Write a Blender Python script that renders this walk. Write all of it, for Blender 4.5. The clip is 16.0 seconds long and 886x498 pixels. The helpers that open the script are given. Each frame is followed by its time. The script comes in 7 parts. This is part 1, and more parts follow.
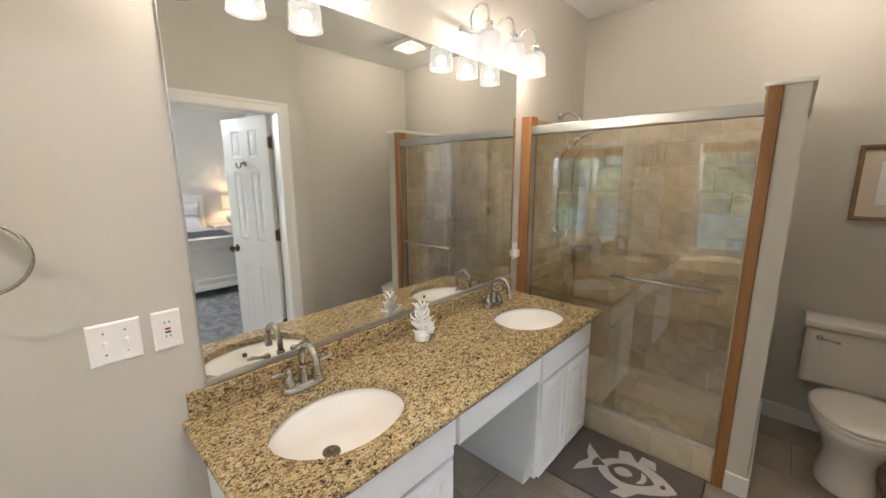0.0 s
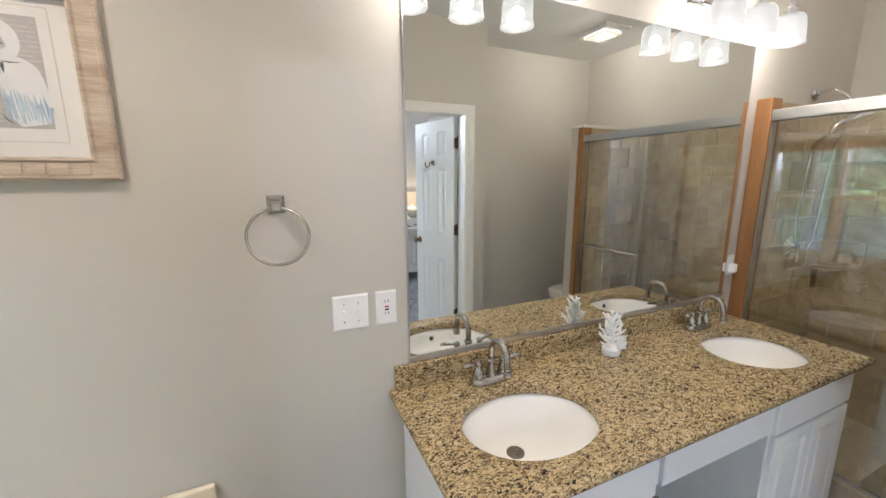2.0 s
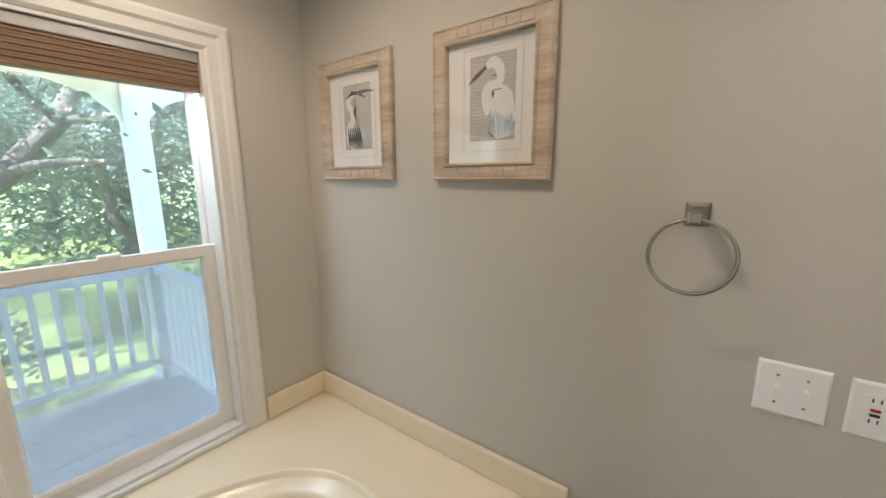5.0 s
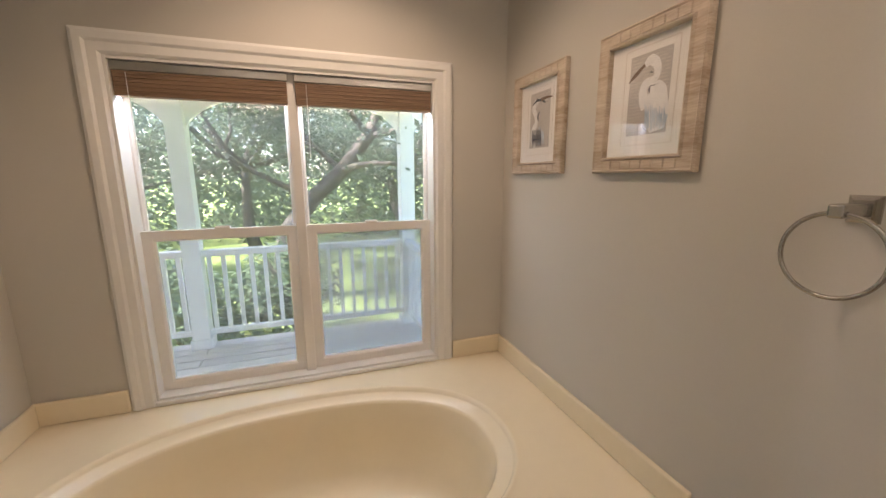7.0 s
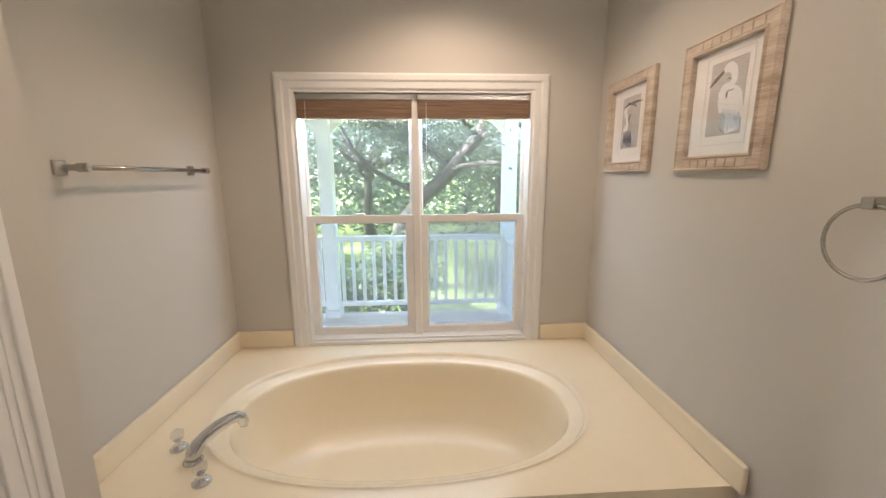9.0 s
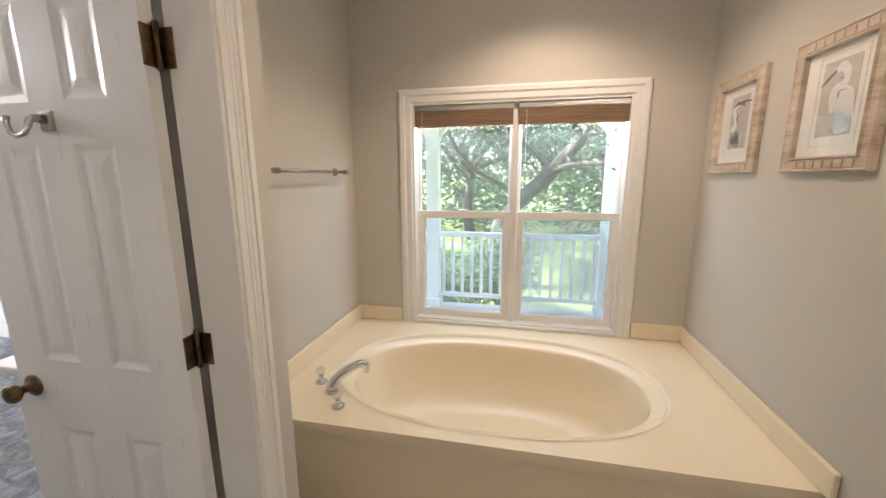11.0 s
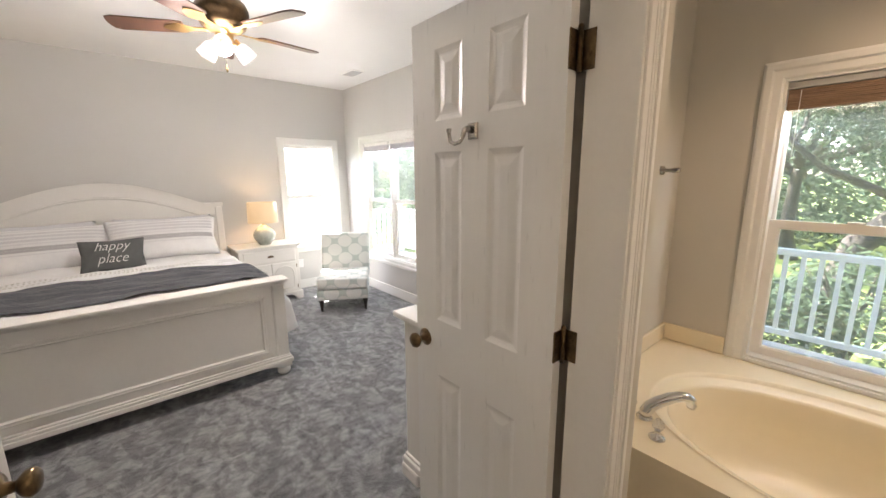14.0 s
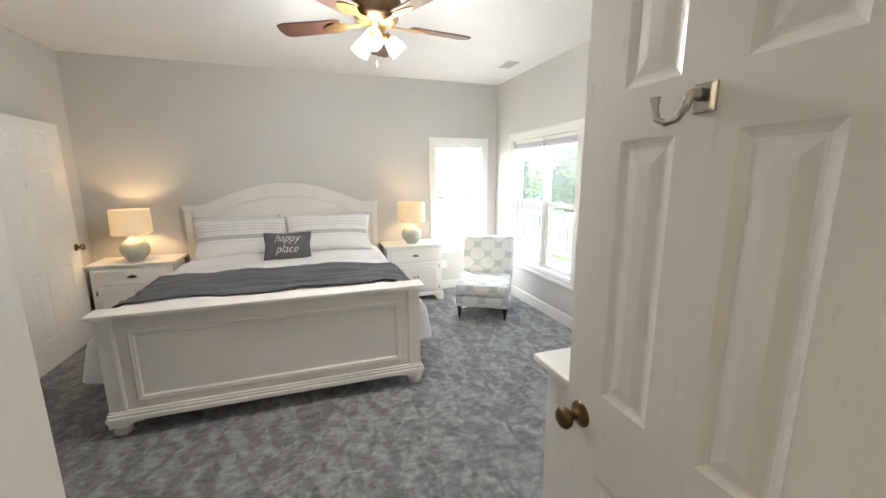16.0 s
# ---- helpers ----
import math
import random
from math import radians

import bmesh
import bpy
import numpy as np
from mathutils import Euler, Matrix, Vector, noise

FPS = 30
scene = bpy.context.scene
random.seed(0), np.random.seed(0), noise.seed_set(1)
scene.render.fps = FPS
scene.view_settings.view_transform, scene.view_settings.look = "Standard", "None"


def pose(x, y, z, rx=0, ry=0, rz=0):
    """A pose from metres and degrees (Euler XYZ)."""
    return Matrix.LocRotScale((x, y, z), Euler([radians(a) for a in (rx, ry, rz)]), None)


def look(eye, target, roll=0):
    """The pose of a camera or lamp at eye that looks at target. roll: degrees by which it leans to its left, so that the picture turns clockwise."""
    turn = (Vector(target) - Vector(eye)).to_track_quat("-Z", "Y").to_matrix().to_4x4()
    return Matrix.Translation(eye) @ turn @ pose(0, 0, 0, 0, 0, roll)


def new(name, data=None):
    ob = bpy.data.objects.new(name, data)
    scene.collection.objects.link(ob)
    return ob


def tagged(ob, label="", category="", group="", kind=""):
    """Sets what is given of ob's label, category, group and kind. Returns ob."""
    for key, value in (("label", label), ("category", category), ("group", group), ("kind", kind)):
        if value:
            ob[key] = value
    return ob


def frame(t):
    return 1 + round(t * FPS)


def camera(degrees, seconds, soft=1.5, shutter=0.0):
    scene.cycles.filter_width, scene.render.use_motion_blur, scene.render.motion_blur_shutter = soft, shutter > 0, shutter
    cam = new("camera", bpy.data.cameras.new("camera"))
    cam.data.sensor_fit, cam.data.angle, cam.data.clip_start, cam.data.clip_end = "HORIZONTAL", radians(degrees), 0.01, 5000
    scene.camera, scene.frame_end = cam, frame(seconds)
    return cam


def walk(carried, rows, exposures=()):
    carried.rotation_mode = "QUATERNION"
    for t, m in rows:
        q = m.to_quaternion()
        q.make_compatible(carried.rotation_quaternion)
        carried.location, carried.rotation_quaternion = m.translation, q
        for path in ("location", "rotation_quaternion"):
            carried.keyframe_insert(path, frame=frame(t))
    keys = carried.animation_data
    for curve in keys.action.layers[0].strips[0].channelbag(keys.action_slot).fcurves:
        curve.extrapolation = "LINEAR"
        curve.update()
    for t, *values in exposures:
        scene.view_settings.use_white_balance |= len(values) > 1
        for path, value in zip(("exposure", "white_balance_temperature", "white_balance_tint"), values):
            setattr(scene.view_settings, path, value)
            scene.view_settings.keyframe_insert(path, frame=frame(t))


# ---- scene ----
cam = camera(99.0, 16.0)
# seconds, eye x y z, yaw, pitch, roll
ROWS = [
    (0.0, 0.102, 1.030, 1.560, 42.55, -10.84, 0.24),
    (0.5, 0.061, 0.993, 1.556, 46.57, -10.78, 0.21),
    (1.0, 0.045, 0.977, 1.552, 52.82, -10.84, 0.22),
    (1.5, 0.034, 0.961, 1.552, 59.04, -10.80, 0.27),
    (2.0, -0.024, 0.935, 1.551, 65.97, -10.83, 0.25),
    (2.5, -0.101, 0.899, 1.548, 73.28, -10.84, 0.27),
    (3.0, -0.149, 0.890, 1.552, 80.85, -10.83, 0.23),
    (3.5, -0.184, 0.925, 1.558, 89.46, -10.85, 0.31),
    (4.0, -0.216, 0.975, 1.563, 99.25, -10.84, 0.31),
    (4.5, -0.229, 1.001, 1.559, 113.51, -10.92, 0.50),
    (5.0, -0.214, 0.990, 1.560, 126.80, -10.91, 0.30),
    (7.5, -0.242, 1.445, 1.532, 166.61, -10.84, 0.23),
    (8.0, -0.201, 1.505, 1.529, 171.52, -10.80, 0.27),
    (10.5, -0.250, 1.895, 1.541, 185.25, -10.90, 0.28),
    (11.0, -0.240, 1.923, 1.536, 191.73, -10.82, 0.21),
    (11.5, -0.226, 1.950, 1.528, 199.78, -10.81, 0.21),
    (12.0, -0.201, 1.965, 1.531, 207.09, -10.75, 0.25),
    (12.5, -0.156, 1.974, 1.534, 213.50, -10.82, 0.28),
    (13.0, -0.078, 1.985, 1.538, 218.99, -10.81, 0.23),
    (13.5, 0.002, 1.995, 1.544, 223.98, -10.83, 0.26),
    (14.0, 0.077, 2.011, 1.540, 229.12, -10.86, 0.30),
    (14.5, 0.159, 1.995, 1.531, 235.14, -10.84, 0.29),
    (15.0, 0.254, 1.939, 1.545, 241.48, -10.87, 0.25),
    (15.5, 0.349, 1.865, 1.557, 246.91, -10.93, 0.27),
    (16.0, 0.428, 1.790, 1.548, 251.30, -10.85, 0.32),
]
EXPOSURES = [(0.0, 3.92, 5620, 11.0), (1.0, 3.93, 5320, 10.0), (2.0, 3.85, 5220, 10.7), (2.5, 3.87, 5120, 9.5), (3.5, 3.87, 4880, 8.2), (4.5, 3.62, 5330, 9.5), (5.0, 3.2, 5650, 10.0), (7.5, 2.92, 6440, 20.3), (8.0, 3.07, 6230, 19.0), (10.5, 3.45, 5820, 15.0), (11.0, 3.45, 6000, 15.8), (11.5, 3.19, 6480, 20.5), (12.5, 3.02, 6700, 21.0), (13.5, 3.17, 6630, 19.0), (14.5, 3.4, 6420, 13.0), (16.0, 3.34, 6240, 10.0)]
walk(cam, [(t, pose(x, y, z, 90 + pitch, roll, yaw)) for t, x, y, z, yaw, pitch, roll in ROWS], EXPOSURES)

# ---- world, sun, lamps ----
world = bpy.data.worlds.new("world")
scene.world = world
world.use_nodes = True
sky = world.node_tree.nodes.new("ShaderNodeTexSky")
sky.sky_type = "NISHITA"
sky.sun_disc = False
SUN_WAY = Vector((-0.60, -0.01, -0.80)).normalized()
sky.sun_elevation = math.asin(-SUN_WAY.z)
sky.sun_rotation = math.atan2(-SUN_WAY.x, -SUN_WAY.y)
world.node_tree.links.new(sky.outputs[0], world.node_tree.nodes["Background"].inputs[0])
world.node_tree.nodes["Background"].inputs[1].default_value = 0.15
sun_data = bpy.data.lights.new("sun", "SUN")
sun_data.energy, sun_data.angle, sun_data.color = 5.0, radians(0.5), (1.0, 0.95, 0.87)
sun = new("sun", sun_data)
sun.matrix_world = look((0, 0, 20), Vector((0, 0, 20)) + SUN_WAY)


def bulb(name, place, watts, colour, radius=0.04, spot=None):
    data = bpy.data.lights.new(name, "SPOT" if spot else "POINT")
    data.energy, data.color, data.shadow_soft_size = watts, colour, radius
    ob = new(name, data)
    ob.location = place
    if spot:
        data.spot_size, data.spot_blend = radians(spot), 0.55
    return ob


WARM = (1.0, 0.78, 0.55)
SOFT = (1.0, 0.80, 0.58)
LAMP_X, LAMP_Z = -1.06, 2.163
FIXTURE_Y = (1.63, 2.84)
for cy in FIXTURE_Y:
    for dy in (-0.22, 0.0, 0.22):
        bulb("vanity_bulb_light", (LAMP_X, cy + dy, 2.165), 0.33, SOFT, 0.024)
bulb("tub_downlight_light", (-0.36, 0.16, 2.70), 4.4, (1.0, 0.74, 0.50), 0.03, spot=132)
bulb("nook_light", (0.2, 3.565, 2.698), 1.3, SOFT, 0.02)
FAN = (2.72, 1.40)
for a in (40, 160, 280):
    bulb("fan_bulb_light", (FAN[0] + 0.135 * math.cos(radians(a)), FAN[1] + 0.135 * math.sin(radians(a)), 2.235), 2.6, (1.0, 0.93, 0.86), 0.03)
for y, watts in ((0.655, 0.6), (3.55, 0.95)):
    bulb("bedside_bulb_light", (5.02, y, 1.10), watts, (1.0, 0.66, 0.34), 0.04)


def portal(place, way, w, h):
    data = bpy.data.lights.new("window_portal", "AREA")
    data.shape, data.size, data.size_y = "RECTANGLE", w, h
    data.cycles.is_portal = True
    ob = new("window_portal", data)
    ob.matrix_world = look(place, Vector(place) + Vector(way))


portal((-0.187, -0.63, 1.29), (0, 1, 0), 1.3, 1.4)
portal((4.165, -0.77, 1.24), (0, 1, 0), 1.26, 1.5)
portal((5.42, -0.08, 1.28), (-1, 0, 0), 0.68, 1.38)


def daylight_fill_lamp(place, inward, length, watts):
    """Added strip lamp at a window's head, casting sky-like light down into the room."""
    data = bpy.data.lights.new("daylight_fill_lamp", "AREA")
    data.shape, data.size, data.size_y = "RECTANGLE", length, 0.018
    data.energy, data.color = watts, (0.84, 0.93, 1.0)
    ob = new("daylight_fill_lamp", data)
    down = Vector(inward) * 0.7 + Vector((0, 0, -0.714))
    side = Vector(inward).cross(Vector((0, 0, 1)))
    up = side.cross(down)
    ob.matrix_world = Matrix.Translation(place) @ Matrix((side, up, -down)).transposed().to_4x4()


# added fill strips hidden behind the blinds; no fixtures hang here
daylight_fill_lamp((-0.187, -0.558, 1.858), (0, 1, 0), 1.24, 0.85)
daylight_fill_lamp((4.165, -0.692, 1.880), (0, 1, 0), 1.2, 1.6)
daylight_fill_lamp((5.344, -0.08, 1.926), (-1, 0, 0), 0.6, 1.2)

# ---- materials ----


def colour_of(c):
    return (*c, 1.0) if len(c) == 3 else c


def material(name, a, b=None, rough=0.5, metal=0.0, scale=8.0, fine=90.0, bump=0.1, depth=0.002, stretch=(1, 1, 1), spec=0.5, random_shift=0.0, rough_var=0.08, sheen=0.0, coat=0.0, warp=0.0):
    """A surface of two tones, mixed by a coarse and a fine noise, with relief."""
    m = bpy.data.materials.new(name)
    m.use_nodes = True
    n, l = m.node_tree.nodes, m.node_tree.links
    p = n["Principled BSDF"]
    b = b or a
    co = n.new("ShaderNodeTexCoord")
    mp = n.new("ShaderNodeMapping")
    mp.inputs["Scale"].default_value = stretch
    l.new(co.outputs["Object"], mp.inputs["Vector"])
    big = n.new("ShaderNodeTexNoise")
    big.inputs["Scale"].default_value, big.inputs["Detail"].default_value = scale, 5.0
    big.inputs["Distortion"].default_value = warp
    small = n.new("ShaderNodeTexNoise")
    small.inputs["Scale"].default_value, small.inputs["Detail"].default_value = fine, 4.0
    l.new(mp.outputs[0], big.inputs["Vector"])
    l.new(mp.outputs[0], small.inputs["Vector"])
    add = n.new("ShaderNodeMath")
    add.operation = "MULTIPLY_ADD"
    add.inputs[1].default_value, add.inputs[2].default_value = 0.35, 0.0
    l.new(small.outputs["Fac"], add.inputs[0])
    mixf = n.new("ShaderNodeMath")
    mixf.operation = "MULTIPLY_ADD"
    mixf.inputs[1].default_value = 0.65
    l.new(big.outputs["Fac"], mixf.inputs[0])
    l.new(add.outputs[0], mixf.inputs[2])
    rng = n.new("ShaderNodeMapRange")
    rng.inputs["From Min"].default_value, rng.inputs["From Max"].default_value = 0.32, 0.68
    l.new(mixf.outputs[0], rng.inputs["Value"])
    mix = n.new("ShaderNodeMix")
    mix.data_type = "RGBA"
    mix.inputs["A"].default_value, mix.inputs["B"].default_value = colour_of(a), colour_of(b)
    l.new(rng.outputs[0], mix.inputs["Factor"])
    out = mix.outputs["Result"]
    if random_shift:
        info = n.new("ShaderNodeObjectInfo")
        hsv = n.new("ShaderNodeHueSaturation")
        r2 = n.new("ShaderNodeMapRange")
        r2.inputs["To Min"].default_value, r2.inputs["To Max"].default_value = 1 - random_shift, 1 + random_shift
        l.new(info.outputs["Random"], r2.inputs["Value"])
        l.new(r2.outputs[0], hsv.inputs["Value"])
        l.new(out, hsv.inputs["Color"])
        out = hsv.outputs[0]
    l.new(out, p.inputs["Base Color"])
    rr = n.new("ShaderNodeMapRange")
    rr.inputs["To Min"].default_value, rr.inputs["To Max"].default_value = max(rough - rough_var, 0.02), min(rough + rough_var, 1.0)
    l.new(small.outputs["Fac"], rr.inputs["Value"])
    l.new(rr.outputs[0], p.inputs["Roughness"])
    p.inputs["Metallic"].default_value = metal
    p.inputs["Specular IOR Level"].default_value = spec
    if sheen:
        p.inputs["Sheen Weight"].default_value = sheen
    if coat:
        p.inputs["Coat Weight"].default_value = coat
        p.inputs["Coat Roughness"].default_value = 0.08
    if bump:
        bp = n.new("ShaderNodeBump")
        bp.inputs["Strength"].default_value, bp.inputs["Distance"].default_value = bump, depth
        l.new(small.outputs["Fac"], bp.inputs["Height"])
        l.new(bp.outputs[0], p.inputs["Normal"])
    return m


def glass(name, tint=(1, 1, 1), gloss=0.0, haze=0.0, veil=0.0):
    m = bpy.data.materials.new(name)
    m.use_nodes = True
    n, l = m.node_tree.nodes, m.node_tree.links
    n.remove(n["Principled BSDF"])
    tr = n.new("ShaderNodeBsdfTransparent")
    tr.inputs[0].default_value = colour_of(tint)
    gl = n.new("ShaderNodeBsdfGlossy")
    gl.inputs["Roughness"].default_value = 0.01
    lw = n.new("ShaderNodeLayerWeight")
    lw.inputs[0].default_value = 0.5
    pw = n.new("ShaderNodeMath")
    pw.operation = "POWER"
    pw.inputs[1].default_value = 5.0
    l.new(lw.outputs["Facing"], pw.inputs[0])
    sc = n.new("ShaderNodeMath")
    sc.operation = "MULTIPLY_ADD"
    sc.inputs[1].default_value, sc.inputs[2].default_value = 0.92 - gloss, 0.035 + gloss
    l.new(pw.outputs[0], sc.inputs[0])
    mx = n.new("ShaderNodeMixShader")
    l.new(sc.outputs[0], mx.inputs[0])
    l.new(tr.outputs[0], mx.inputs[1])
    l.new(gl.outputs[0], mx.inputs[2])
    last = mx
    if haze:
        df = n.new("ShaderNodeBsdfDiffuse")
        df.inputs[0].default_value = (0.8, 0.8, 0.78, 1)
        ns = n.new("ShaderNodeTexNoise")
        ns.inputs["Scale"].default_value, ns.inputs["Detail"].default_value = 3.0, 8.0
        mr = n.new("ShaderNodeMapRange")
        mr.inputs["From Min"].default_value, mr.inputs["From Max"].default_value = 0.35, 0.7
        mr.inputs["To Max"].default_value = haze
        l.new(ns.outputs["Fac"], mr.inputs["Value"])
        m2 = n.new("ShaderNodeMixShader")
        l.new(mr.outputs[0], m2.inputs[0])
        l.new(mx.outputs[0], m2.inputs[1])
        l.new(df.outputs[0], m2.inputs[2])
        last = m2
    if veil:
        df = n.new("ShaderNodeBsdfDiffuse")
        df.inputs[0].default_value = (0.60, 0.61, 0.62, 1)
        tl = n.new("ShaderNodeBsdfTranslucent")
        tl.inputs[0].default_value = (0.82, 0.84, 0.86, 1)
        m3 = n.new("ShaderNodeMixShader")
        m3.inputs[0].default_value = 0.5
        l.new(df.outputs[0], m3.inputs[1])
        l.new(tl.outputs[0], m3.inputs[2])
        m4 = n.new("ShaderNodeMixShader")
        m4.inputs[0].default_value = veil
        l.new(last.outputs[0], m4.inputs[1])
        l.new(m3.outputs[0], m4.inputs[2])
        last = m4
    l.new(last.outputs[0], n["Material Output"].inputs[0])
    return m


def glow(name, colour, strength, base=None):
    m = bpy.data.materials.new(name)
    m.use_nodes = True
    p = m.node_tree.nodes["Principled BSDF"]
    p.inputs["Base Color"].default_value = colour_of(base or colour)
    p.inputs["Roughness"].default_value = 0.4
    p.inputs["Emission Color"].default_value = colour_of(colour)
    p.inputs["Emission Strength"].default_value = strength
    return m


M_WALL = material("grey_wall_paint", (0.535, 0.508, 0.455), (0.565, 0.538, 0.485), rough=0.62, scale=1.5, fine=220, bump=0.12, depth=0.0008)
M_BEDWALL = material("bedroom_wall_paint", (0.56, 0.55, 0.525), (0.59, 0.58, 0.555), rough=0.65, scale=1.5, fine=220, bump=0.12, depth=0.0008)
M_CEIL = material("ceiling_paint", (0.80, 0.80, 0.79), (0.84, 0.84, 0.83), rough=0.8, scale=2, fine=160, bump=0.2, depth=0.001)
M_TRIM = material("white_trim_paint", (0.76, 0.75, 0.72), (0.80, 0.79, 0.76), rough=0.32, scale=3, fine=60, bump=0.05, depth=0.0006)
M_DOOR = material("white_door_paint", (0.75, 0.745, 0.72), (0.79, 0.785, 0.76), rough=0.3, scale=3, fine=60, bump=0.1, depth=0.0006, stretch=(1, 1, 0.15))
M_CABINET = material("white_cabinet_paint", (0.78, 0.79, 0.80), (0.83, 0.84, 0.85), rough=0.35, scale=3, fine=50, bump=0.05, depth=0.0006)
M_VINYL = material("window_vinyl", (0.78, 0.76, 0.73), (0.83, 0.81, 0.78), rough=0.4, scale=4, fine=70, bump=0.05)
M_TUB = material("cream_tub_acrylic", (0.80, 0.70, 0.51), (0.83, 0.73, 0.54), rough=0.22, scale=3, fine=30, bump=0.0, rough_var=0.03)
M_CHROME = material("chrome", (0.72, 0.73, 0.74), (0.78, 0.78, 0.79), rough=0.1, metal=1.0, scale=20, bump=0.0, rough_var=0.03)
M_NICKEL = material("brushed_nickel", (0.42, 0.40, 0.37), (0.47, 0.45, 0.41), rough=0.26, metal=1.0, scale=20, fine=200, bump=0.0, rough_var=0.03)
M_ALU = material("shower_aluminium", (0.50, 0.49, 0.47), (0.55, 0.54, 0.52), rough=0.33, metal=1.0, scale=10, fine=150, bump=0.0, stretch=(0.2, 1, 1))
M_BRONZE = material("dark_bronze", (0.085, 0.058, 0.034), (0.22, 0.15, 0.078), rough=0.33, metal=1.0, scale=30, fine=120, bump=0.0)
M_MIRROR = material("mirror_silver", (0.86, 0.88, 0.86), (0.86, 0.88, 0.86), rough=0.01, metal=1.0, bump=0.0, rough_var=0.008)
M_CERAMIC = material("white_ceramic", (0.84, 0.82, 0.78), (0.87, 0.85, 0.81), rough=0.1, scale=2, fine=20, bump=0.01, rough_var=0.04, coat=0.4)
M_TOILET = material("bone_toilet_ceramic", (0.74, 0.70, 0.64), (0.78, 0.74, 0.68), rough=0.15, scale=2, fine=20, bump=0.01, rough_var=0.04, coat=0.4)
M_PLASTIC = material("white_plastic", (0.82, 0.81, 0.80), (0.85, 0.84, 0.83), rough=0.35, bump=0.02)
M_OAK = material("orange_oak_trim", (0.22, 0.098, 0.028), (0.35, 0.175, 0.060), rough=0.4, scale=6, fine=60, bump=0.15, depth=0.001, stretch=(4, 4, 0.35))
# veil: overexposed glare of the outdoors, put into the panes as pale haze
M_GLASS = glass("window_glass", veil=0.12)
M_SHOWERGLASS = glass("shower_glass", (0.96, 0.97, 0.95), gloss=0.105, haze=0.002)
M_PICTUREGLASS = glass("picture_glass", gloss=0.03)
M_SCREEN = glass("insect_screen_mesh", (0.92, 0.94, 0.97), gloss=0.0, haze=0.0, veil=0.30)
M_BLACK = material("black_plastic", (0.015, 0.015, 0.015), (0.03, 0.03, 0.03), rough=0.4)
M_RED = material("red_plastic", (0.35, 0.02, 0.02), (0.4, 0.03, 0.03), rough=0.4)
M_DRAIN = material("drain_bronze", (0.12, 0.10, 0.08), (0.22, 0.19, 0.15), rough=0.3, metal=1.0)

# ---- mesh helpers ----
ORIGIN = {}


def wall_plane(facing, at):
    """Local axes on a wall seen from inside: u to the right, v up, w out of the wall."""
    cols = {"W": ((0, 1, 0), (0, 0, 1), (1, 0, 0)), "S": ((-1, 0, 0), (0, 0, 1), (0, 1, 0)),
            "E": ((0, -1, 0), (0, 0, 1), (-1, 0, 0)), "N": ((1, 0, 0), (0, 0, 1), (0, -1, 0)),
            "UP": ((1, 0, 0), (0, 1, 0), (0, 0, 1)), "DOWN": ((1, 0, 0), (0, -1, 0), (0, 0, -1))}[facing]
    m = Matrix.Identity(4)
    for i, c in enumerate(cols):
        for j in range(3):
            m[j][i] = c[j]
    m.translation = at
    return m


def put(bm, verts, m):
    if m is not None:
        bmesh.ops.transform(bm, matrix=m, verts=verts)


def bx(bm, lo, hi, bevel=0.0, m=None, segments=2):
    c = [(a + b) / 2 for a, b in zip(lo, hi)]
    s = [abs(b - a) for a, b in zip(lo, hi)]
    made = bmesh.ops.create_cube(bm, size=1.0, matrix=Matrix.LocRotScale(c, None, s))["verts"]
    if bevel:
        edges = list({e for v in made for e in v.link_edges})
        made = bmesh.ops.bevel(bm, geom=edges, offset=min(bevel, min(s) * 0.45), segments=segments, affect="EDGES", profile=0.5)["verts"]
    put(bm, made, m)
    return made


def lathe(bm, profile, m=None, seg=24, sx=1.0, sy=1.0):
    rings = []
    for r, z in profile:
        if r < 1e-5:
            rings.append([bm.verts.new((0, 0, z))])
        else:
            rings.append([bm.verts.new((r * sx * math.cos(2 * math.pi * k / seg), r * sy * math.sin(2 * math.pi * k / seg), z)) for k in range(seg)])
    for a, b in zip(rings, rings[1:]):
        for k in range(seg):
            q = [a[k % len(a)], a[(k + 1) % len(a)], b[(k + 1) % len(b)], b[k % len(b)]]
            q = list(dict.fromkeys(q))
            if len(q) > 2:
                f = bm.faces.new(q)
                f.smooth = True
    vs = [v for r in rings for v in r]
    put(bm, vs, m)
    return vs


def tube(bm, pts, radius, seg=10, m=None, caps=True):
    pts = [Vector(p) for p in pts]
    radii = radius if isinstance(radius, (list, tuple)) else [radius] * len(pts)
    rings, up = [], None
    for i, p in enumerate(pts):
        d = (pts[min(i + 1, len(pts) - 1)] - pts[max(i - 1, 0)]).normalized()
        if up is None:
            up = d.orthogonal().normalized()
        up = (up - d * up.dot(d)).normalized()
        side = d.cross(up)
        rings.append([bm.verts.new(p + radii[i] * (math.cos(2 * math.pi * k / seg) * up + math.sin(2 * math.pi * k / seg) * side)) for k in range(seg)])
    for a, b in zip(rings, rings[1:]):
        for k in range(seg):
            bm.faces.new((a[k], a[(k + 1) % seg], b[(k + 1) % seg], b[k])).smooth = True
    if caps:
        bm.faces.new(list(reversed(rings[0])))
        bm.faces.new(rings[-1])
    vs = [v for r in rings for v in r]
    put(bm, vs, m)
    return vs


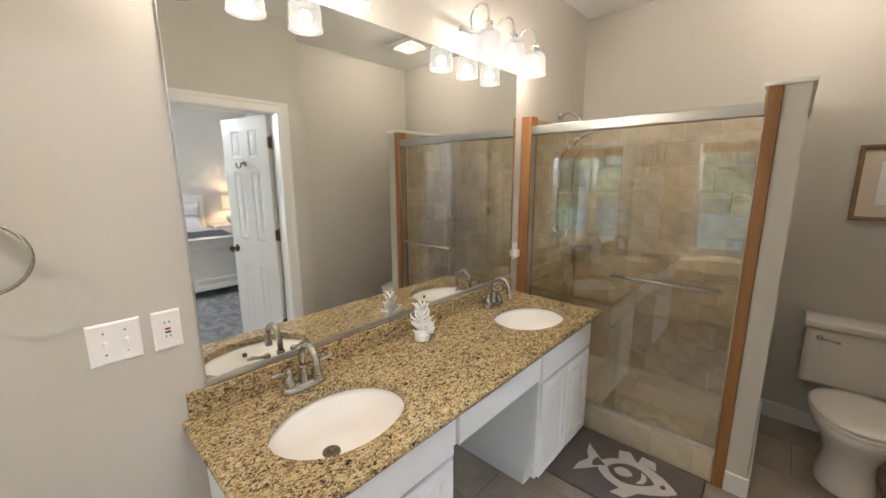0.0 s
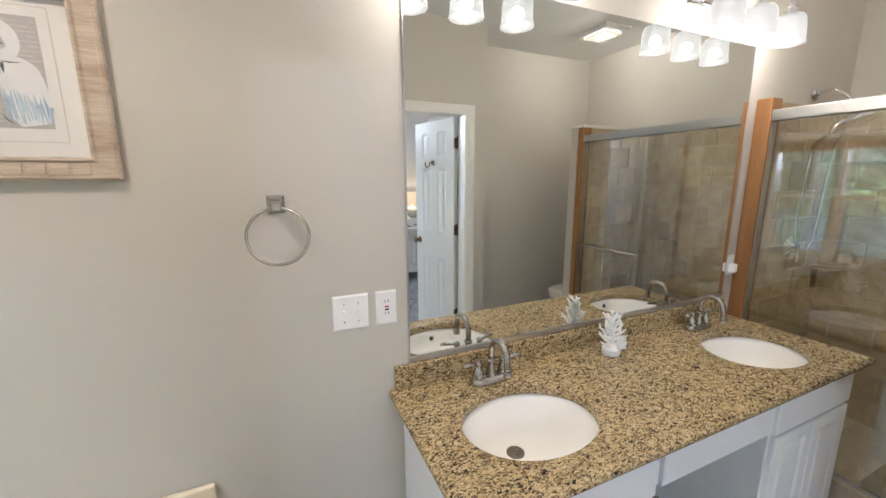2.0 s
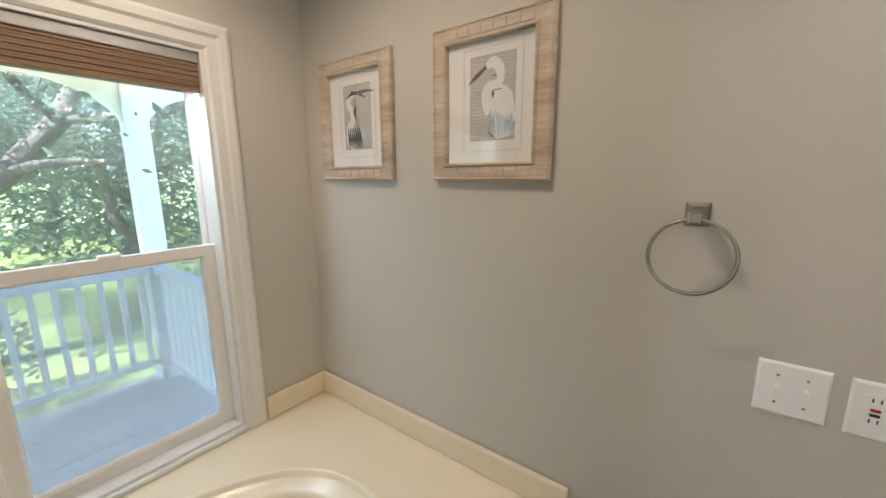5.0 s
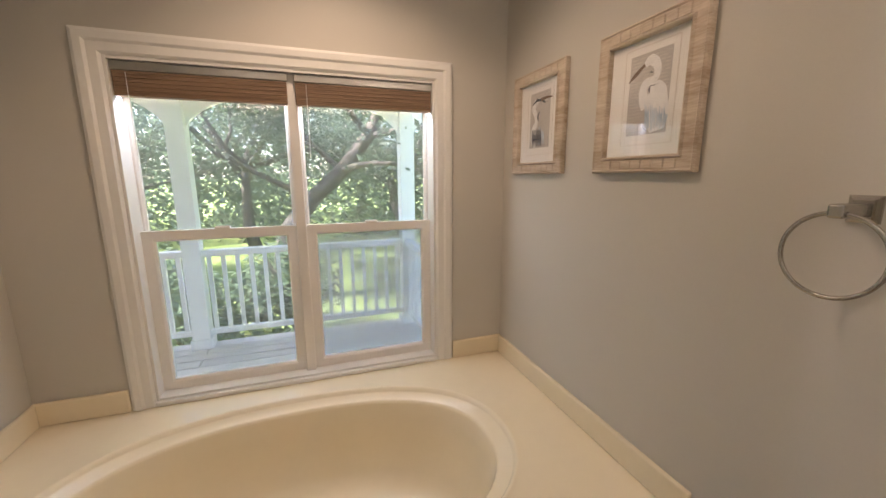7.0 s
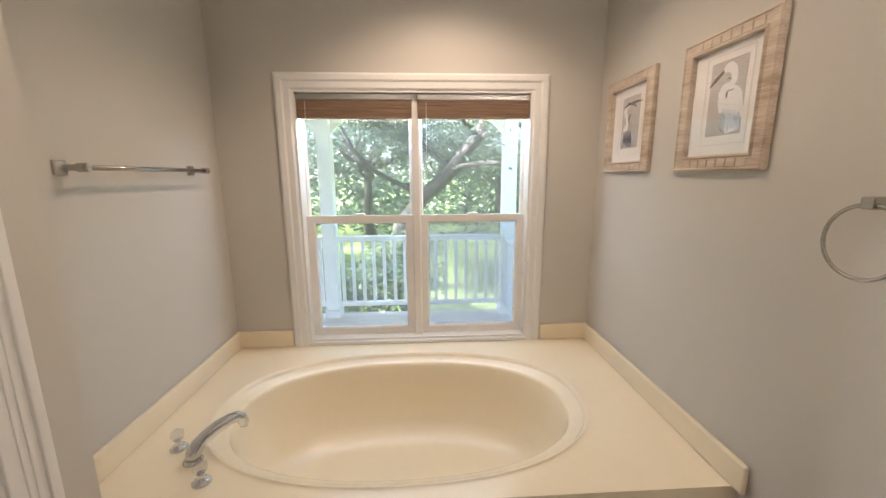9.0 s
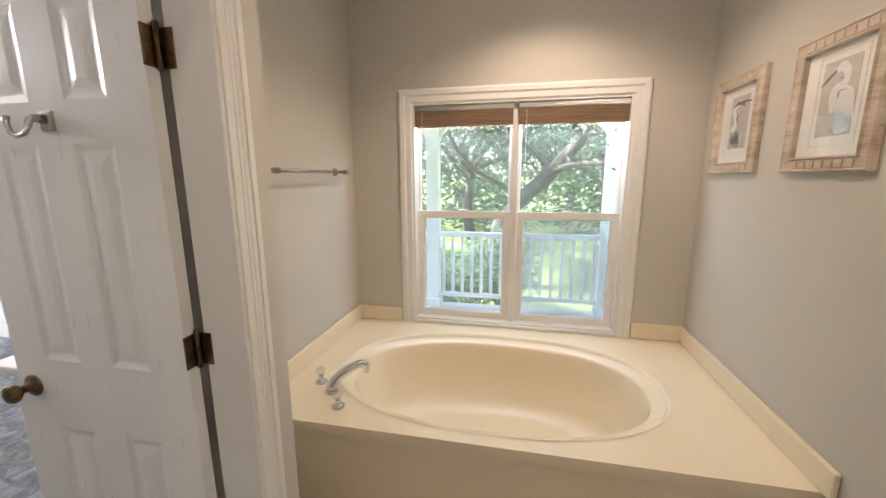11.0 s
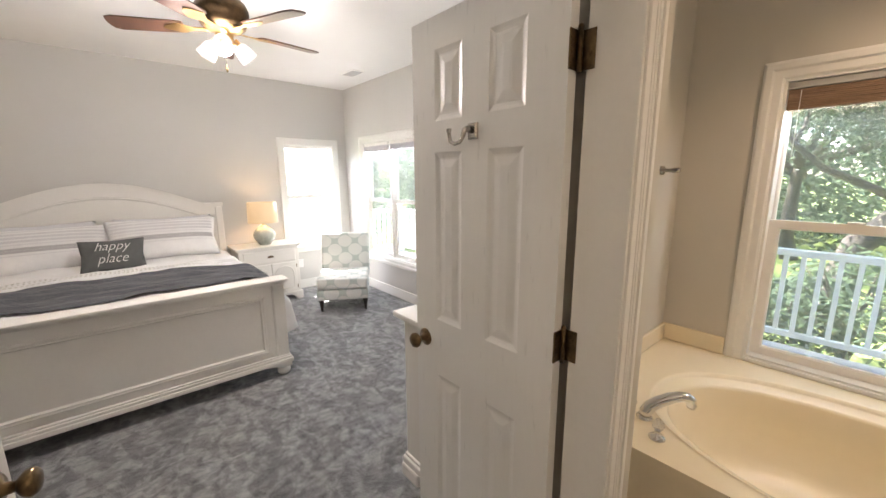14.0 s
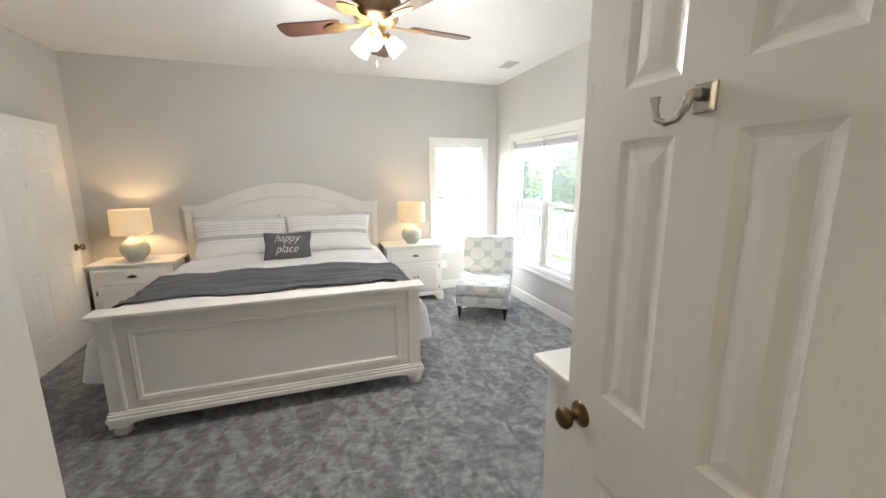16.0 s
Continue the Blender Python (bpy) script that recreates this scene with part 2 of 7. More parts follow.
def arc(centre, radius, a0, a1, n, u=(1, 0, 0), v=(0, 0, 1)):
    u, v, c = Vector(u), Vector(v), Vector(centre)
    return [c + radius * (math.cos(radians(a0 + (a1 - a0) * i / n)) * u + math.sin(radians(a0 + (a1 - a0) * i / n)) * v) for i in range(n + 1)]


def rect_loft(bm, u0, u1, v0, v1, profile, m=None, fill=True):
    """Nested rectangles, each inset and raised as (inset, height): frames, mouldings, raised panels."""
    rings = []
    for i, h in profile:
        rings.append([bm.verts.new(p) for p in ((u0 + i, v0 + i, h), (u1 - i, v0 + i, h), (u1 - i, v1 - i, h), (u0 + i, v1 - i, h))])
    for a, b in zip(rings, rings[1:]):
        for k in range(4):
            bm.faces.new((a[k], a[(k + 1) % 4], b[(k + 1) % 4], b[k]))
    if fill:
        bm.faces.new(rings[-1])
    vs = [v for r in rings for v in r]
    put(bm, vs, m)
    return vs


def prism(bm, outline, h0, h1, m=None, bevel=0.0, smooth=False):
    lo = [bm.verts.new((x, y, h0)) for x, y in outline]
    hi = [bm.verts.new((x, y, h1)) for x, y in outline]
    k = len(outline)
    bm.faces.new(list(reversed(lo)))
    top = bm.faces.new(hi)
    for i in range(k):
        f = bm.faces.new((lo[i], lo[(i + 1) % k], hi[(i + 1) % k], hi[i]))
        f.smooth = smooth
    vs = lo + hi
    if bevel:
        vs = list({*lo, *hi, *bmesh.ops.bevel(bm, geom=list(top.edges), offset=bevel, segments=2, affect="EDGES")["verts"]})
        vs = [v for v in vs if v.is_valid]
    put(bm, vs, m)
    return vs


def thing(name, label, category, at=(0, 0, 0), turn=0.0, group="", kind=""):
    ob = new(name)
    ob.empty_display_size = 0.1
    ob.matrix_world = pose(*at, 0, 0, turn)
    ORIGIN[ob.name] = pose(*at, 0, 0, turn)
    return tagged(ob, label, category, group, kind)


def part(name, bm, mat, parent=None, label="", smooth=False, kind=""):
    """Link a bmesh, built in world places, as one mesh under its parent."""
    me = bpy.data.meshes.new(name)
    bmesh.ops.recalc_face_normals(bm, faces=bm.faces)
    if parent is not None:
        bm.transform(ORIGIN[parent.name].inverted())
    bm.to_mesh(me)
    bm.free()
    for one in (mat if isinstance(mat, (list, tuple)) else (mat,)):
        me.materials.append(one)
    if smooth:
        me.shade_smooth()
        me.set_sharp_from_angle(angle=radians(35))
    ob = new(name, me)
    if parent is not None:
        ob.parent = parent
        ORIGIN[ob.name] = ORIGIN[parent.name]
    else:
        ORIGIN[ob.name] = Matrix.Identity(4)
    return tagged(ob, label, "", "", kind)


def pbox(name, mat, lo, hi, parent=None, bevel=0.003, label="", m=None):
    bm = bmesh.new()
    bx(bm, lo, hi, bevel, m)
    return part(name, bm, mat, parent, label)


def solid(name, mat, boxes, label, category, bevel=0.0):
    """A piece of the setting made of boxes."""
    bm = bmesh.new()
    for lo, hi in boxes:
        bx(bm, lo, hi, bevel)
    return tagged(part(name, bm, mat), label, category, "", "structure")


# ---- the shell ----
H = 2.74
solid("wall_west", M_WALL, [((-1.34, -0.61, 0), (-1.22, 4.25, H))], "pale grey painted bathroom wall behind the vanity", "wall")
solid("wall_south", M_WALL, [((-1.22, -0.61, 0), (-0.836, -0.49, H)), ((0.46, -0.61, 0), (0.873, -0.49, H)), ((-0.836, -0.61, 0), (0.46, -0.49, 0.546)), ((-0.836, -0.61, 1.985), (0.46, -0.49, H))], "pale grey painted wall round the tub window", "wall")
solid("wall_north", M_WALL, [((-1.22, 4.13, 0), (0.9, 4.25, H))], "pale grey painted wall behind shower and toilet", "wall")
solid("wall_partition", M_WALL, [((0.873, -0.61, 0), (1.0, 1.07, H)), ((0.46, 0.95, 0), (0.873, 1.07, H)), ((0.46, 1.07, 0), (0.58, 1.10, H)), ((0.46, 2.43, 0), (0.58, 2.49, H)), ((0.46, 1.10, 2.06), (0.58, 2.43, H)), ((0.46, 2.49, 0), (1.02, 2.61, H)), ((0.9, 2.61, 0), (1.02, 4.25, H))], "pale grey painted wall between bathroom and bedroom", "wall")
solid("ceiling", M_CEIL, [((-1.34, -0.76, H), (5.41, 4.26, H + 0.1))], "white flat painted ceiling", "ceiling")
solid("wall_bed_east", M_BEDWALL, [((5.283, -0.75, 0), (5.403, -0.414, H)), ((5.283, 0.253, 0), (5.403, 4.25, H)), ((5.283, -0.414, 0), (5.403, 0.253, 0.60)), ((5.283, -0.414, 1.962), (5.403, 0.253, H))], "light grey painted bedroom wall behind the bed", "wall")
solid("wall_bed_south", M_BEDWALL, [((1.0, -0.75, 0), (3.54, -0.63, H)), ((4.79, -0.75, 0), (5.283, -0.63, H)), ((3.54, -0.75, 0), (4.79, -0.63, 0.49)), ((3.54, -0.75, 1.985), (4.79, -0.63, H))], "light grey painted bedroom wall with double window", "wall")
solid("wall_bed_north", M_BEDWALL, [((1.02, 4.03, 0), (5.283, 4.15, H))], "light grey painted bedroom side wall", "wall")

# ---- floors ----
M_CARPET = material("grey_carpet", (0.115, 0.118, 0.122), (0.365, 0.37, 0.378), rough=0.95, scale=26.0, fine=210, bump=1.0, depth=0.012, spec=0.1, sheen=0.25, stretch=(1.0, 0.6, 1), warp=0.6)
# brushed tracks: broad patches where the pile leans one way or the other
kn, kl = M_CARPET.node_tree.nodes, M_CARPET.node_tree.links
kp = kn["Principled BSDF"]
pile = kp.inputs["Base Color"].links[0].from_socket
kc = kn.new("ShaderNodeTexCoord")
km = kn.new("ShaderNodeMapping")
km.inputs["Rotation"].default_value = (0, 0, radians(28))
km.inputs["Scale"].default_value = (0.9, 1.4, 1.0)
kl.new(kc.outputs["Object"], km.inputs[0])
ktracks = kn.new("ShaderNodeTexNoise")
ktracks.inputs["Scale"].default_value, ktracks.inputs["Detail"].default_value = 7.0, 6.0
ktracks.inputs["Roughness"].default_value, ktracks.inputs["Distortion"].default_value = 0.60, 0.6
kl.new(km.outputs[0], ktracks.inputs["Vector"])
kr = kn.new("ShaderNodeMapRange")
kr.interpolation_type = "SMOOTHSTEP"
kr.inputs["From Min"].default_value, kr.inputs["From Max"].default_value = 0.43, 0.58
kr.inputs["To Min"].default_value, kr.inputs["To Max"].default_value = 0.74, 1.26
kl.new(ktracks.outputs["Fac"], kr.inputs["Value"])
kx = kn.new("ShaderNodeHueSaturation")
kl.new(pile, kx.inputs["Color"])
kl.new(kr.outputs[0], kx.inputs["Value"])
kl.new(kx.outputs[0], kp.inputs["Base Color"])
M_GROUT = material("floor_grout", (0.20, 0.18, 0.15), (0.26, 0.23, 0.20), rough=0.9, scale=10, fine=200, bump=0.3)
solid("floor_slab", M_GROUT, [((-1.22, -0.49, -0.06), (0.873, 0.95, -0.004)), ((-1.22, 0.95, -0.06), (0.52, 4.13, -0.004)), ((0.52, 2.61, -0.06), (0.9, 4.13, -0.004))], "grey-brown grout bed under the bathroom tiles", "floor")
solid("carpet_floor", M_CARPET, [((0.52, 1.07, -0.06), (1.0, 2.49, 0.0)), ((1.0, -0.63, -0.06), (5.283, 4.03, 0.0))], "dark grey plush bedroom carpet with brushed streaks", "carpet")


# ---- windows ----
def window(name, facing, at, u0, u1, v0, v1, sill, halves, label, screened=None, meet=None, stile=0.030, mull=0.03):
    """A double-hung window set in its wall: casing, jamb liner, sashes and panes. at: a point on the wall's face."""
    m = wall_plane(facing, at)
    w = thing(name, label, "window", at, kind="structure")
    bm = bmesh.new()
    c = 0.085
    profile = [(0, 0.001), (0, 0.014), (0.012, 0.02), (0.035, 0.02), (0.045, 0.013), (0.075, 0.013), (c, 0.006), (c, -0.1)]
    if not sill:
        rect_loft(bm, u0 - c, u1 + c, v0 - c, v1 + c, profile, m, fill=False)
    elif sill == "deck":
        # moulded on three sides, mitred above, standing on the deck
        legs = []
        for d, h in profile:
            legs.append([bm.verts.new(p) for p in ((u0 - c + d, v0 - 0.022, h), (u0 - c + d, v1 + c - d, h), (u1 + c - d, v1 + c - d, h), (u1 + c - d, v0 - 0.022, h))])
        for p, q in zip(legs, legs[1:]):
            for k in range(3):
                bm.faces.new((p[k], p[k + 1], q[k + 1], q[k]))
        put(bm, [v for p in legs for v in p], m)
    if sill is True:
        for a, b in (((u0 - c, v0 - 0.0, 0.0), (u0, v1 + c, 0.016)), ((u1, v0, 0.0), (u1 + c, v1 + c, 0.016)), ((u0, v1, 0.0), (u1, v1 + c, 0.016))):
            bx(bm, a, b, 0.004, m)
        for a, b in (((u0 - c + 0.004, v0, 0.012), (u0 - c + 0.022, v1 + c - 0.004, 0.024)), ((u1 + c - 0.022, v0, 0.012), (u1 + c - 0.004, v1 + c - 0.004, 0.024)), ((u0 - c + 0.022, v1 + c - 0.022, 0.012), (u1 + c - 0.022, v1 + c - 0.004, 0.024))):
            bx(bm, a, b, 0.004, m)
    part("casing", bm, M_TRIM, w)
    bm = bmesh.new()
    for a, b in (((u0, v0, -0.12), (u0 + 0.012, v1, 0.004)), ((u1 - 0.012, v0, -0.12), (u1, v1, 0.004)), ((u0 + 0.012, v1 - 0.012, -0.12), (u1 - 0.012, v1, 0.004)), ((u0 + 0.012, v0, -0.12), (u1 - 0.012, v0 + 0.012, 0.004))):
        bx(bm, a, b, 0.002, m)
    part("jamb", bm, M_TRIM, w)
    if sill == "deck":
        bm = bmesh.new()
        bx(bm, (u0 - 0.002, v0 - 0.022, -0.12), (u1 + 0.002, v0 - 0.0005, 0.018), 0.005, m)
        part("window_sill", bm, M_TRIM, w)
    elif sill:
        bm = bmesh.new()
        bx(bm, (u0 - c - 0.02, v0 - 0.022, -0.01), (u1 + c + 0.02, v0 + 0.002, 0.045), 0.006, m)
        part("window_sill", bm, M_TRIM, w)
        bm = bmesh.new()
        bx(bm, (u0 - c, v0 - 0.085, 0.0), (u1 + c, v0 - 0.024, 0.014), 0.004, m)
        part("apron", bm, M_TRIM, w)
    spans = [(u0 + 0.012, u1 - 0.012)] if halves == 1 else [(u0 + 0.012, (u0 + u1) / 2 - mull / 2), ((u0 + u1) / 2 + mull / 2, u1 - 0.012)]
    if halves == 2:
        bm = bmesh.new()
        bx(bm, ((u0 + u1) / 2 - mull / 2, v0 + 0.012, -0.10), ((u0 + u1) / 2 + mull / 2, v1 - 0.012, -0.03), 0.004, m)
        part("mullion", bm, M_VINYL, w)
    vm = meet or v0 + (v1 - v0) * 0.5
    for k, (a, b) in enumerate(spans):
        for low, (c0, c1, d) in ((False, (vm - 0.018, v1 - 0.012, -0.095)), (True, (v0 + 0.012, vm + 0.018, -0.06))):
            s = 0.046 if low else stile
            bm = bmesh.new()
            rect_loft(bm, a, b, c0, c1, [(0, d - 0.03), (0, d), (s - 0.008, d), (s, d - 0.008), (s, d - 0.03), (0, d - 0.03)], m, fill=False)
            sash = part("lower_sash" if low else "upper_sash", bm, M_VINYL, w)
            bm = bmesh.new()
            bx(bm, (a + s - 0.004, c0 + s - 0.004, d - 0.02), (b - s + 0.004, c1 - s + 0.004, d - 0.016), 0, m)
            pane = part("pane", bm, M_GLASS, sash)
            pane.visible_shadow = False
            if low and k == screened:
                bm = bmesh.new()
                bx(bm, (a + 0.012, c0 + 0.012, -0.117), (b - 0.012, c1 - 0.012, -0.116), 0, m)
                scr = part("insect_screen", bm, M_SCREEN, w, "pale hazy insect screen")
                scr.visible_shadow = False
            if low:
                bm = bmesh.new()
                mid = (a + b) / 2
                bx(bm, (mid - 0.03, vm + 0.018, d - 0.02), (mid + 0.03, vm + 0.03, d + 0.004), 0.004, m)
                part("sash_lock", bm, M_VINYL, sash)
    return w


window("window_1", "S", (0, -0.49, 0), -0.46, 0.836, 0.568, 1.985, "deck", 2, "white double-hung twin window above the tub", 1, meet=1.2925, stile=0.016, mull=0.045)
window("window_2", "S", (0, -0.63, 0), -4.79, -3.54, 0.49, 1.985, False, 2, "white double-hung twin bedroom window")
window("window_3", "E", (5.283, 0, 0), -0.253, 0.414, 0.60, 1.962, True, 1, "white single bedroom window bright with daylight", 0)


# ---- bathtub ----
def oval(cx, cy, rx, ry, z, n=48, power=2.3):
    out = []
    for k in range(n):
        a = 2 * math.pi * k / n
        c, s = math.cos(a), math.sin(a)
        out.append((cx + rx * math.copysign(abs(c) ** (2 / power), c), cy + ry * math.copysign(abs(s) ** (2 / power), s), z))
    return out


def ring_skin(bm, rings, close=True):
    rows = [[bm.verts.new(p) for p in r] for r in rings]
    k = len(rows[0])
    for a, b in zip(rows, rows[1:]):
        for i in range(k):
            bm.faces.new((a[i], a[(i + 1) % k], b[(i + 1) % k], b[i])).smooth = True
    if close:
        bm.faces.new(rows[-1]).smooth = True
    return rows


def deck_with_hole(bm, x0, x1, y0, y1, z, hole):
    """A flat top from the rectangle's rim to an oval hole."""
    n = len(hole)
    inner = [bm.verts.new(p) for p in hole]
    cx, cy = sum(p[0] for p in hole) / n, sum(p[1] for p in hole) / n
    rim = []
    for p in hole:
        dx, dy = p[0] - cx, p[1] - cy
        s = min(((x1 if dx > 0 else x0) - cx) / dx if abs(dx) > 1e-9 else 1e9, ((y1 if dy > 0 else y0) - cy) / dy if abs(dy) > 1e-9 else 1e9)
        rim.append([cx + dx * s, cy + dy * s])
    for cxr, cyr in ((x0, y0), (x0, y1), (x1, y0), (x1, y1)):
        k = min(range(n), key=lambda i: (rim[i][0] - cxr) ** 2 + (rim[i][1] - cyr) ** 2)
        rim[k] = [cxr, cyr]
    outer = [bm.verts.new((a, b, z)) for a, b in rim]
    for i in range(n):
        bm.faces.new((outer[i], outer[(i + 1) % n], inner[(i + 1) % n], inner[i]))
    return outer, inner


DECK = 0.545
TUB_C, TUB_R = (-0.125, 0.125), (0.80, 0.475)
tub = thing("bathtub", "cream oval soaking tub in a cream deck under the window", "bathtub", (-0.17, 0.1, 0))
bm = bmesh.new()
hole = oval(*TUB_C, *TUB_R, DECK, 64)
outer, inner = deck_with_hole(bm, -1.218, 0.871, -0.488, 0.665, DECK, hole)
low = [bm.verts.new((v.co.x, v.co.y, DECK - 0.045)) for v in outer]
n = len(outer)
for i in range(n):
    bm.faces.new((outer[i], outer[(i + 1) % n], low[(i + 1) % n], low[i]))
part("deck", bm, M_TUB, tub)
bm = bmesh.new()
ring_skin(bm, [oval(*TUB_C, TUB_R[0] + a, TUB_R[1] + b, DECK + c, 64) for a, b, c in
               ((0.006, 0.006, 0.003), (0.0, 0.0, 0.0035), (-0.008, -0.008, 0.0), (-0.014, -0.014, -0.012), (-0.020, -0.019, -0.018), (-0.062, -0.056, -0.030), (-0.070, -0.063, -0.034), (-0.076, -0.068, -0.046), (-0.09, -0.08, -0.12), (-0.115, -0.10, -0.22), (-0.16, -0.13, -0.34), (-0.22, -0.18, -0.39), (-0.32, -0.26, -0.405))])
part("basin", bm, M_TUB, tub, smooth=False)
bm = bmesh.new()
bx(bm, (-1.218, 0.615, 0.0), (0.871, 0.64, DECK - 0.045), 0.003)
part("apron_panel", bm, M_TUB, tub)
bm = bmesh.new()
bx(bm, (-1.218, -0.468, DECK + 0.001), (-1.198, 0.705, DECK + 0.10), 0.006)
part("backsplash", bm, M_TUB, tub)
bm = bmesh.new()
bx(bm, (0.851, -0.468, DECK + 0.001), (0.871, 0.70, DECK + 0.10), 0.006)
part("backsplash", bm, M_TUB, tub)
for x0, x1 in ((-1.218, -0.925), (0.549, 0.871)):
    bm = bmesh.new()
    bx(bm, (x0, -0.488, DECK + 0.001), (x1, -0.468, DECK + 0.10), 0.006)
    part("backsplash", bm, M_TUB, tub)

# ---- vanity ----
M_GRANITE = bpy.data.materials.new("speckled_granite")
M_GRANITE.use_nodes = True
gn, gl = M_GRANITE.node_tree.nodes, M_GRANITE.node_tree.links
gp = gn["Principled BSDF"]
gc = gn.new("ShaderNodeTexCoord")
gm = gn.new("ShaderNodeMapping")
gm.inputs["Scale"].default_value = (1.0, 0.62, 1.0)
gm.inputs["Rotation"].default_value = (0, 0, 0.5)
gl.new(gc.outputs["Object"], gm.inputs[0])
gwarp = gn.new("ShaderNodeTexNoise")
gwarp.inputs["Scale"].default_value, gwarp.inputs["Detail"].default_value = 60, 3
gl.new(gm.outputs[0], gwarp.inputs["Vector"])
gmix = gn.new("ShaderNodeMix")
gmix.data_type = "RGBA"
gmix.inputs["Factor"].default_value = 0.035
gl.new(gm.outputs[0], gmix.inputs["A"])
gl.new(gwarp.outputs["Color"], gmix.inputs["B"])
gv = gn.new("ShaderNodeTexVoronoi")
gv.inputs["Scale"].default_value = 215
gl.new(gmix.outputs["Result"], gv.inputs["Vector"])
gsep = gn.new("ShaderNodeSeparateColor")
gl.new(gv.outputs["Color"], gsep.inputs[0])
gbig = gn.new("ShaderNodeTexNoise")
gbig.inputs["Scale"].default_value, gbig.inputs["Detail"].default_value = 26, 4
gl.new(gm.outputs[0], gbig.inputs["Vector"])
gadd = gn.new("ShaderNodeMath")
gadd.operation = "MULTIPLY_ADD"
gadd.inputs[1].default_value = 0.45
gl.new(gbig.outputs["Fac"], gadd.inputs[0])
gsub = gn.new("ShaderNodeMath")
gsub.operation = "MULTIPLY_ADD"
gsub.inputs[1].default_value, gsub.inputs[2].default_value = 0.8, -0.06
gl.new(gsep.outputs[0], gsub.inputs[0])
gl.new(gsub.outputs[0], gadd.inputs[2])
gr = gn.new("ShaderNodeValToRGB")
gr.color_ramp.interpolation = "CONSTANT"
stops = [(0.0, (0.022, 0.019, 0.015)), (0.23, (0.10, 0.07, 0.036)), (0.32, (0.23, 0.165, 0.08)), (0.44, (0.41, 0.305, 0.15)), (0.62, (0.48, 0.365, 0.185)), (0.76, (0.54, 0.425, 0.245)), (0.86, (0.17, 0.13, 0.07))]
el = gr.color_ramp.elements
el[0].position, el[0].color = stops[0][0], colour_of(stops[0][1])
el[1].position, el[1].color = stops[1][0], colour_of(stops[1][1])
for pos, c in stops[2:]:
    e = el.new(pos)
    e.color = colour_of(c)
gl.new(gadd.outputs[0], gr.inputs[0])
gl.new(gr.outputs[0], gp.inputs["Base Color"])
gp.inputs["Roughness"].default_value = 0.14

CT = 0.81
top = thing("granite_countertop", "speckled brown granite counter with two sink cutouts", "countertop", (-0.92, 2.2, 0.77))
SINKS = ((-0.885, 1.615), (-0.885, 2.80))
SR = (0.175, 0.225)


bm = bmesh.new()
outs = []
for (sx, sy), (y0, y1) in zip(SINKS, ((1.27, 2.2), (2.2, 3.135))):
    hole = oval(sx, sy, SR[0], SR[1], CT, 48, 2.0)
    outer, inner = deck_with_hole(bm, -1.218, -0.632, y0, y1, CT, hole)
    lowi = [bm.verts.new((v.co.x, v.co.y, CT - 0.032)) for v in inner]
    for k in range(len(inner)):
        bm.faces.new((inner[k], lowi[k], lowi[(k + 1) % len(inner)], inner[(k + 1) % len(inner)]))
bmesh.ops.remove_doubles(bm, verts=bm.verts, dist=0.0005)
part("slab_top", bm, M_GRANITE, top)
bm = bmesh.new()
edge = []
for zz, o in ((CT, 0.0), (CT - 0.004, 0.010), (CT - 0.014, 0.016), (CT - 0.024, 0.014), (CT - 0.034, 0.006)):
    edge.append([(-1.218, 1.27 - o, zz), (-0.632 + o, 1.27 - o, zz), (-0.632 + o, 3.135 + o * 0.6, zz), (-1.218, 3.135 + o * 0.6, zz)])
rows_ = [[bm.verts.new(p) for p in r] for r in edge]
for a, b in zip(rows_, rows_[1:]):
    for k in range(3):
        bm.faces.new((a[k], a[k + 1], b[k + 1], b[k])).smooth = True
part("slab_edge", bm, M_GRANITE, top)
bm = bmesh.new()
bx(bm, (-1.218, 1.275, CT + 0.001), (-1.198, 3.13, CT + 0.088), 0.003)
part("backsplash", bm, M_GRANITE, top)

# ---- bathroom ----
def at_local(ob):
    return ORIGIN[ob.name]


# mirror
mir = thing("wall_mirror", "large frameless wall mirror above the double vanity", "mirror", (-1.217, 2.23, 0.905))
bm = bmesh.new()
bx(bm, (-1.2195, 1.336, 0.922), (-1.214, 3.125, 2.16))
part("mirror_pane", bm, M_MIRROR, mir)
bm = bmesh.new()
bx(bm, (-1.2195, 1.33, 0.905), (-1.208, 3.13, 0.9205), 0.001)
part("bottom_channel", bm, M_ALU, mir, "thin grey metal channel")
bm = bmesh.new()
bx(bm, (-1.2195, 1.331, 0.922), (-1.2125, 1.335, 2.16))
part("edge_strip", bm, M_ALU, mir)
bm = bmesh.new()
bx(bm, (-1.2195, 3.126, 0.922), (-1.2125, 3.130, 2.16))
part("edge_strip", bm, M_ALU, mir)

# vanity units
FX = -0.668


def cabinet_door(parent, y0, y1, z0, z1):
    bm = bmesh.new()
    rect_loft(bm, y0, y1, z0, z1, [(0, 0.0), (0, 0.014), (0.004, 0.018), (0.048, 0.018), (0.054, 0.009), (0.058, 0.009), (0.074, 0.016), (0.078, 0.0165)], wall_plane("W", (FX, 0, 0)))
    return part("door", bm, M_CABINET, parent)


def drawer_front(parent, y0, y1, z0, z1):
    bm = bmesh.new()
    rect_loft(bm, y0, y1, z0, z1, [(0, 0.0), (0, 0.014), (0.006, 0.018)], wall_plane("W", (FX, 0, 0)))
    return part("drawer_front", bm, M_CABINET, parent)


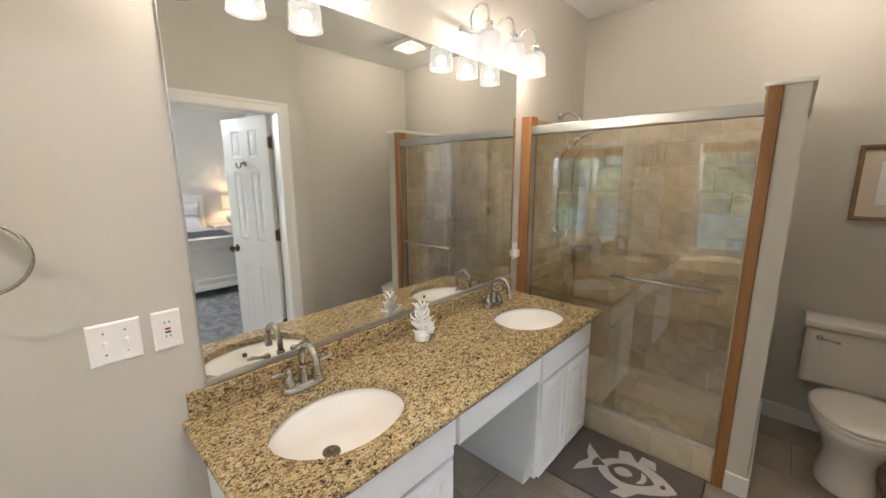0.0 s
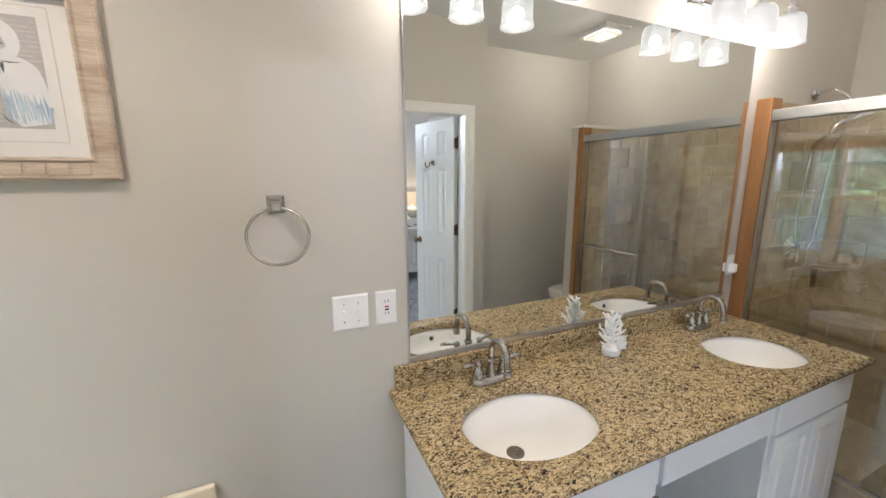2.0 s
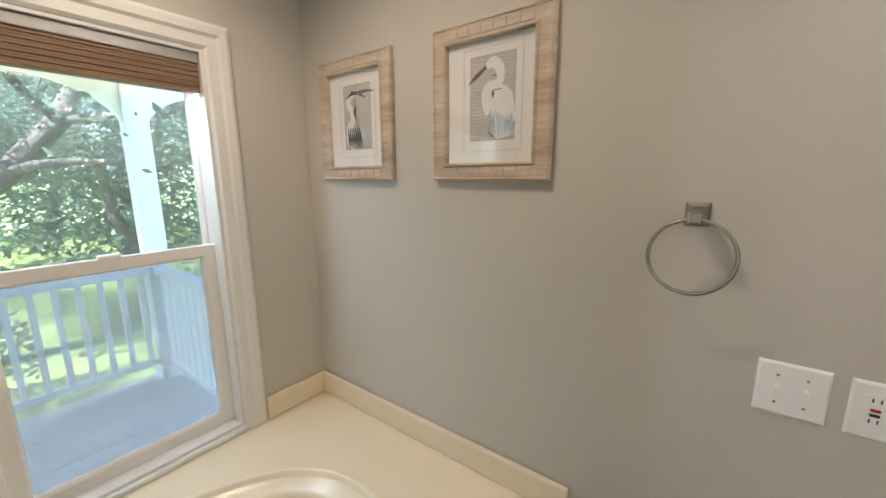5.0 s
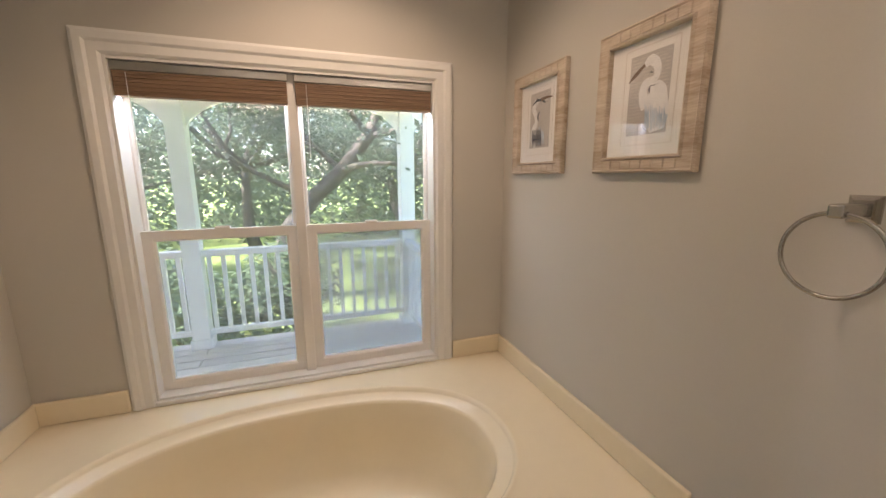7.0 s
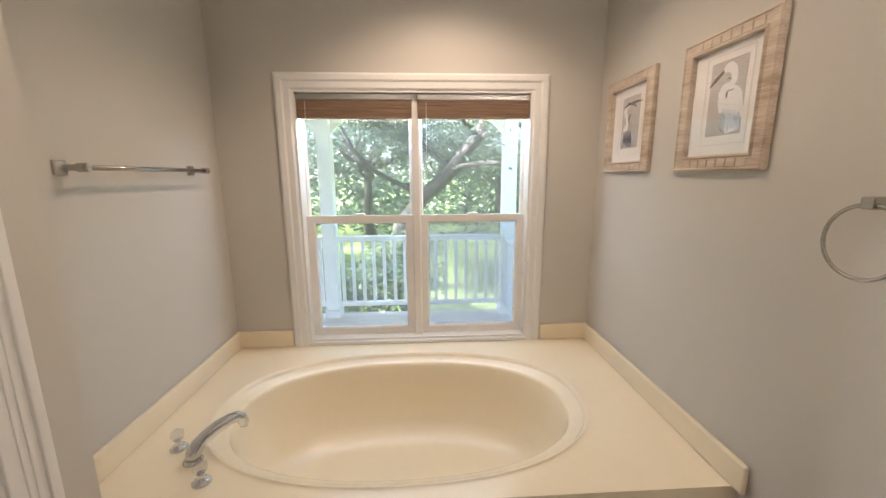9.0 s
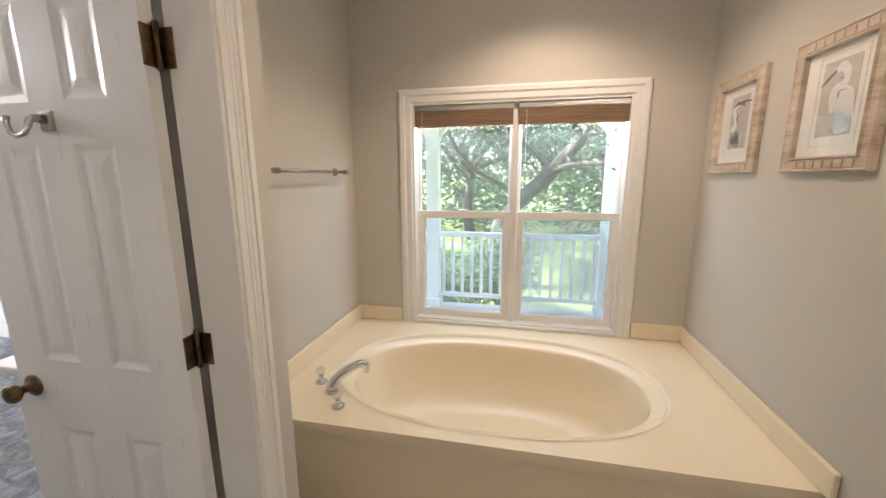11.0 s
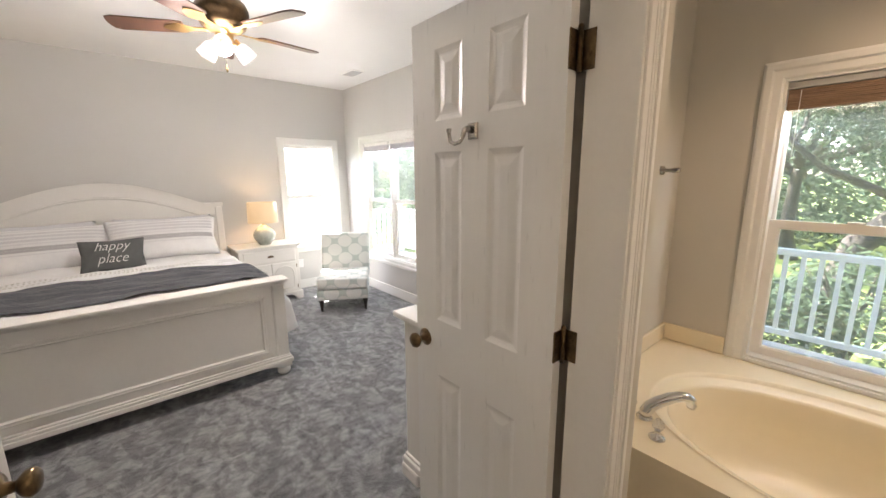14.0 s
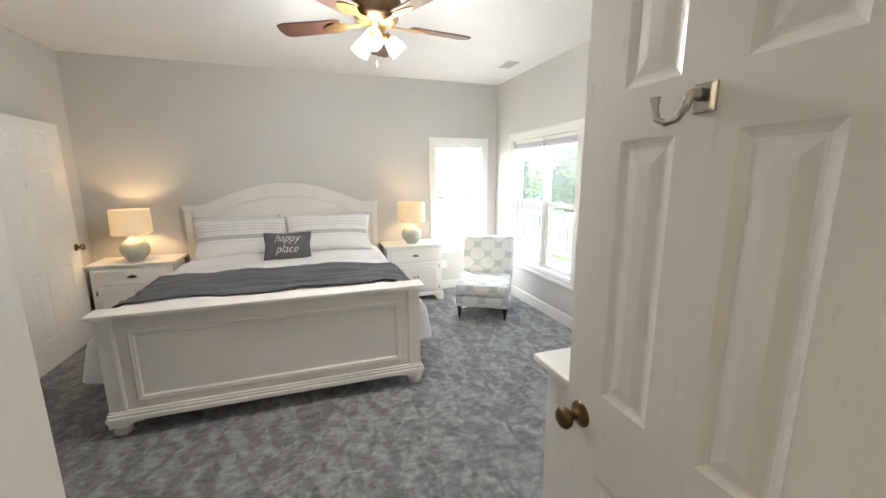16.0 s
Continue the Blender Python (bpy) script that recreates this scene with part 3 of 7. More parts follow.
def vanity_unit(y0, y1, doors, label):
    v = thing("vanity_cabinet", label, "cabinet", (-0.95, (y0 + y1) / 2, 0), group="vanity cabinets")
    bm = bmesh.new()
    bx(bm, (-1.215, y0, 0.09), (FX, y0 + 0.018, 0.775), 0.002)
    bx(bm, (-1.215, y1 - 0.018, 0.09), (FX, y1, 0.775), 0.002)
    bx(bm, (-1.215, y0 + 0.018, 0.09), (FX - 0.02, y1 - 0.018, 0.108))
    bx(bm, (-1.215, y0 + 0.018, 0.108), (-1.205, y1 - 0.018, 0.62))
    part("body", bm, M_CABINET, v)
    bm = bmesh.new()
    rect_loft(bm, y0 + 0.018, y1 - 0.018, 0.108, 0.775, [(0, -0.002), (0, 0.0), (0.03, 0.0), (0.03, -0.02)], wall_plane("W", (FX, 0, 0)), fill=False)
    part("face_frame", bm, M_CABINET, v)
    bm = bmesh.new()
    bx(bm, (-1.21, y0 + 0.02, 0.001), (FX - 0.07, y1 - 0.02, 0.089))
    part("toe_kick", bm, M_CABINET, v)
    drawer_front(v, y0 + 0.012, y1 - 0.012, 0.615, 0.765)
    step = (y1 - y0 - 0.024) / doors
    for i in range(doors):
        cabinet_door(v, y0 + 0.012 + i * step + 0.003 * i, y0 + 0.012 + (i + 1) * step - 0.004, 0.10, 0.60)
    return v


vanity_unit(1.305, 1.915, 2, "white painted vanity cabinet with panel doors below the sink")
vanity_unit(2.525, 3.10, 2, "white painted vanity cabinet with two panel doors beside the shower")
ap = thing("vanity_apron", "white painted knee-space apron between the cabinets", "drawer", (-0.8, 2.22, 0.62))
bm = bmesh.new()
bx(bm, (FX - 0.02, 1.917, 0.63), (FX, 2.523, 0.775), 0.002)
part("rail", bm, M_CABINET, ap)
drawer_front(ap, 1.93, 2.51, 0.635, 0.765)
bm = bmesh.new()
bx(bm, (-1.215, 1.917, 0.10), (-1.2, 2.523, 0.775), 0.002)
part("back_panel", bm, M_CABINET, ap)


# sinks and taps
def sink(cx, cy):
    s = thing("undermount_sink", "white oval ceramic sink set under the granite", "sink", (cx, cy, 0.64), group="bathroom sinks")
    bm = bmesh.new()
    ring_skin(bm, [oval(cx + d, cy, SR[0] + a, SR[1] + a, z, 48, 2.0) for a, z, d in
                   ((0.012, CT - 0.034, 0), (0.004, CT - 0.036, 0), (-0.004, CT - 0.05, 0), (-0.014, CT - 0.085, 0), (-0.035, CT - 0.125, -0.004), (-0.07, CT - 0.148, -0.016), (-0.11, CT - 0.158, -0.036), (-0.146, CT - 0.162, -0.055))])
    part("bowl", bm, M_CERAMIC, s)
    bm = bmesh.new()
    z = CT - 0.161
    lathe(bm, [(0, z + 0.001), (0.012, z + 0.003), (0.015, z + 0.008), (0.018, z + 0.002), (0.026, z + 0.004), (0.03, z + 0.002), (0.03, z - 0.01)], Matrix.Translation((cx - 0.055, cy - 0.012, 0)), 20)
    part("drain", bm, M_DRAIN, s, "dark bronze drain with pop-up stopper")
    bm = bmesh.new()
    lathe(bm, [(0, 0.004), (0.008, 0.004), (0.011, 0.0), (0.011, -0.004)], Matrix.Translation((cx + SR[0] - 0.016, cy, CT - 0.07)) @ Matrix.Rotation(radians(-72), 4, "Y"), 14)
    part("overflow_hole", bm, M_DRAIN, s)
    return s


def faucet(cx, cy):
    t = thing("sink_faucet", "brushed nickel two-handle gooseneck faucet on the granite", "faucet", (cx, cy, CT), group="sink faucets")
    bm = bmesh.new()
    prof = [(0, 0.0), (0.0, 0.014), (0.006, 0.022), (0.014, 0.026)]
    pts = []
    rings = []
    for inset, h in prof:
        rings.append([(cx + px, cy + py, CT + 0.001 + h) for px, py, _ in oval(0, 0, 0.031 - inset, 0.082 - inset, 0, 32, 3.4)])
    ring_skin(bm, rings)
    part("base_plate", bm, M_NICKEL, t)
    bm = bmesh.new()
    lathe(bm, [(0.021, 0.022), (0.018, 0.04), (0.0145, 0.062), (0.013, 0.072), (0.0165, 0.078), (0.0165, 0.083), (0.012, 0.088)], Matrix.Translation((cx, cy, CT)), 20)
    path = [(cx, cy, CT + 0.08), (cx, cy, CT + 0.115)] + [tuple(p) for p in arc((cx + 0.052, cy, CT + 0.122), 0.052, 180, 0, 12)] + [(cx + 0.106, cy, CT + 0.10), (cx + 0.109, cy, CT + 0.085)]
    tube(bm, path, [0.0115] * (len(path) - 3) + [0.0115, 0.0115, 0.0115], 12)
    lathe(bm, [(0.0105, 0.0), (0.0145, 0.002), (0.0145, 0.016), (0.0115, 0.02)], Matrix.Translation((cx + 0.109, cy, CT + 0.07)), 16)
    part("spout", bm, M_NICKEL, t)
    for s in (-1, 1):
        bm = bmesh.new()
        hy = cy + s * 0.052
        lathe(bm, [(0.021, 0.022), (0.0215, 0.032), (0.019, 0.05), (0.013, 0.064), (0.009, 0.07), (0.0125, 0.075), (0.0125, 0.082), (0.008, 0.088), (0, 0.09)], Matrix.Translation((cx, hy, CT)), 18)
        tube(bm, [(cx, hy, CT + 0.079), (cx + 0.005, hy + s * 0.025, CT + 0.081), (cx + 0.01, hy + s * 0.05, CT + 0.086), (cx + 0.012, hy + s * 0.068, CT + 0.084)], [0.006, 0.006, 0.0085, 0.005], 10)
        part("handle", bm, M_NICKEL, t)
    return t


for sx, sy in SINKS:
    sink(sx, sy)
    faucet(-1.125, sy)

# coral ornament
M_CORAL = material("white_coral_resin", (0.76, 0.77, 0.77), (0.86, 0.86, 0.86), rough=0.6, scale=30, fine=220, bump=0.5, depth=0.002)
coral = thing("coral_ornament", "white branching coral ornament standing on the counter", "ornament", (-1.10, 2.19, CT))
rnd = random.Random(5)
CC = Vector((-1.10, 2.19, CT))
bm = bmesh.new()
lathe(bm, [(0, 0.001), (0.034, 0.001), (0.037, 0.010), (0.036, 0.028), (0.026, 0.038), (0.011, 0.05), (0.0095, 0.10), (0.007, 0.16), (0, 0.165)], Matrix.Translation(CC), 20)
part("base", bm, M_CORAL, coral, smooth=True)
bm = bmesh.new()


def branch(p, d, length, r):
    """A stubby coral finger with a rounded, knobbly tip."""
    pts, rad = [p], [r]
    for i in range(3):
        d = (d + Vector((rnd.uniform(-0.3, 0.3), rnd.uniform(-0.3, 0.3), rnd.uniform(0.0, 0.35)))).normalized()
        pts.append(pts[-1] + d * length / 3)
        rad.append(r * (1 - 0.08 * i))
    tube(bm, pts, rad, 7)
    bmesh.ops.create_icosphere(bm, subdivisions=1, radius=r * 0.95, matrix=Matrix.Translation(pts[-1]))
    for q in pts[1:]:
        e = (d + Vector((rnd.uniform(-1, 1), rnd.uniform(-1, 1), rnd.uniform(-0.2, 0.6)))).normalized()
        tube(bm, [q, q + e * length * 0.32], [r * 0.75, r * 0.6], 6)
        bmesh.ops.create_icosphere(bm, subdivisions=1, radius=r * 0.62, matrix=Matrix.Translation(q + e * length * 0.32))


for k in range(32):
    f = k / 31
    a = k * 2.4 + rnd.uniform(-0.4, 0.4)
    out = Vector((math.cos(a), math.sin(a), 0))
    branch(CC + out * 0.008 + Vector((0, 0, 0.028 + 0.142 * f)), (out + Vector((0, 0, 0.15 + 0.7 * f))).normalized(), (0.056 - 0.032 * f) * rnd.uniform(0.7, 1.2), 0.0053)
for k in range(9):
    a = k * 2.4
    foot = CC + Vector((0.006, 0.030, 0.026 + 0.0022 * k))
    branch(foot, Vector((0.4 * math.cos(a), 1.0 + 0.3 * math.sin(a), 0.45 * math.sin(a * 0.7))).normalized(), 0.032, 0.0058)
part("branching", bm, M_CORAL, coral, smooth=True, kind="stuff")

# vanity lights
M_SHADE = glow("lit_ribbed_glass", (1.0, 0.86, 0.66), 0.05, (0.03, 0.03, 0.03))
sn, sl = M_SHADE.node_tree.nodes, M_SHADE.node_tree.links
st_ = sn.new("ShaderNodeBsdfTransparent")
sm_ = sn.new("ShaderNodeMixShader")
sm_.inputs[0].default_value = 0.42
sl.new(sn["Principled BSDF"].outputs[0], sm_.inputs[1])
sl.new(st_.outputs[0], sm_.inputs[2])
sl.new(sm_.outputs[0], sn["Material Output"].inputs[0])


def vanity_light(cy):
    v = thing("vanity_light", "three-arm chrome vanity light with ribbed glass bell shades", "wall lamp", (-1.21, cy, 2.25), group="vanity lights")
    bm = bmesh.new()
    bx(bm, (-1.219, cy - 0.06, 2.19), (-1.2, cy + 0.06, 2.31), 0.006)
    tube(bm, [(-1.2, cy, 2.25), (-1.165, cy, 2.25)], 0.012)
    part("back_plate", bm, M_CHROME, v)
    bm = bmesh.new()
    tube(bm, [(-1.165, cy - 0.30, 2.25), (-1.165, cy + 0.30, 2.25)], 0.008, 10)
    for s in (-1, 1):
        bmesh.ops.create_icosphere(bm, subdivisions=2, radius=0.013, matrix=Matrix.Translation((-1.165, cy + s * 0.305, 2.25)))
    part("bar", bm, M_CHROME, v)
    for dy in (-0.22, 0, 0.22):
        y = cy + dy
        bm = bmesh.new()
        tube(bm, [(-1.165, y, 2.25)] + [tuple(p) for p in arc((-1.115, y, 2.315), 0.055, 200, 0, 10)] + [(LAMP_X, y, 2.30), (LAMP_X, y, 2.27)], 0.0065, 10)
        lathe(bm, [(0.012, 0.05), (0.02, 0.045), (0.021, 0.03), (0.017, 0.026), (0.024, 0.018), (0.026, 0.0), (0.028, -0.012)], Matrix.Translation((LAMP_X, y, 2.235)), 18)
        arm = part("arm", bm, M_CHROME, v)
        bm = bmesh.new()
        seg = 48
        prof = [(0.026, 2.238), (0.045, 2.232), (0.056, 2.215), (0.0585, 2.19), (0.0595, 2.155), (0.061, 2.13), (0.0645, 2.117), (0.061, 2.117), (0.056, 2.135), (0.054, 2.19), (0.048, 2.222)]
        vs = lathe(bm, [(r, z) for r, z in prof], None, seg)
        for i, q in enumerate(vs):
            k = i % seg
            f = 1 + (0.022 if k % 2 else -0.012)
            q.co.x *= f
            q.co.y *= f
        bmesh.ops.translate(bm, verts=bm.verts, vec=(LAMP_X, y, 0))
        part("shade", bm, M_SHADE, arm, "ribbed frosted glass shade, lit").visible_shadow = False
    return v


for cy in FIXTURE_Y:
    vanity_light(cy)

# towel ring
ring = thing("towel_ring", "brushed nickel towel ring on a square post", "towel ring", (-1.219, 0.94, 1.47))
m = wall_plane("W", (-1.22, 0.94, 1.475))
bm = bmesh.new()
rect_loft(bm, -0.024, 0.024, -0.026, 0.026, [(0, 0.0), (0, 0.006), (0.006, 0.011), (0.009, 0.014)], m)
bx(bm, (-0.013, -0.014, 0.012), (0.013, 0.012, 0.094), 0.004, m)
part("post", bm, M_NICKEL, ring)
bm = bmesh.new()
tube(bm, [Vector((-1.136, 0.94 + 0.0785 * math.sin(2 * math.pi * k / 48), 1.392 + 0.0785 * math.cos(2 * math.pi * k / 48))) for k in range(49)], 0.0045, 10, caps=False)
part("ring", bm, M_NICKEL, ring)


# switches and sockets
def plate_part(parent, y0, y1, z0, z1, x=-1.22, facing="W"):
    bm = bmesh.new()
    rect_loft(bm, y0, y1, z0, z1, [(0, 0.0), (0, 0.003), (0.005, 0.0065)], wall_plane(facing, (x, 0, 0)))
    return part("cover_plate", bm, M_PLASTIC, parent)


sw = thing("light_switch", "white double toggle light switch plate", "light switch", (-1.22, 1.137, 1.117))
plate_part(sw, 1.08, 1.194, 1.06, 1.176)
for y in (1.114, 1.16):
    bm = bmesh.new()
    bx(bm, (-1.2137, y - 0.005, 1.106), (-1.2125, y + 0.005, 1.13), 0.0005)
    bx(bm, (-1.2125, y - 0.0035, 1.117), (-1.203, y + 0.0035, 1.127), 0.001)
    part("toggle", bm, M_PLASTIC, sw)
    for z in (1.088, 1.149):
        bm = bmesh.new()
        lathe(bm, [(0, 0.0012), (0.003, 0.0008), (0.0032, 0)], wall_plane("W", (-1.2136, y, z)), 10)
        part("screw", bm, M_NICKEL, sw)
so = thing("wall_socket", "white socket with red and black test buttons", "socket", (-1.22, 1.255, 1.117))
plate_part(so, 1.22, 1.29, 1.06, 1.176)
bm = bmesh.new()
bx(bm, (-1.2137, 1.239, 1.084), (-1.2115, 1.271, 1.152), 0.001)
part("receptacle", bm, M_PLASTIC, so)
for z0, mt, nm in ((1.1195, M_RED, "reset_button"), (1.1095, M_BLACK, "test_button")):
    bm = bmesh.new()
    bx(bm, (-1.2115, 1.248, z0), (-1.2095, 1.262, z0 + 0.006), 0.0006)
    part(nm, bm, mt, so)
for z in (1.096, 1.138):
    for y in (1.2495, 1.2605):
        bm = bmesh.new()
        bx(bm, (-1.2116, y - 0.0012, z), (-1.2111, y + 0.0012, z + 0.008))
        part("slot", bm, M_BLACK, so)
nl = thing("wall_socket", "white socket with a plugged-in night light by the shower", "socket", (-1.22, 3.165, 1.07))
plate_part(nl, 3.137, 3.193, 1.02, 1.13)
bm = bmesh.new()
bx(bm, (-1.2135, 3.145, 1.035), (-1.185, 3.185, 1.085), 0.008)
part("night_light", bm, M_PLASTIC, nl)

# framed bird prints
M_WASHED = material("whitewashed_wood", (0.36, 0.27, 0.185), (0.68, 0.60, 0.50), rough=0.7, scale=7, fine=70, bump=0.4, depth=0.002, stretch=(1, 0.3, 3.0))
M_MAT = material("picture_mat_board", (0.80, 0.79, 0.77), (0.83, 0.82, 0.80), rough=0.8, scale=5, fine=300, bump=0.1, depth=0.0004)
M_SEPIA = material("aged_print_paper", (0.44, 0.425, 0.42), (0.54, 0.525, 0.515), rough=0.85, scale=12, fine=120, bump=0.0)
M_INKLINE = material("print_line", (0.62, 0.58, 0.54), (0.68, 0.64, 0.6), rough=0.85, scale=40, bump=0.0)
M_BIRDWHITE = material("bird_white_paint", (0.74, 0.75, 0.77), (0.84, 0.84, 0.84), rough=0.8, scale=25, bump=0.0)
M_BIRDBLUE = material("bird_blue_paint", (0.30, 0.42, 0.55), (0.60, 0.69, 0.77), rough=0.8, scale=30, bump=0.0)
M_BIRDDARK = material("bird_dark_paint", (0.02, 0.025, 0.04), (0.10, 0.12, 0.16), rough=0.8, scale=30, bump=0.0)
M_BEAK = material("bird_beak_paint", (0.10, 0.06, 0.045), (0.20, 0.13, 0.10), rough=0.8, scale=40, bump=0.0)


def stroke(bm, pts, widths, h, m):
    """A flat brush stroke along points in the wall's plane."""
    pts = [Vector((a, b, 0)) for a, b in pts]
    left, right = [], []
    for i, p in enumerate(pts):
        d = (pts[min(i + 1, len(pts) - 1)] - pts[max(i - 1, 0)]).normalized()
        n = Vector((-d.y, d.x, 0)) * widths[i] / 2
        left.append(bm.verts.new((p.x + n.x, p.y + n.y, h)))
        right.append(bm.verts.new((p.x - n.x, p.y - n.y, h)))
    for i in range(len(pts) - 1):
        bm.faces.new((left[i], right[i], right[i + 1], left[i + 1]))
    put(bm, left + right, m)


def curve_pts(pts, n=10):
    out = []
    for i in range(len(pts) - 1):
        p0, p1, p2, p3 = (Vector((*pts[max(0, min(len(pts) - 1, i + k))], 0)) for k in (-1, 0, 1, 2))
        for s in range(n):
            t = s / n
            q = 0.5 * (2 * p1 + (p2 - p0) * t + (2 * p0 - 5 * p1 + 4 * p2 - p3) * t * t + (3 * p1 - p0 - 3 * p2 + p3) * t ** 3)
            out.append((q.x, q.y))
    out.append(pts[-1])
    return out


def lerp_widths(keys, n):
    return list(np.interp(np.linspace(0, 1, n), np.linspace(0, 1, len(keys)), keys))


def bird_picture(y0, y1, z0, z1, dark, label):
    m = wall_plane("W", (-1.22, y0, z0))
    w, h = y1 - y0, z1 - z0
    pic = thing("framed_print", label, "picture", (-1.22, (y0 + y1) / 2, z0), group="bird prints over the tub")
    bm = bmesh.new()
    f = 0.052
    rect_loft(bm, 0, w, 0, h, [(0, 0.001), (0, 0.020), (0.005, 0.025), (0.010, 0.021), (0.040, 0.019), (0.045, 0.026), (0.050, 0.024), (f, 0.012), (f, 0.004)], m, fill=False)
    part("frame", bm, M_WASHED, pic, "whitewashed wooden frame")
    bm = bmesh.new()
    bx(bm, (f - 0.002, f - 0.002, 0.002), (w - f + 0.002, h - f + 0.002, 0.007), 0, m)
    part("mat_board", bm, M_MAT, pic)
    count = 7
    step = (w - 2 * f) / count
    for v0, v1 in ((0.011, 0.039), (h - 0.039, h - 0.011)):
        for i in range(count):
            bm = bmesh.new()
            bx(bm, (f + i * step + 0.002, v0, 0.018), (f + (i + 1) * step - 0.002, v1, 0.0235), 0.002, m, 1)
            part("frame_block", bm, M_WASHED, pic)
    cw, ch = w / 2 + 0.01, h / 2 + 0.01
    aw, ah = w * 0.38, h * 0.53
    bm = bmesh.new()
    rect_loft(bm, cw - aw / 2 - 0.022, cw + aw / 2 + 0.022, ch - ah / 2 - 0.03, ch + ah / 2 + 0.022, [(0, 0.0072), (0.0, 0.0082), (0.002, 0.0082), (0.002, 0.0072)], m, fill=False)
    part("mat_bevel", bm, M_INKLINE, pic)
    bm = bmesh.new()
    bx(bm, (cw - aw / 2, ch - ah / 2, 0.007), (cw + aw / 2, ch + ah / 2, 0.0078), 0, m)
    part("print", bm, M_SEPIA, pic)
    bm = bmesh.new()
    r2 = random.Random(3)
    for i in range(22):
        v = ch + ah / 2 - 0.012 - i * (ah - 0.016) / 22
        x = cw - aw / 2 + 0.004
        while x < cw + aw / 2 - 0.012:
            ln = min(r2.uniform(0.012, 0.04), cw + aw / 2 - 0.004 - x)
            bx(bm, (x, v, 0.0078), (x + ln, v + 0.0018, 0.0081), 0, m)
            x += ln + r2.uniform(0.003, 0.02)
    part("print_lines", bm, M_INKLINE, pic)

    def P(u, v):
        return (cw - aw / 2 + u * aw, ch - ah / 2 + v * ah)

    hgt = 0.0086
    if not dark:
        neck = curve_pts([P(0.38, 0.86), P(0.52, 0.90), P(0.66, 0.83), P(0.69, 0.71), P(0.58, 0.645), P(0.44, 0.63), P(0.38, 0.55), P(0.40, 0.43), P(0.46, 0.32)], 5)
        bm = bmesh.new()
        stroke(bm, neck, lerp_widths([0.016, 0.032, 0.028, 0.022, 0.024, 0.028, 0.030, 0.032, 0.028], len(neck)), hgt, m)
        back = curve_pts([P(0.60, 0.60), P(0.70, 0.50), P(0.74, 0.32), P(0.77, 0.14), P(0.80, 0.03)], 5)
        stroke(bm, back, lerp_widths([0.030, 0.070, 0.080, 0.074, 0.050], len(back)), hgt + 0.0003, m)
        part("bird_body", bm, M_BIRDWHITE, pic)
        bm = bmesh.new()
        r4 = random.Random(6)
        for i in range(15):
            u = 0.46 + 0.036 * i
            top_v = 0.34 - 0.10 * (i / 14) + r4.uniform(-0.06, 0.06)
            stroke(bm, [P(u, top_v), P(u + r4.uniform(0.0, 0.04), 0.20), P(u + r4.uniform(0.01, 0.06), 0.03 + r4.uniform(0, 0.05))], [0.002, r4.uniform(0.004, 0.009), 0.0015], hgt + 0.0006 + 0.00004 * i, m)
        part("bird_feathers", bm, M_BIRDBLUE, pic)
        bm = bmesh.new()
        stroke(bm, [P(-0.02, 0.69), P(0.14, 0.765), P(0.37, 0.86)], [0.003, 0.014, 0.009], hgt + 0.0006, m)
        part("bird_beak", bm, M_BEAK, pic)
        for line, widths in ((((0.55, 0.585), (0.535, 0.55), (0.545, 0.49)), (0.002, 0.007, 0.001)), (((0.54, 0.595), (0.62, 0.585), (0.74, 0.59)), (0.001, 0.003, 0.001)), (((0.50, 0.735), (0.55, 0.755), (0.60, 0.735)), (0.001, 0.005, 0.001)), (((0.44, 0.12), (0.48, 0.07), (0.56, 0.04)), (0.001, 0.003, 0.001))):
            bm = bmesh.new()
            stroke(bm, [P(*q) for q in line], widths, hgt + 0.0013, m)
            part("bird_shadow", bm, M_BIRDDARK, pic)
    else:
        body = [P(0.55, 0.86), P(0.30, 0.84), P(0.18, 0.72), P(0.30, 0.60), P(0.34, 0.46), P(0.22, 0.36), P(0.22, 0.16), P(0.36, 0.04)]
        ks = curve_pts(body, 5)
        bm = bmesh.new()
        stroke(bm, ks, lerp_widths([0.014, 0.026, 0.028, 0.024, 0.026, 0.034, 0.045, 0.03], len(ks)), hgt, m)
        part("bird_body", bm, M_BIRDWHITE, pic)
        bm = bmesh.new()
        stroke(bm, [P(0.12, 0.80), P(0.34, 0.87), P(0.6, 0.85), P(0.8, 0.78)], [0.004, 0.014, 0.013, 0.004], hgt + 0.0005, m)
        stroke(bm, [P(0.50, 0.66), P(0.40, 0.58), P(0.44, 0.48)], [0.004, 0.012, 0.004], hgt + 0.0005, m)
        for i in range(7):
            stroke(bm, [P(0.14 + 0.07 * i, 0.34), P(0.16 + 0.075 * i, 0.16), P(0.2 + 0.07 * i, 0.03)], [0.004, 0.011, 0.004], hgt + 0.0006 + 0.00005 * i, m)
        part("bird_plumes", bm, M_BIRDDARK, pic)
        bm = bmesh.new()
        stroke(bm, [P(0.55, 0.86), P(0.85, 0.87), P(1.12, 0.855)], [0.014, 0.011, 0.003], hgt + 0.0006, m)
        part("bird_beak", bm, M_BEAK, pic)
        bm = bmesh.new()
        for i in range(5):
            stroke(bm, [P(0.5 + 0.06 * i, 0.40 - 0.03 * i), P(0.52 + 0.06 * i, 0.22), P(0.5 + 0.07 * i, 0.05)], [0.003, 0.008, 0.003], hgt + 0.0006 + 0.00005 * i, m)
        part("bird_feathers", bm, M_BIRDBLUE, pic)
    bm = bmesh.new()
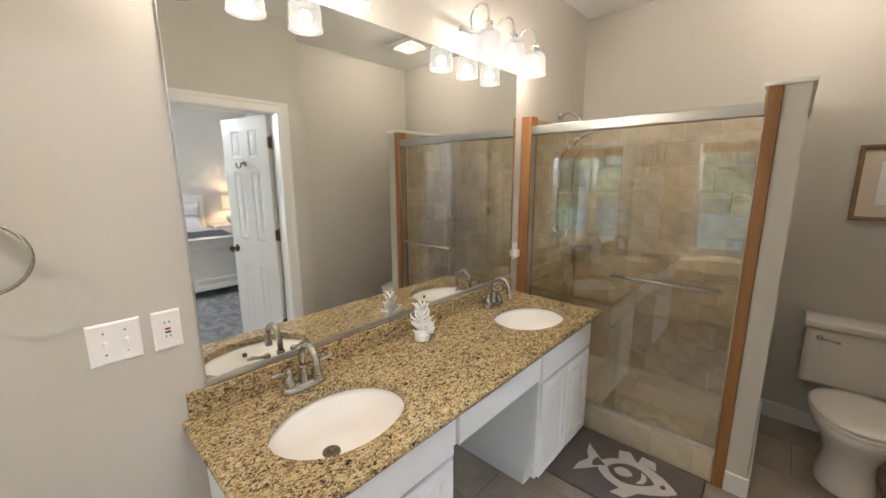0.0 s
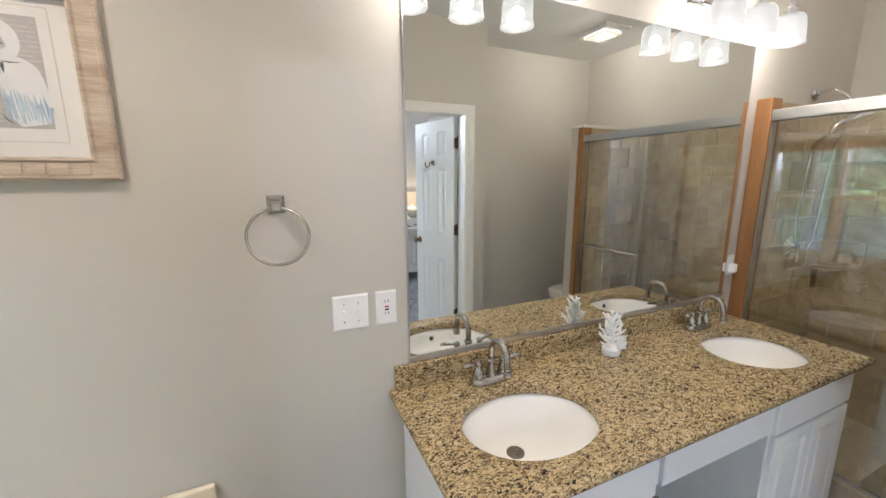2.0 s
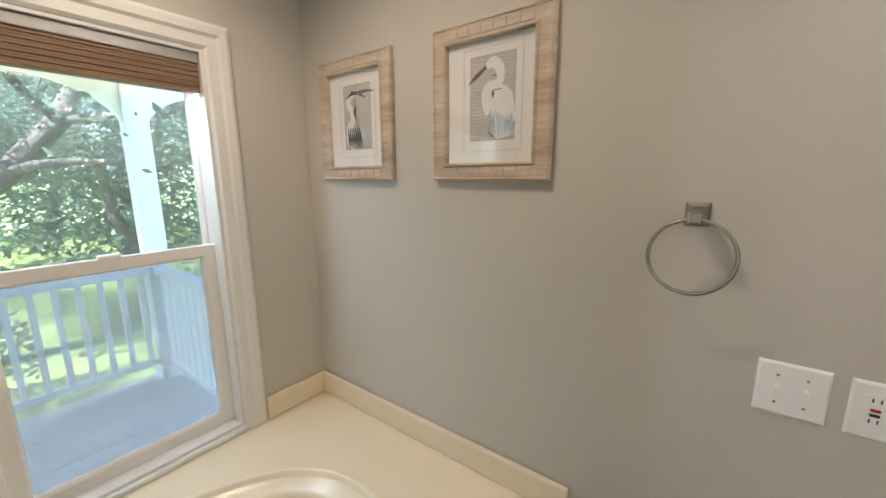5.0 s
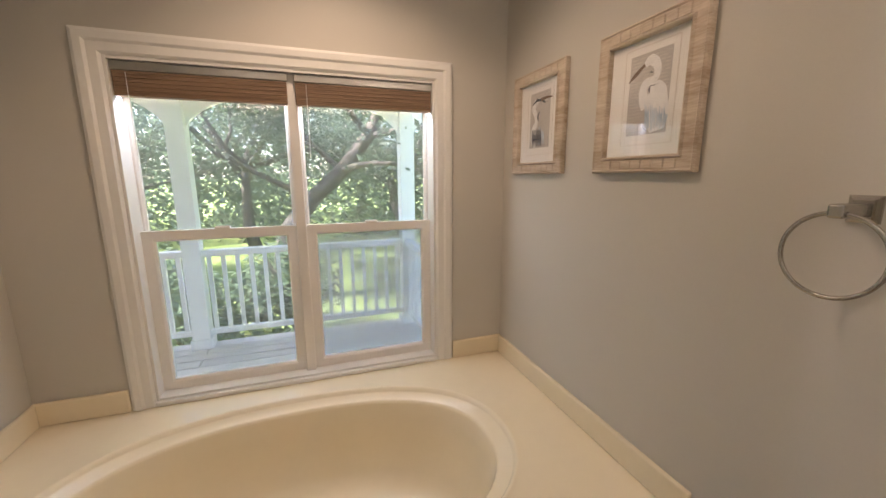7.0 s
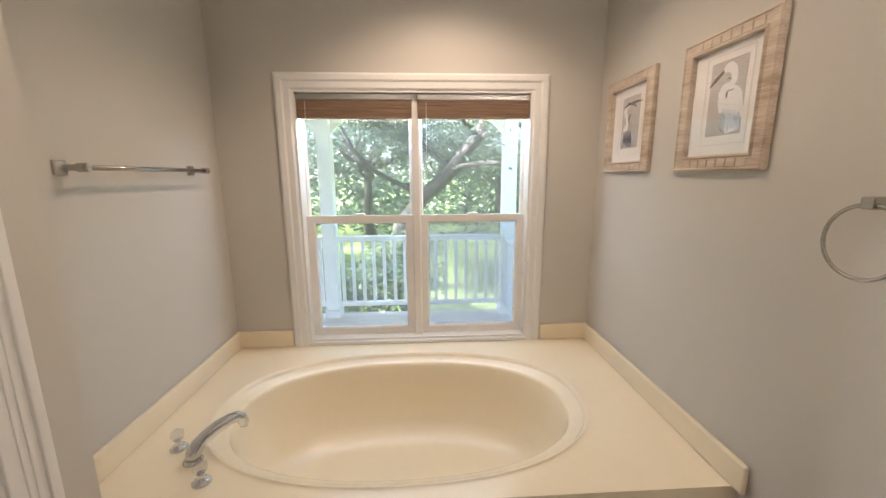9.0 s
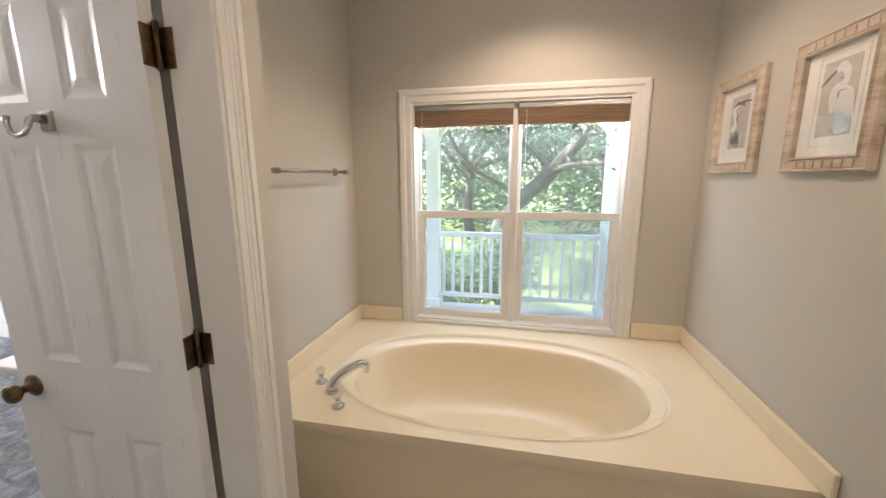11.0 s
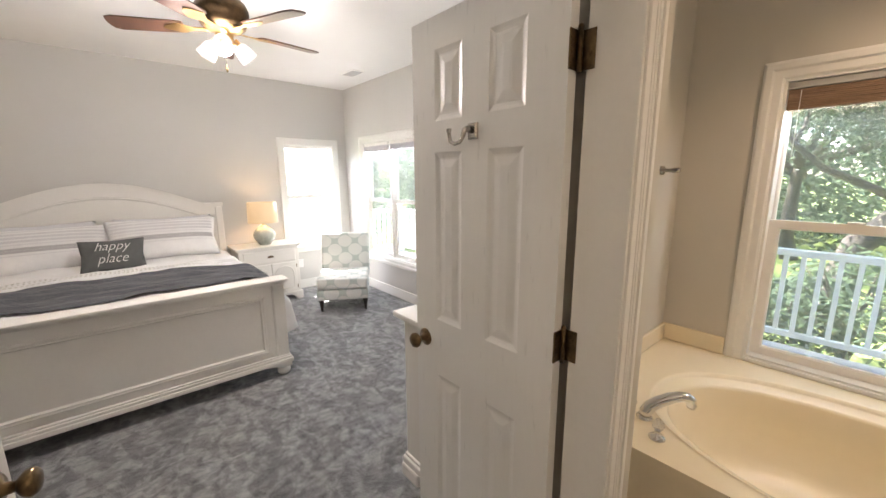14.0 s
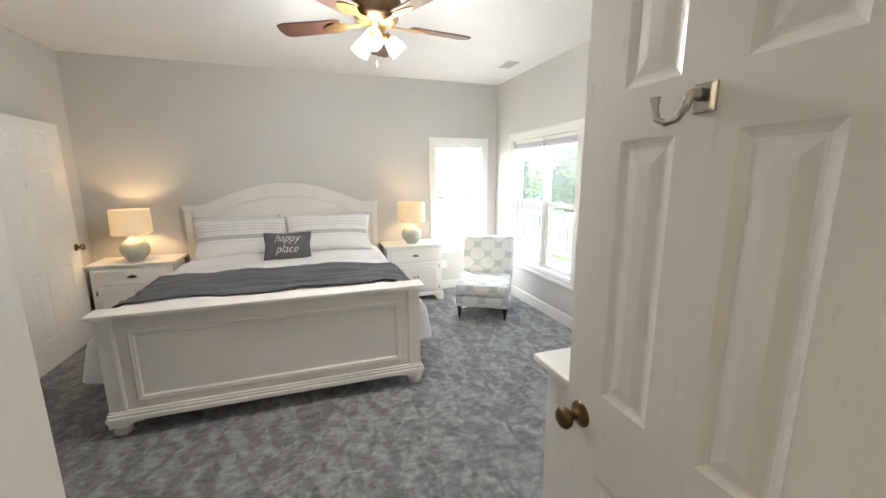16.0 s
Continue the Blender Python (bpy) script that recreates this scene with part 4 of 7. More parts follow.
    bx(bm, (f - 0.002, f - 0.002, 0.0112), (w - f + 0.002, h - f + 0.002, 0.0124), 0, m)
    g = part("glass", bm, M_PICTUREGLASS, pic)
    g.visible_shadow = False
    return pic


bird_picture(0.215, 0.602, 1.547, 1.99, False, "white egret print in a whitewashed ribbed frame")
bird_picture(-0.362, 0.03, 1.547, 1.99, True, "dark heron print in a whitewashed ribbed frame")

# tub taps
M_CLEAR = glass("clear_acrylic", (0.95, 0.96, 0.97), gloss=0.1)
tf = thing("tub_faucet", "chrome arched tub spout with two clear knobs", "faucet", (0.60, 0.45, DECK))
ux, uy = -0.78, -0.62
bm = bmesh.new()
lathe(bm, [(0.032, 0.001), (0.032, 0.006), (0.024, 0.012), (0.02, 0.02)], Matrix.Translation((0.605, 0.445, DECK)), 20)
tube(bm, [(0.605 + ux * d, 0.445 + uy * d, DECK + z) for d, z in ((0, 0.01), (0.004, 0.03), (0.02, 0.055), (0.05, 0.078), (0.09, 0.098), (0.13, 0.108), (0.155, 0.106), (0.168, 0.096), (0.172, 0.075), (0.168, 0.062))], [0.025, 0.025, 0.025, 0.024, 0.023, 0.021, 0.020, 0.020, 0.019, 0.014], 14)
part("spout", bm, M_CHROME, tf)
for hx, hy in ((0.695, 0.375), (0.520, 0.545)):
    bm = bmesh.new()
    lathe(bm, [(0.03, 0.001), (0.03, 0.006), (0.022, 0.014), (0.012, 0.018), (0.011, 0.034), (0.014, 0.037), (0, 0.04)], Matrix.Translation((hx, hy, DECK)), 20)
    v = part("valve", bm, M_CHROME, tf)
    bm = bmesh.new()
    lathe(bm, [(0.011, 0.04), (0.019, 0.044), (0.023, 0.055), (0.021, 0.07), (0.012, 0.078), (0, 0.079)], Matrix.Translation((hx, hy, DECK)), 8)
    part("knob", bm, M_CLEAR, v, "clear faceted knob")

# towel bar beside the tub
tb = thing("towel_bar", "brushed nickel towel bar on the tub wall", "towel bar", (0.873, 0.1, 1.565))
for y in (0.44, -0.22):
    bm = bmesh.new()
    mm = wall_plane("E", (0.873, y, 1.565))
    rect_loft(bm, -0.022, 0.022, -0.022, 0.022, [(0, 0.0), (0, 0.007), (0.007, 0.013)], mm)
    lathe(bm, [(0.011, 0.012), (0.010, 0.05), (0.014, 0.058), (0.014, 0.086), (0.008, 0.09), (0, 0.09)], mm, 14)
    part("bracket", bm, M_NICKEL, tb)
bm = bmesh.new()
tube(bm, [(0.80, 0.455, 1.565), (0.80, -0.235, 1.565)], 0.0085, 12)
part("bar", bm, M_NICKEL, tb)


# bamboo shades over the tub window
M_BAMBOO = material("brown_bamboo", (0.17, 0.105, 0.065), (0.33, 0.215, 0.135), rough=0.6, scale=12, fine=80, bump=0.3, depth=0.001, stretch=(0.3, 2, 6))
for u0, u1 in ((-0.448, 0.175), (0.20, 0.824)):
    sh = thing("bamboo_blind", "brown bamboo blind drawn up under a white headrail", "blind", (-(u0 + u1) / 2, -0.5, 1.86), group="tub window blinds")
    m = wall_plane("S", (0, -0.49, 0))
    # grey metal puts the backlit shade of the white headrail into its colour
    bm = bmesh.new()
    bx(bm, (u0, 1.938, -0.058), (u1, 1.971, -0.008), 0.004, m)
    part("headrail", bm, M_ALU, sh)
    for i in range(11):
        bm = bmesh.new()
        z = 1.845 + i * 0.0083
        bx(bm, (u0 + 0.004, z, -0.052 + 0.003 * (i % 2)), (u1 - 0.004, z + 0.0079, -0.010 - 0.003 * (i % 2)), 0.0015, m, 1)
        part("slat", bm, M_BAMBOO, sh)
    bm = bmesh.new()
    tube(bm, [Vector((-(u0 + 0.05), -0.498, 1.93)), Vector((-(u0 + 0.05), -0.498, 1.62))], 0.0015, 6)
    part("cord", bm, M_VINYL, sh)

# shower
M_CURB = material("glazed_soap_dish", (0.46, 0.40, 0.30), (0.58, 0.51, 0.40), rough=0.2, scale=8, fine=60, bump=0.1)
solid("wall_pony", M_WALL, [((-0.03, 3.29, 0.0), (0.105, 4.13, 1.925)), ((0.02, 3.205, 0.0), (0.105, 3.29, 1.925))], "grey painted half wall between shower and toilet", "wall")
solid("trim_pony_cap", M_TRIM, [((-0.045, 3.195, 1.926), (0.12, 4.13, 1.944))], "white painted cap on the shower half wall", "trim", 0.003)
for name, x0, x1, y0, lab in (("shower_post", -1.219, -1.148, 3.205, "orange stained oak post at the shower wall"), ("shower_post", -0.03, 0.019, 3.197, "orange stained oak post on the half wall")):
    p = pbox(name, M_OAK, (x0, y0, 0.001 if x0 > -1 else 0.0015), (x1, 3.289, 1.925), None, 0.004)
    tagged(p, lab, "post", "shower posts")
se = thing("shower_enclosure", "sliding glass shower enclosure with brushed metal rails", "shower door", (-0.59, 3.235, 0.16))
bm = bmesh.new()
bx(bm, (-1.147, 3.206, 1.812), (-0.031, 3.262, 1.866), 0.004)
part("header_rail", bm, M_ALU, se)
bm = bmesh.new()
bx(bm, (-1.147, 3.222, 0.165), (-0.031, 3.256, 0.173), 0.002)
bx(bm, (-1.147, 3.231, 0.173), (-0.031, 3.236, 0.180), 0.001)
part("bottom_track", bm, M_ALU, se)
for x0, x1, y in ((-0.60, -0.035, 3.218), (-1.143, -0.54, 3.246)):
    bm = bmesh.new()
    bx(bm, (x0, y, 0.182), (x1, y + 0.006, 1.83), 0.001)
    g = part("glass_panel", bm, M_SHOWERGLASS, se)
    g.visible_shadow = False
bm = bmesh.new()
tube(bm, [(-0.60, 3.19, 1.008), (-0.09, 3.19, 1.008)], 0.0085, 12)
for x in (-0.585, -0.105):
    tube(bm, [(x, 3.19, 1.008), (x, 3.218, 1.008)], 0.007, 10)
part("towel_rail", bm, M_ALU, se)
for x in (-1.147, -0.035):
    bm = bmesh.new()
    bx(bm, (x, 3.216, 0.181), (x + 0.004, 3.256, 1.811), 0.001)
    part("side_channel", bm, M_ALU, se)

sh = thing("hand_shower", "chrome shower head with hand spray and hose", "shower", (-1.22, 3.72, 1.95))
bm = bmesh.new()
lathe(bm, [(0.03, 0), (0.028, 0.006), (0.012, 0.012)], wall_plane("W", (-1.21, 3.72, 1.985)), 18)
tube(bm, [(-1.205, 3.72, 1.985), (-1.16, 3.72, 2.0), (-1.12, 3.72, 1.995), (-1.07, 3.72, 1.955), (-1.03, 3.72, 1.885)], 0.0095, 10)
part("arm", bm, M_CHROME, sh)
bm = bmesh.new()
mm = Matrix.Translation((-1.01, 3.72, 1.835)) @ Matrix.Rotation(radians(-28), 4, "Y")
lathe(bm, [(0, 0.055), (0.018, 0.052), (0.026, 0.034), (0.056, 0.014), (0.074, 0.0), (0.074, -0.014), (0.066, -0.021), (0, -0.021)], mm, 24)
part("spray_head", bm, M_CHROME, sh)
bm = bmesh.new()
mm = Matrix.Translation((-1.06, 3.66, 1.79)) @ Matrix.Rotation(radians(-50), 4, "Y")
lathe(bm, [(0, 0.03), (0.03, 0.026), (0.042, 0.01), (0.042, 0.0), (0, -0.004)], mm, 20)
tube(bm, [(-1.07, 3.66, 1.785), (-1.115, 3.66, 1.75), (-1.155, 3.66, 1.70)], [0.014, 0.013, 0.011], 10)
part("hand_spray", bm, M_CHROME, sh)
bm = bmesh.new()
hp = [(-1.155, 3.66, 1.70), (-1.165, 3.655, 1.5), (-1.17, 3.65, 1.3), (-1.165, 3.66, 1.18), (-1.15, 3.69, 1.12), (-1.135, 3.73, 1.12), (-1.125, 3.76, 1.18), (-1.12, 3.765, 1.4), (-1.1, 3.75, 1.7), (-1.035, 3.735, 1.86)]
tube(bm, [Vector(p) for p in hp], 0.0075, 8)
part("hose", bm, M_CHROME, sh)
sv = thing("shower_valve", "chrome shower valve on the tiled wall", "shower valve", (-1.21, 3.72, 1.13))
bm = bmesh.new()
lathe(bm, [(0.07, 0.0), (0.068, 0.006), (0.03, 0.012), (0.026, 0.04), (0, 0.042)], wall_plane("W", (-1.209, 3.72, 1.13)), 28)
part("escutcheon", bm, M_CHROME, sv)
bm = bmesh.new()
tube(bm, [(-1.17, 3.72, 1.13), (-1.16, 3.70, 1.08), (-1.155, 3.69, 1.05)], [0.01, 0.009, 0.007], 10)
part("lever", bm, M_CHROME, sv)
ss = thing("corner_soap_shelf", "small glazed corner soap dish in the shower", "soap dish", (-1.21, 4.1, 0.98))
bm = bmesh.new()
prism(bm, [(-1.205, 4.111), (-1.205, 3.985)] + [(-1.205 + 0.126 * math.cos(radians(a)), 4.111 - 0.126 * math.sin(radians(a))) for a in range(75, -1, -15)], 0.975, 0.992, None, 0.004)
part("dish", bm, M_CURB, ss)
bm = bmesh.new()
tube(bm, [(-1.205 + 0.122 * math.cos(radians(a)), 4.111 - 0.122 * math.sin(radians(a)), 0.997) for a in range(0, 91, 10)], 0.006, 8)
part("rim", bm, M_CURB, ss)
fd = thing("floor_drain", "dark round drain in the shower floor", "drain", (-0.98, 3.66, 0.06))
bm = bmesh.new()
lathe(bm, [(0, 0.066), (0.045, 0.066), (0.052, 0.062), (0.052, 0.055)], Matrix.Translation((-0.98, 3.66, 0.0)), 24)
part("grate", bm, M_DRAIN, fd)

# toilet
to = thing("toilet", "bone-coloured two-piece toilet with closed lid", "toilet", (0.45, 3.8, 0))
TX = 0.475


def egg(cx, cy, w, back, front, z, n=36):
    out = []
    for k in range(n):
        a = 2 * math.pi * k / n
        c, s = math.cos(a), math.sin(a)
        out.append((cx + w * math.copysign(abs(c) ** 0.9, c), cy + (back if s > 0 else front) * s, z))
    return out


bm = bmesh.new()
ring_skin(bm, [egg(TX, 3.68, w, b, f, z) for w, b, f, z in ((0.115, 0.24, 0.16, 0.001), (0.115, 0.24, 0.17, 0.04), (0.10, 0.22, 0.15, 0.10), (0.10, 0.21, 0.15, 0.18), (0.13, 0.21, 0.20, 0.26), (0.168, 0.20, 0.255, 0.33), (0.178, 0.20, 0.27, 0.365), (0.176, 0.20, 0.268, 0.378))])
part("bowl", bm, M_TOILET, to)
bm = bmesh.new()
ring_skin(bm, [egg(TX, 3.68, w, b, f, z) for w, b, f, z in ((0.172, 0.17, 0.265, 0.380), (0.182, 0.18, 0.278, 0.384), (0.184, 0.182, 0.28, 0.396), (0.176, 0.175, 0.272, 0.402))])
part("seat", bm, M_TOILET, to)
bm = bmesh.new()
ring_skin(bm, [egg(TX, 3.68, w, b, f, z) for w, b, f, z in ((0.176, 0.178, 0.272, 0.404), (0.184, 0.182, 0.28, 0.409), (0.184, 0.182, 0.28, 0.418), (0.172, 0.172, 0.268, 0.427), (0.12, 0.12, 0.20, 0.432))])
part("lid", bm, M_TOILET, to)
bm = bmesh.new()
bx(bm, (TX - 0.225, 3.915, 0.385), (TX + 0.225, 4.11, 0.715), 0.028, None, 4)
part("tank", bm, M_TOILET, to, smooth=True)
bm = bmesh.new()
bx(bm, (TX - 0.236, 3.905, 0.717), (TX + 0.236, 4.115, 0.763), 0.014, None, 3)
part("tank_lid", bm, M_TOILET, to, smooth=True)
bm = bmesh.new()
bx(bm, (TX - 0.09, 3.86, 0.2), (TX + 0.09, 4.0, 0.384), 0.02)
part("tank_mount", bm, M_TOILET, to)
bm = bmesh.new()
lathe(bm, [(0.016, 0), (0.016, 0.008), (0.008, 0.014)], wall_plane("N", (TX - 0.165, 3.914, 0.668)), 14)
tube(bm, [(TX - 0.165, 3.90, 0.668), (TX - 0.12, 3.896, 0.664), (TX - 0.085, 3.897, 0.66)], [0.006, 0.006, 0.008], 8)
part("flush_lever", bm, M_CHROME, to, "chrome flush lever")

# toilet picture
M_WALNUT = material("brown_picture_wood", (0.16, 0.09, 0.045), (0.26, 0.16, 0.08), rough=0.45, scale=8, fine=60, bump=0.2, stretch=(0.4, 1, 3))
M_CREAM = material("cream_mat", (0.62, 0.55, 0.44), (0.67, 0.60, 0.49), rough=0.85, scale=5, fine=200)
pp = thing("framed_print", "small print in a brown wooden frame over the toilet", "picture", (0.52, 4.13, 1.3))
m = wall_plane("N", (0, 4.13, 0))
bm = bmesh.new()
rect_loft(bm, 0.34, 0.68, 1.313, 1.718, [(0, 0.001), (0, 0.016), (0.004, 0.02), (0.018, 0.018), (0.022, 0.012), (0.022, 0.004)], m, fill=False)
part("frame", bm, M_WALNUT, pp)
bm = bmesh.new()
bx(bm, (0.36, 1.333, 0.002), (0.66, 1.698, 0.006), 0, m)
part("mat_board", bm, M_CREAM, pp)
bm = bmesh.new()
bx(bm, (0.43, 1.40, 0.006), (0.59, 1.63, 0.0068), 0, m)
part("print", bm, M_MAT, pp)
bm = bmesh.new()
stroke(bm, curve_pts([(0.47, 1.5), (0.49, 1.55), (0.53, 1.57), (0.55, 1.53), (0.52, 1.49), (0.48, 1.46)], 4), lerp_widths([0.004, 0.02, 0.028, 0.024, 0.016, 0.006], 21), 0.0074, m)
part("motif", bm, M_BEAK, pp)

# bath mat
M_MATBROWN = material("brown_bath_mat_pile", (0.085, 0.068, 0.06), (0.13, 0.105, 0.092), rough=0.95, scale=14, fine=320, bump=0.9, depth=0.006, sheen=0.3)
M_MATWHITE = material("cream_bath_mat_pile", (0.60, 0.57, 0.53), (0.72, 0.69, 0.65), rough=0.95, scale=14, fine=320, bump=0.9, depth=0.006)
bmat = thing("bath_mat", "dark brown bath mat with a cream fish motif", "bath mat", (-0.36, 2.97, 0.0))
bm = bmesh.new()
bx(bm, (-0.715, 2.70, 0.006), (-0.045, 3.17, 0.020), 0.006)
part("mat_body", bm, M_MATBROWN, bmat)
bm = bmesh.new()


def fishpt(a, b):
    """a runs from tail to nose, b across towards the shower."""
    return (-0.585 + a * 0.45, 2.925 + a * 0.055 + b * 0.20)


def fish_layer(name, outlines, z, mat):
    bm = bmesh.new()
    for o in outlines:
        prism(bm, [fishpt(a, b) for a, b in o], z - 0.006, z)
    part(name, bm, mat, bmat)


def almond(a0, a1, up, low, n=12):
    t = [k / n for k in range(n + 1)]
    return [(a0 + (a1 - a0) * k, up * math.sin(math.pi * k ** 0.85) ** 0.8) for k in t] + [(a0 + (a1 - a0) * k, -low * math.sin(math.pi * k ** 0.85) ** 0.8) for k in t[-2:0:-1]]


fish_layer("fish_motif", [almond(0.16, 1.0, 0.60, 0.58),
                          [(0.22, 0.10), (0.10, 0.36), (-0.03, 0.66), (0.0, 0.30), (0.07, 0.02), (0.0, -0.30), (0.0, -0.62), (0.12, -0.36), (0.22, -0.10)],
                          [(0.34, 0.50), (0.30, 0.84), (0.42, 0.92), (0.52, 0.62)], [(0.54, 0.62), (0.55, 0.92), (0.70, 0.86), (0.74, 0.55)],
                          [(0.50, -0.58), (0.44, -0.86), (0.58, -0.86), (0.68, -0.52)]], 0.0225, M_MATWHITE)
fish_layer("fish_inside", [almond(0.29, 0.78, 0.38, 0.36), [(0.26, 0.0), (0.14, 0.20), (0.12, 0.0), (0.14, -0.20)]], 0.0245, M_MATBROWN)
fish_layer("fish_marking", [almond(0.36, 0.56, 0.17, 0.17), [(0.62, 0.24), (0.68, 0.16), (0.70, 0.0), (0.68, -0.16), (0.62, -0.24), (0.645, 0.0)]], 0.0265, M_MATWHITE)
fish_layer("fish_eye", [almond(0.83, 0.89, 0.11, 0.05)], 0.0245, M_MATBROWN)

# ceiling fixtures
vl = thing("ceiling_light", "square ceiling vent light with a lit frosted lens", "ceiling light", (0.2, 3.57, H))
bm = bmesh.new()
rect_loft(bm, 0.03, 0.37, -3.70, -3.43, [(0, 0.0), (0, 0.012), (0.02, 0.03), (0.03, 0.032)], wall_plane("DOWN", (0, 0, H)))
part("grille_frame", bm, M_TRIM, vl)
bm = bmesh.new()
bx(bm, (0.09, 3.47, H - 0.05), (0.31, 3.66, H - 0.033), 0.012)
part("lens", bm, glow("lit_vent_lens", (1.0, 0.78, 0.48), 0.07, (0.3, 0.28, 0.24)), vl).visible_shadow = False
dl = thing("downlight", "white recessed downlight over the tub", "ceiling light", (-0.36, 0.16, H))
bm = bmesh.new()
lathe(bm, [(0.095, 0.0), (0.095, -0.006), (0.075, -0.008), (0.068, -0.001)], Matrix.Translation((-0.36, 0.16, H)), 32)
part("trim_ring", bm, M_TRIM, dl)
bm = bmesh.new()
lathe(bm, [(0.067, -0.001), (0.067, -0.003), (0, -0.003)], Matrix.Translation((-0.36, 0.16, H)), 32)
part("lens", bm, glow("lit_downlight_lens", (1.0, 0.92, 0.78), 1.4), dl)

# ---- doorway and doors ----
solid("trim_door_jamb", M_TRIM, [((0.455, 1.101, 0.0), (0.585, 1.118, 2.041)), ((0.455, 2.41, 0.0), (0.585, 2.429, 2.041)), ((0.455, 1.101, 2.041), (0.585, 2.429, 2.059))], "white painted door jamb", "door frame", 0.002)
bm = bmesh.new()
for y0, y1 in ((1.028, 1.108), (2.42, 2.496)):
    inner = y1 if y0 < 2 else y0
    for a, b, d in ((y0, y1, 0.012), (y0 + 0.006, y0 + 0.024, 0.018) if y0 < 2 else (y1 - 0.024, y1 - 0.006, 0.018), (y0 + 0.034, y0 + 0.042, 0.0145), (y0 + 0.05, y0 + 0.056, 0.0145)):
        bx(bm, (0.46 - d, a, 0.0), (0.459, b, 2.118 if d < 0.013 else 2.11), 0.002)
bx(bm, (0.448, 1.108, 2.046), (0.459, 2.42, 2.118), 0.002)
bx(bm, (0.442, 1.05, 2.094), (0.459, 2.48, 2.111), 0.003)
tagged(part("trim_door_casing", bm, M_TRIM), "white moulded casing round the double doorway", "door casing", "", "structure")


def panel_door(name, at, turn, width, height, side, label, hinges, hook=True, knob_z=0.93):
    """A six-panel door leaf that hangs at its hinge edge; side: +1 or -1, the face with the hook."""
    d = thing(name, label, "door", at, turn, kind="structure")
    m0 = at_local(d)
    T = 0.0175
    st, mid = 0.122 * width / 0.62, 0.112 * width / 0.62
    cols = [(st, (width - mid) / 2), ((width + mid) / 2, width - st)]
    rws = [(0.235, 0.80), (1.02, 1.62), (1.722, 1.944)]
    bm = bmesh.new()
    bx(bm, (0.0, -T + 0.009, 0.012), (width, T - 0.009, height), 0.0, m0)
    for s in (-1, 1):
        lo, hi = (T - 0.009, T) if s > 0 else (-T, -T + 0.009)
        xs = [(0, cols[0][0]), (cols[0][1], cols[1][0]), (cols[1][1], width)]
        for a, b in xs:
            bx(bm, (a, lo, 0.012), (b, hi, height), 0.0, m0)
        zs = [(0.012, rws[0][0]), (rws[0][1], rws[1][0]), (rws[1][1], rws[2][0]), (rws[2][1], height)]
        for a, b in zs:
            for c0, c1 in cols:
                bx(bm, (c0, lo, a), (c1, hi, b), 0.0, m0)
    part("leaf", bm, M_DOOR, d)
    for s in (-1, 1):
        for c0, c1 in cols:
            for r0, r1 in rws:
                bm = bmesh.new()
                flip = Matrix(((1, 0, 0, 0), (0, 0, s, 0), (0, 1, 0, 0), (0, 0, 0, 1)))
                rect_loft(bm, c0, c1, r0, r1, [(0, T + 0.0003), (0.010, T - 0.003), (0.018, T - 0.0048), (0.024, T - 0.0048), (0.048, T - 0.0012), (0.052, T - 0.001)], m0 @ flip)
                part("panel", bm, M_DOOR, d)
    for s in (-1, 1):
        bm = bmesh.new()
        flip = Matrix(((1, 0, 0, 0), (0, 0, s, 0), (0, 1, 0, 0), (0, 0, 0, 1)))
        lathe(bm, [(0.0, T), (0.034, T), (0.034, T + 0.003), (0.028, T + 0.008), (0.013, T + 0.012), (0.011, T + 0.03), (0.018, T + 0.035), (0.027, T + 0.044), (0.029, T + 0.054), (0.024, T + 0.062), (0.012, T + 0.066), (0, T + 0.067)], m0 @ Matrix.Translation((width - 0.055, 0, knob_z)) @ flip, 24)
        part("knob", bm, M_BRONZE, d, "dark bronze round knob")
    if hook:
        bm = bmesh.new()
        flip = Matrix(((1, 0, 0, 0), (0, 0, side, 0), (0, 1, 0, 0), (0, 0, 0, 1)))
        mh = m0 @ Matrix.Translation((0.311, 0, 1.674)) @ flip
        rect_loft(bm, -0.019, 0.019, -0.024, 0.024, [(0, T), (0, T + 0.006), (0.005, T + 0.011)], mh)
        part("hook_plate", bm, M_NICKEL, d)
        bm = bmesh.new()
        tube(bm, [(0, 0.004, T + 0.01), (0, 0.004, T + 0.03), (0.0, 0.0, T + 0.04), (0.0, -0.018, T + 0.045), (0.012, -0.034, T + 0.047), (0.032, -0.038, T + 0.049), (0.05, -0.03, T + 0.05), (0.056, -0.008, T + 0.05), (0.057, 0.008, T + 0.05)], [0.011, 0.01, 0.009, 0.0065, 0.006, 0.006, 0.006, 0.006, 0.009], 10, mh)
        part("coat_hook", bm, M_NICKEL, d, "brushed nickel coat hook")
    for hz in hinges:
        bm = bmesh.new()
        bx(bm, (-0.004, -0.014, hz - 0.045), (-0.001, T, hz + 0.045), 0.001, m0)
        bx(bm, (-0.0045, side * T, hz - 0.045), (0.0, side * (T + 0.004), hz + 0.045), 0.001, m0)
        bx(bm, (-0.044, -side * 0.0225 - 0.0015, hz - 0.045), (-0.008, -side * 0.0225 + 0.0015, hz + 0.045), 0.001, m0)
        tube(bm, [(-0.010, -side * 0.012, hz - 0.05), (-0.010, -side * 0.012, hz + 0.05)], 0.0065, 10, m0)
        lathe(bm, [(0.0075, 0.05), (0.006, 0.056), (0, 0.06)], m0 @ Matrix.Translation((-0.010, -side * 0.012, hz)), 10)
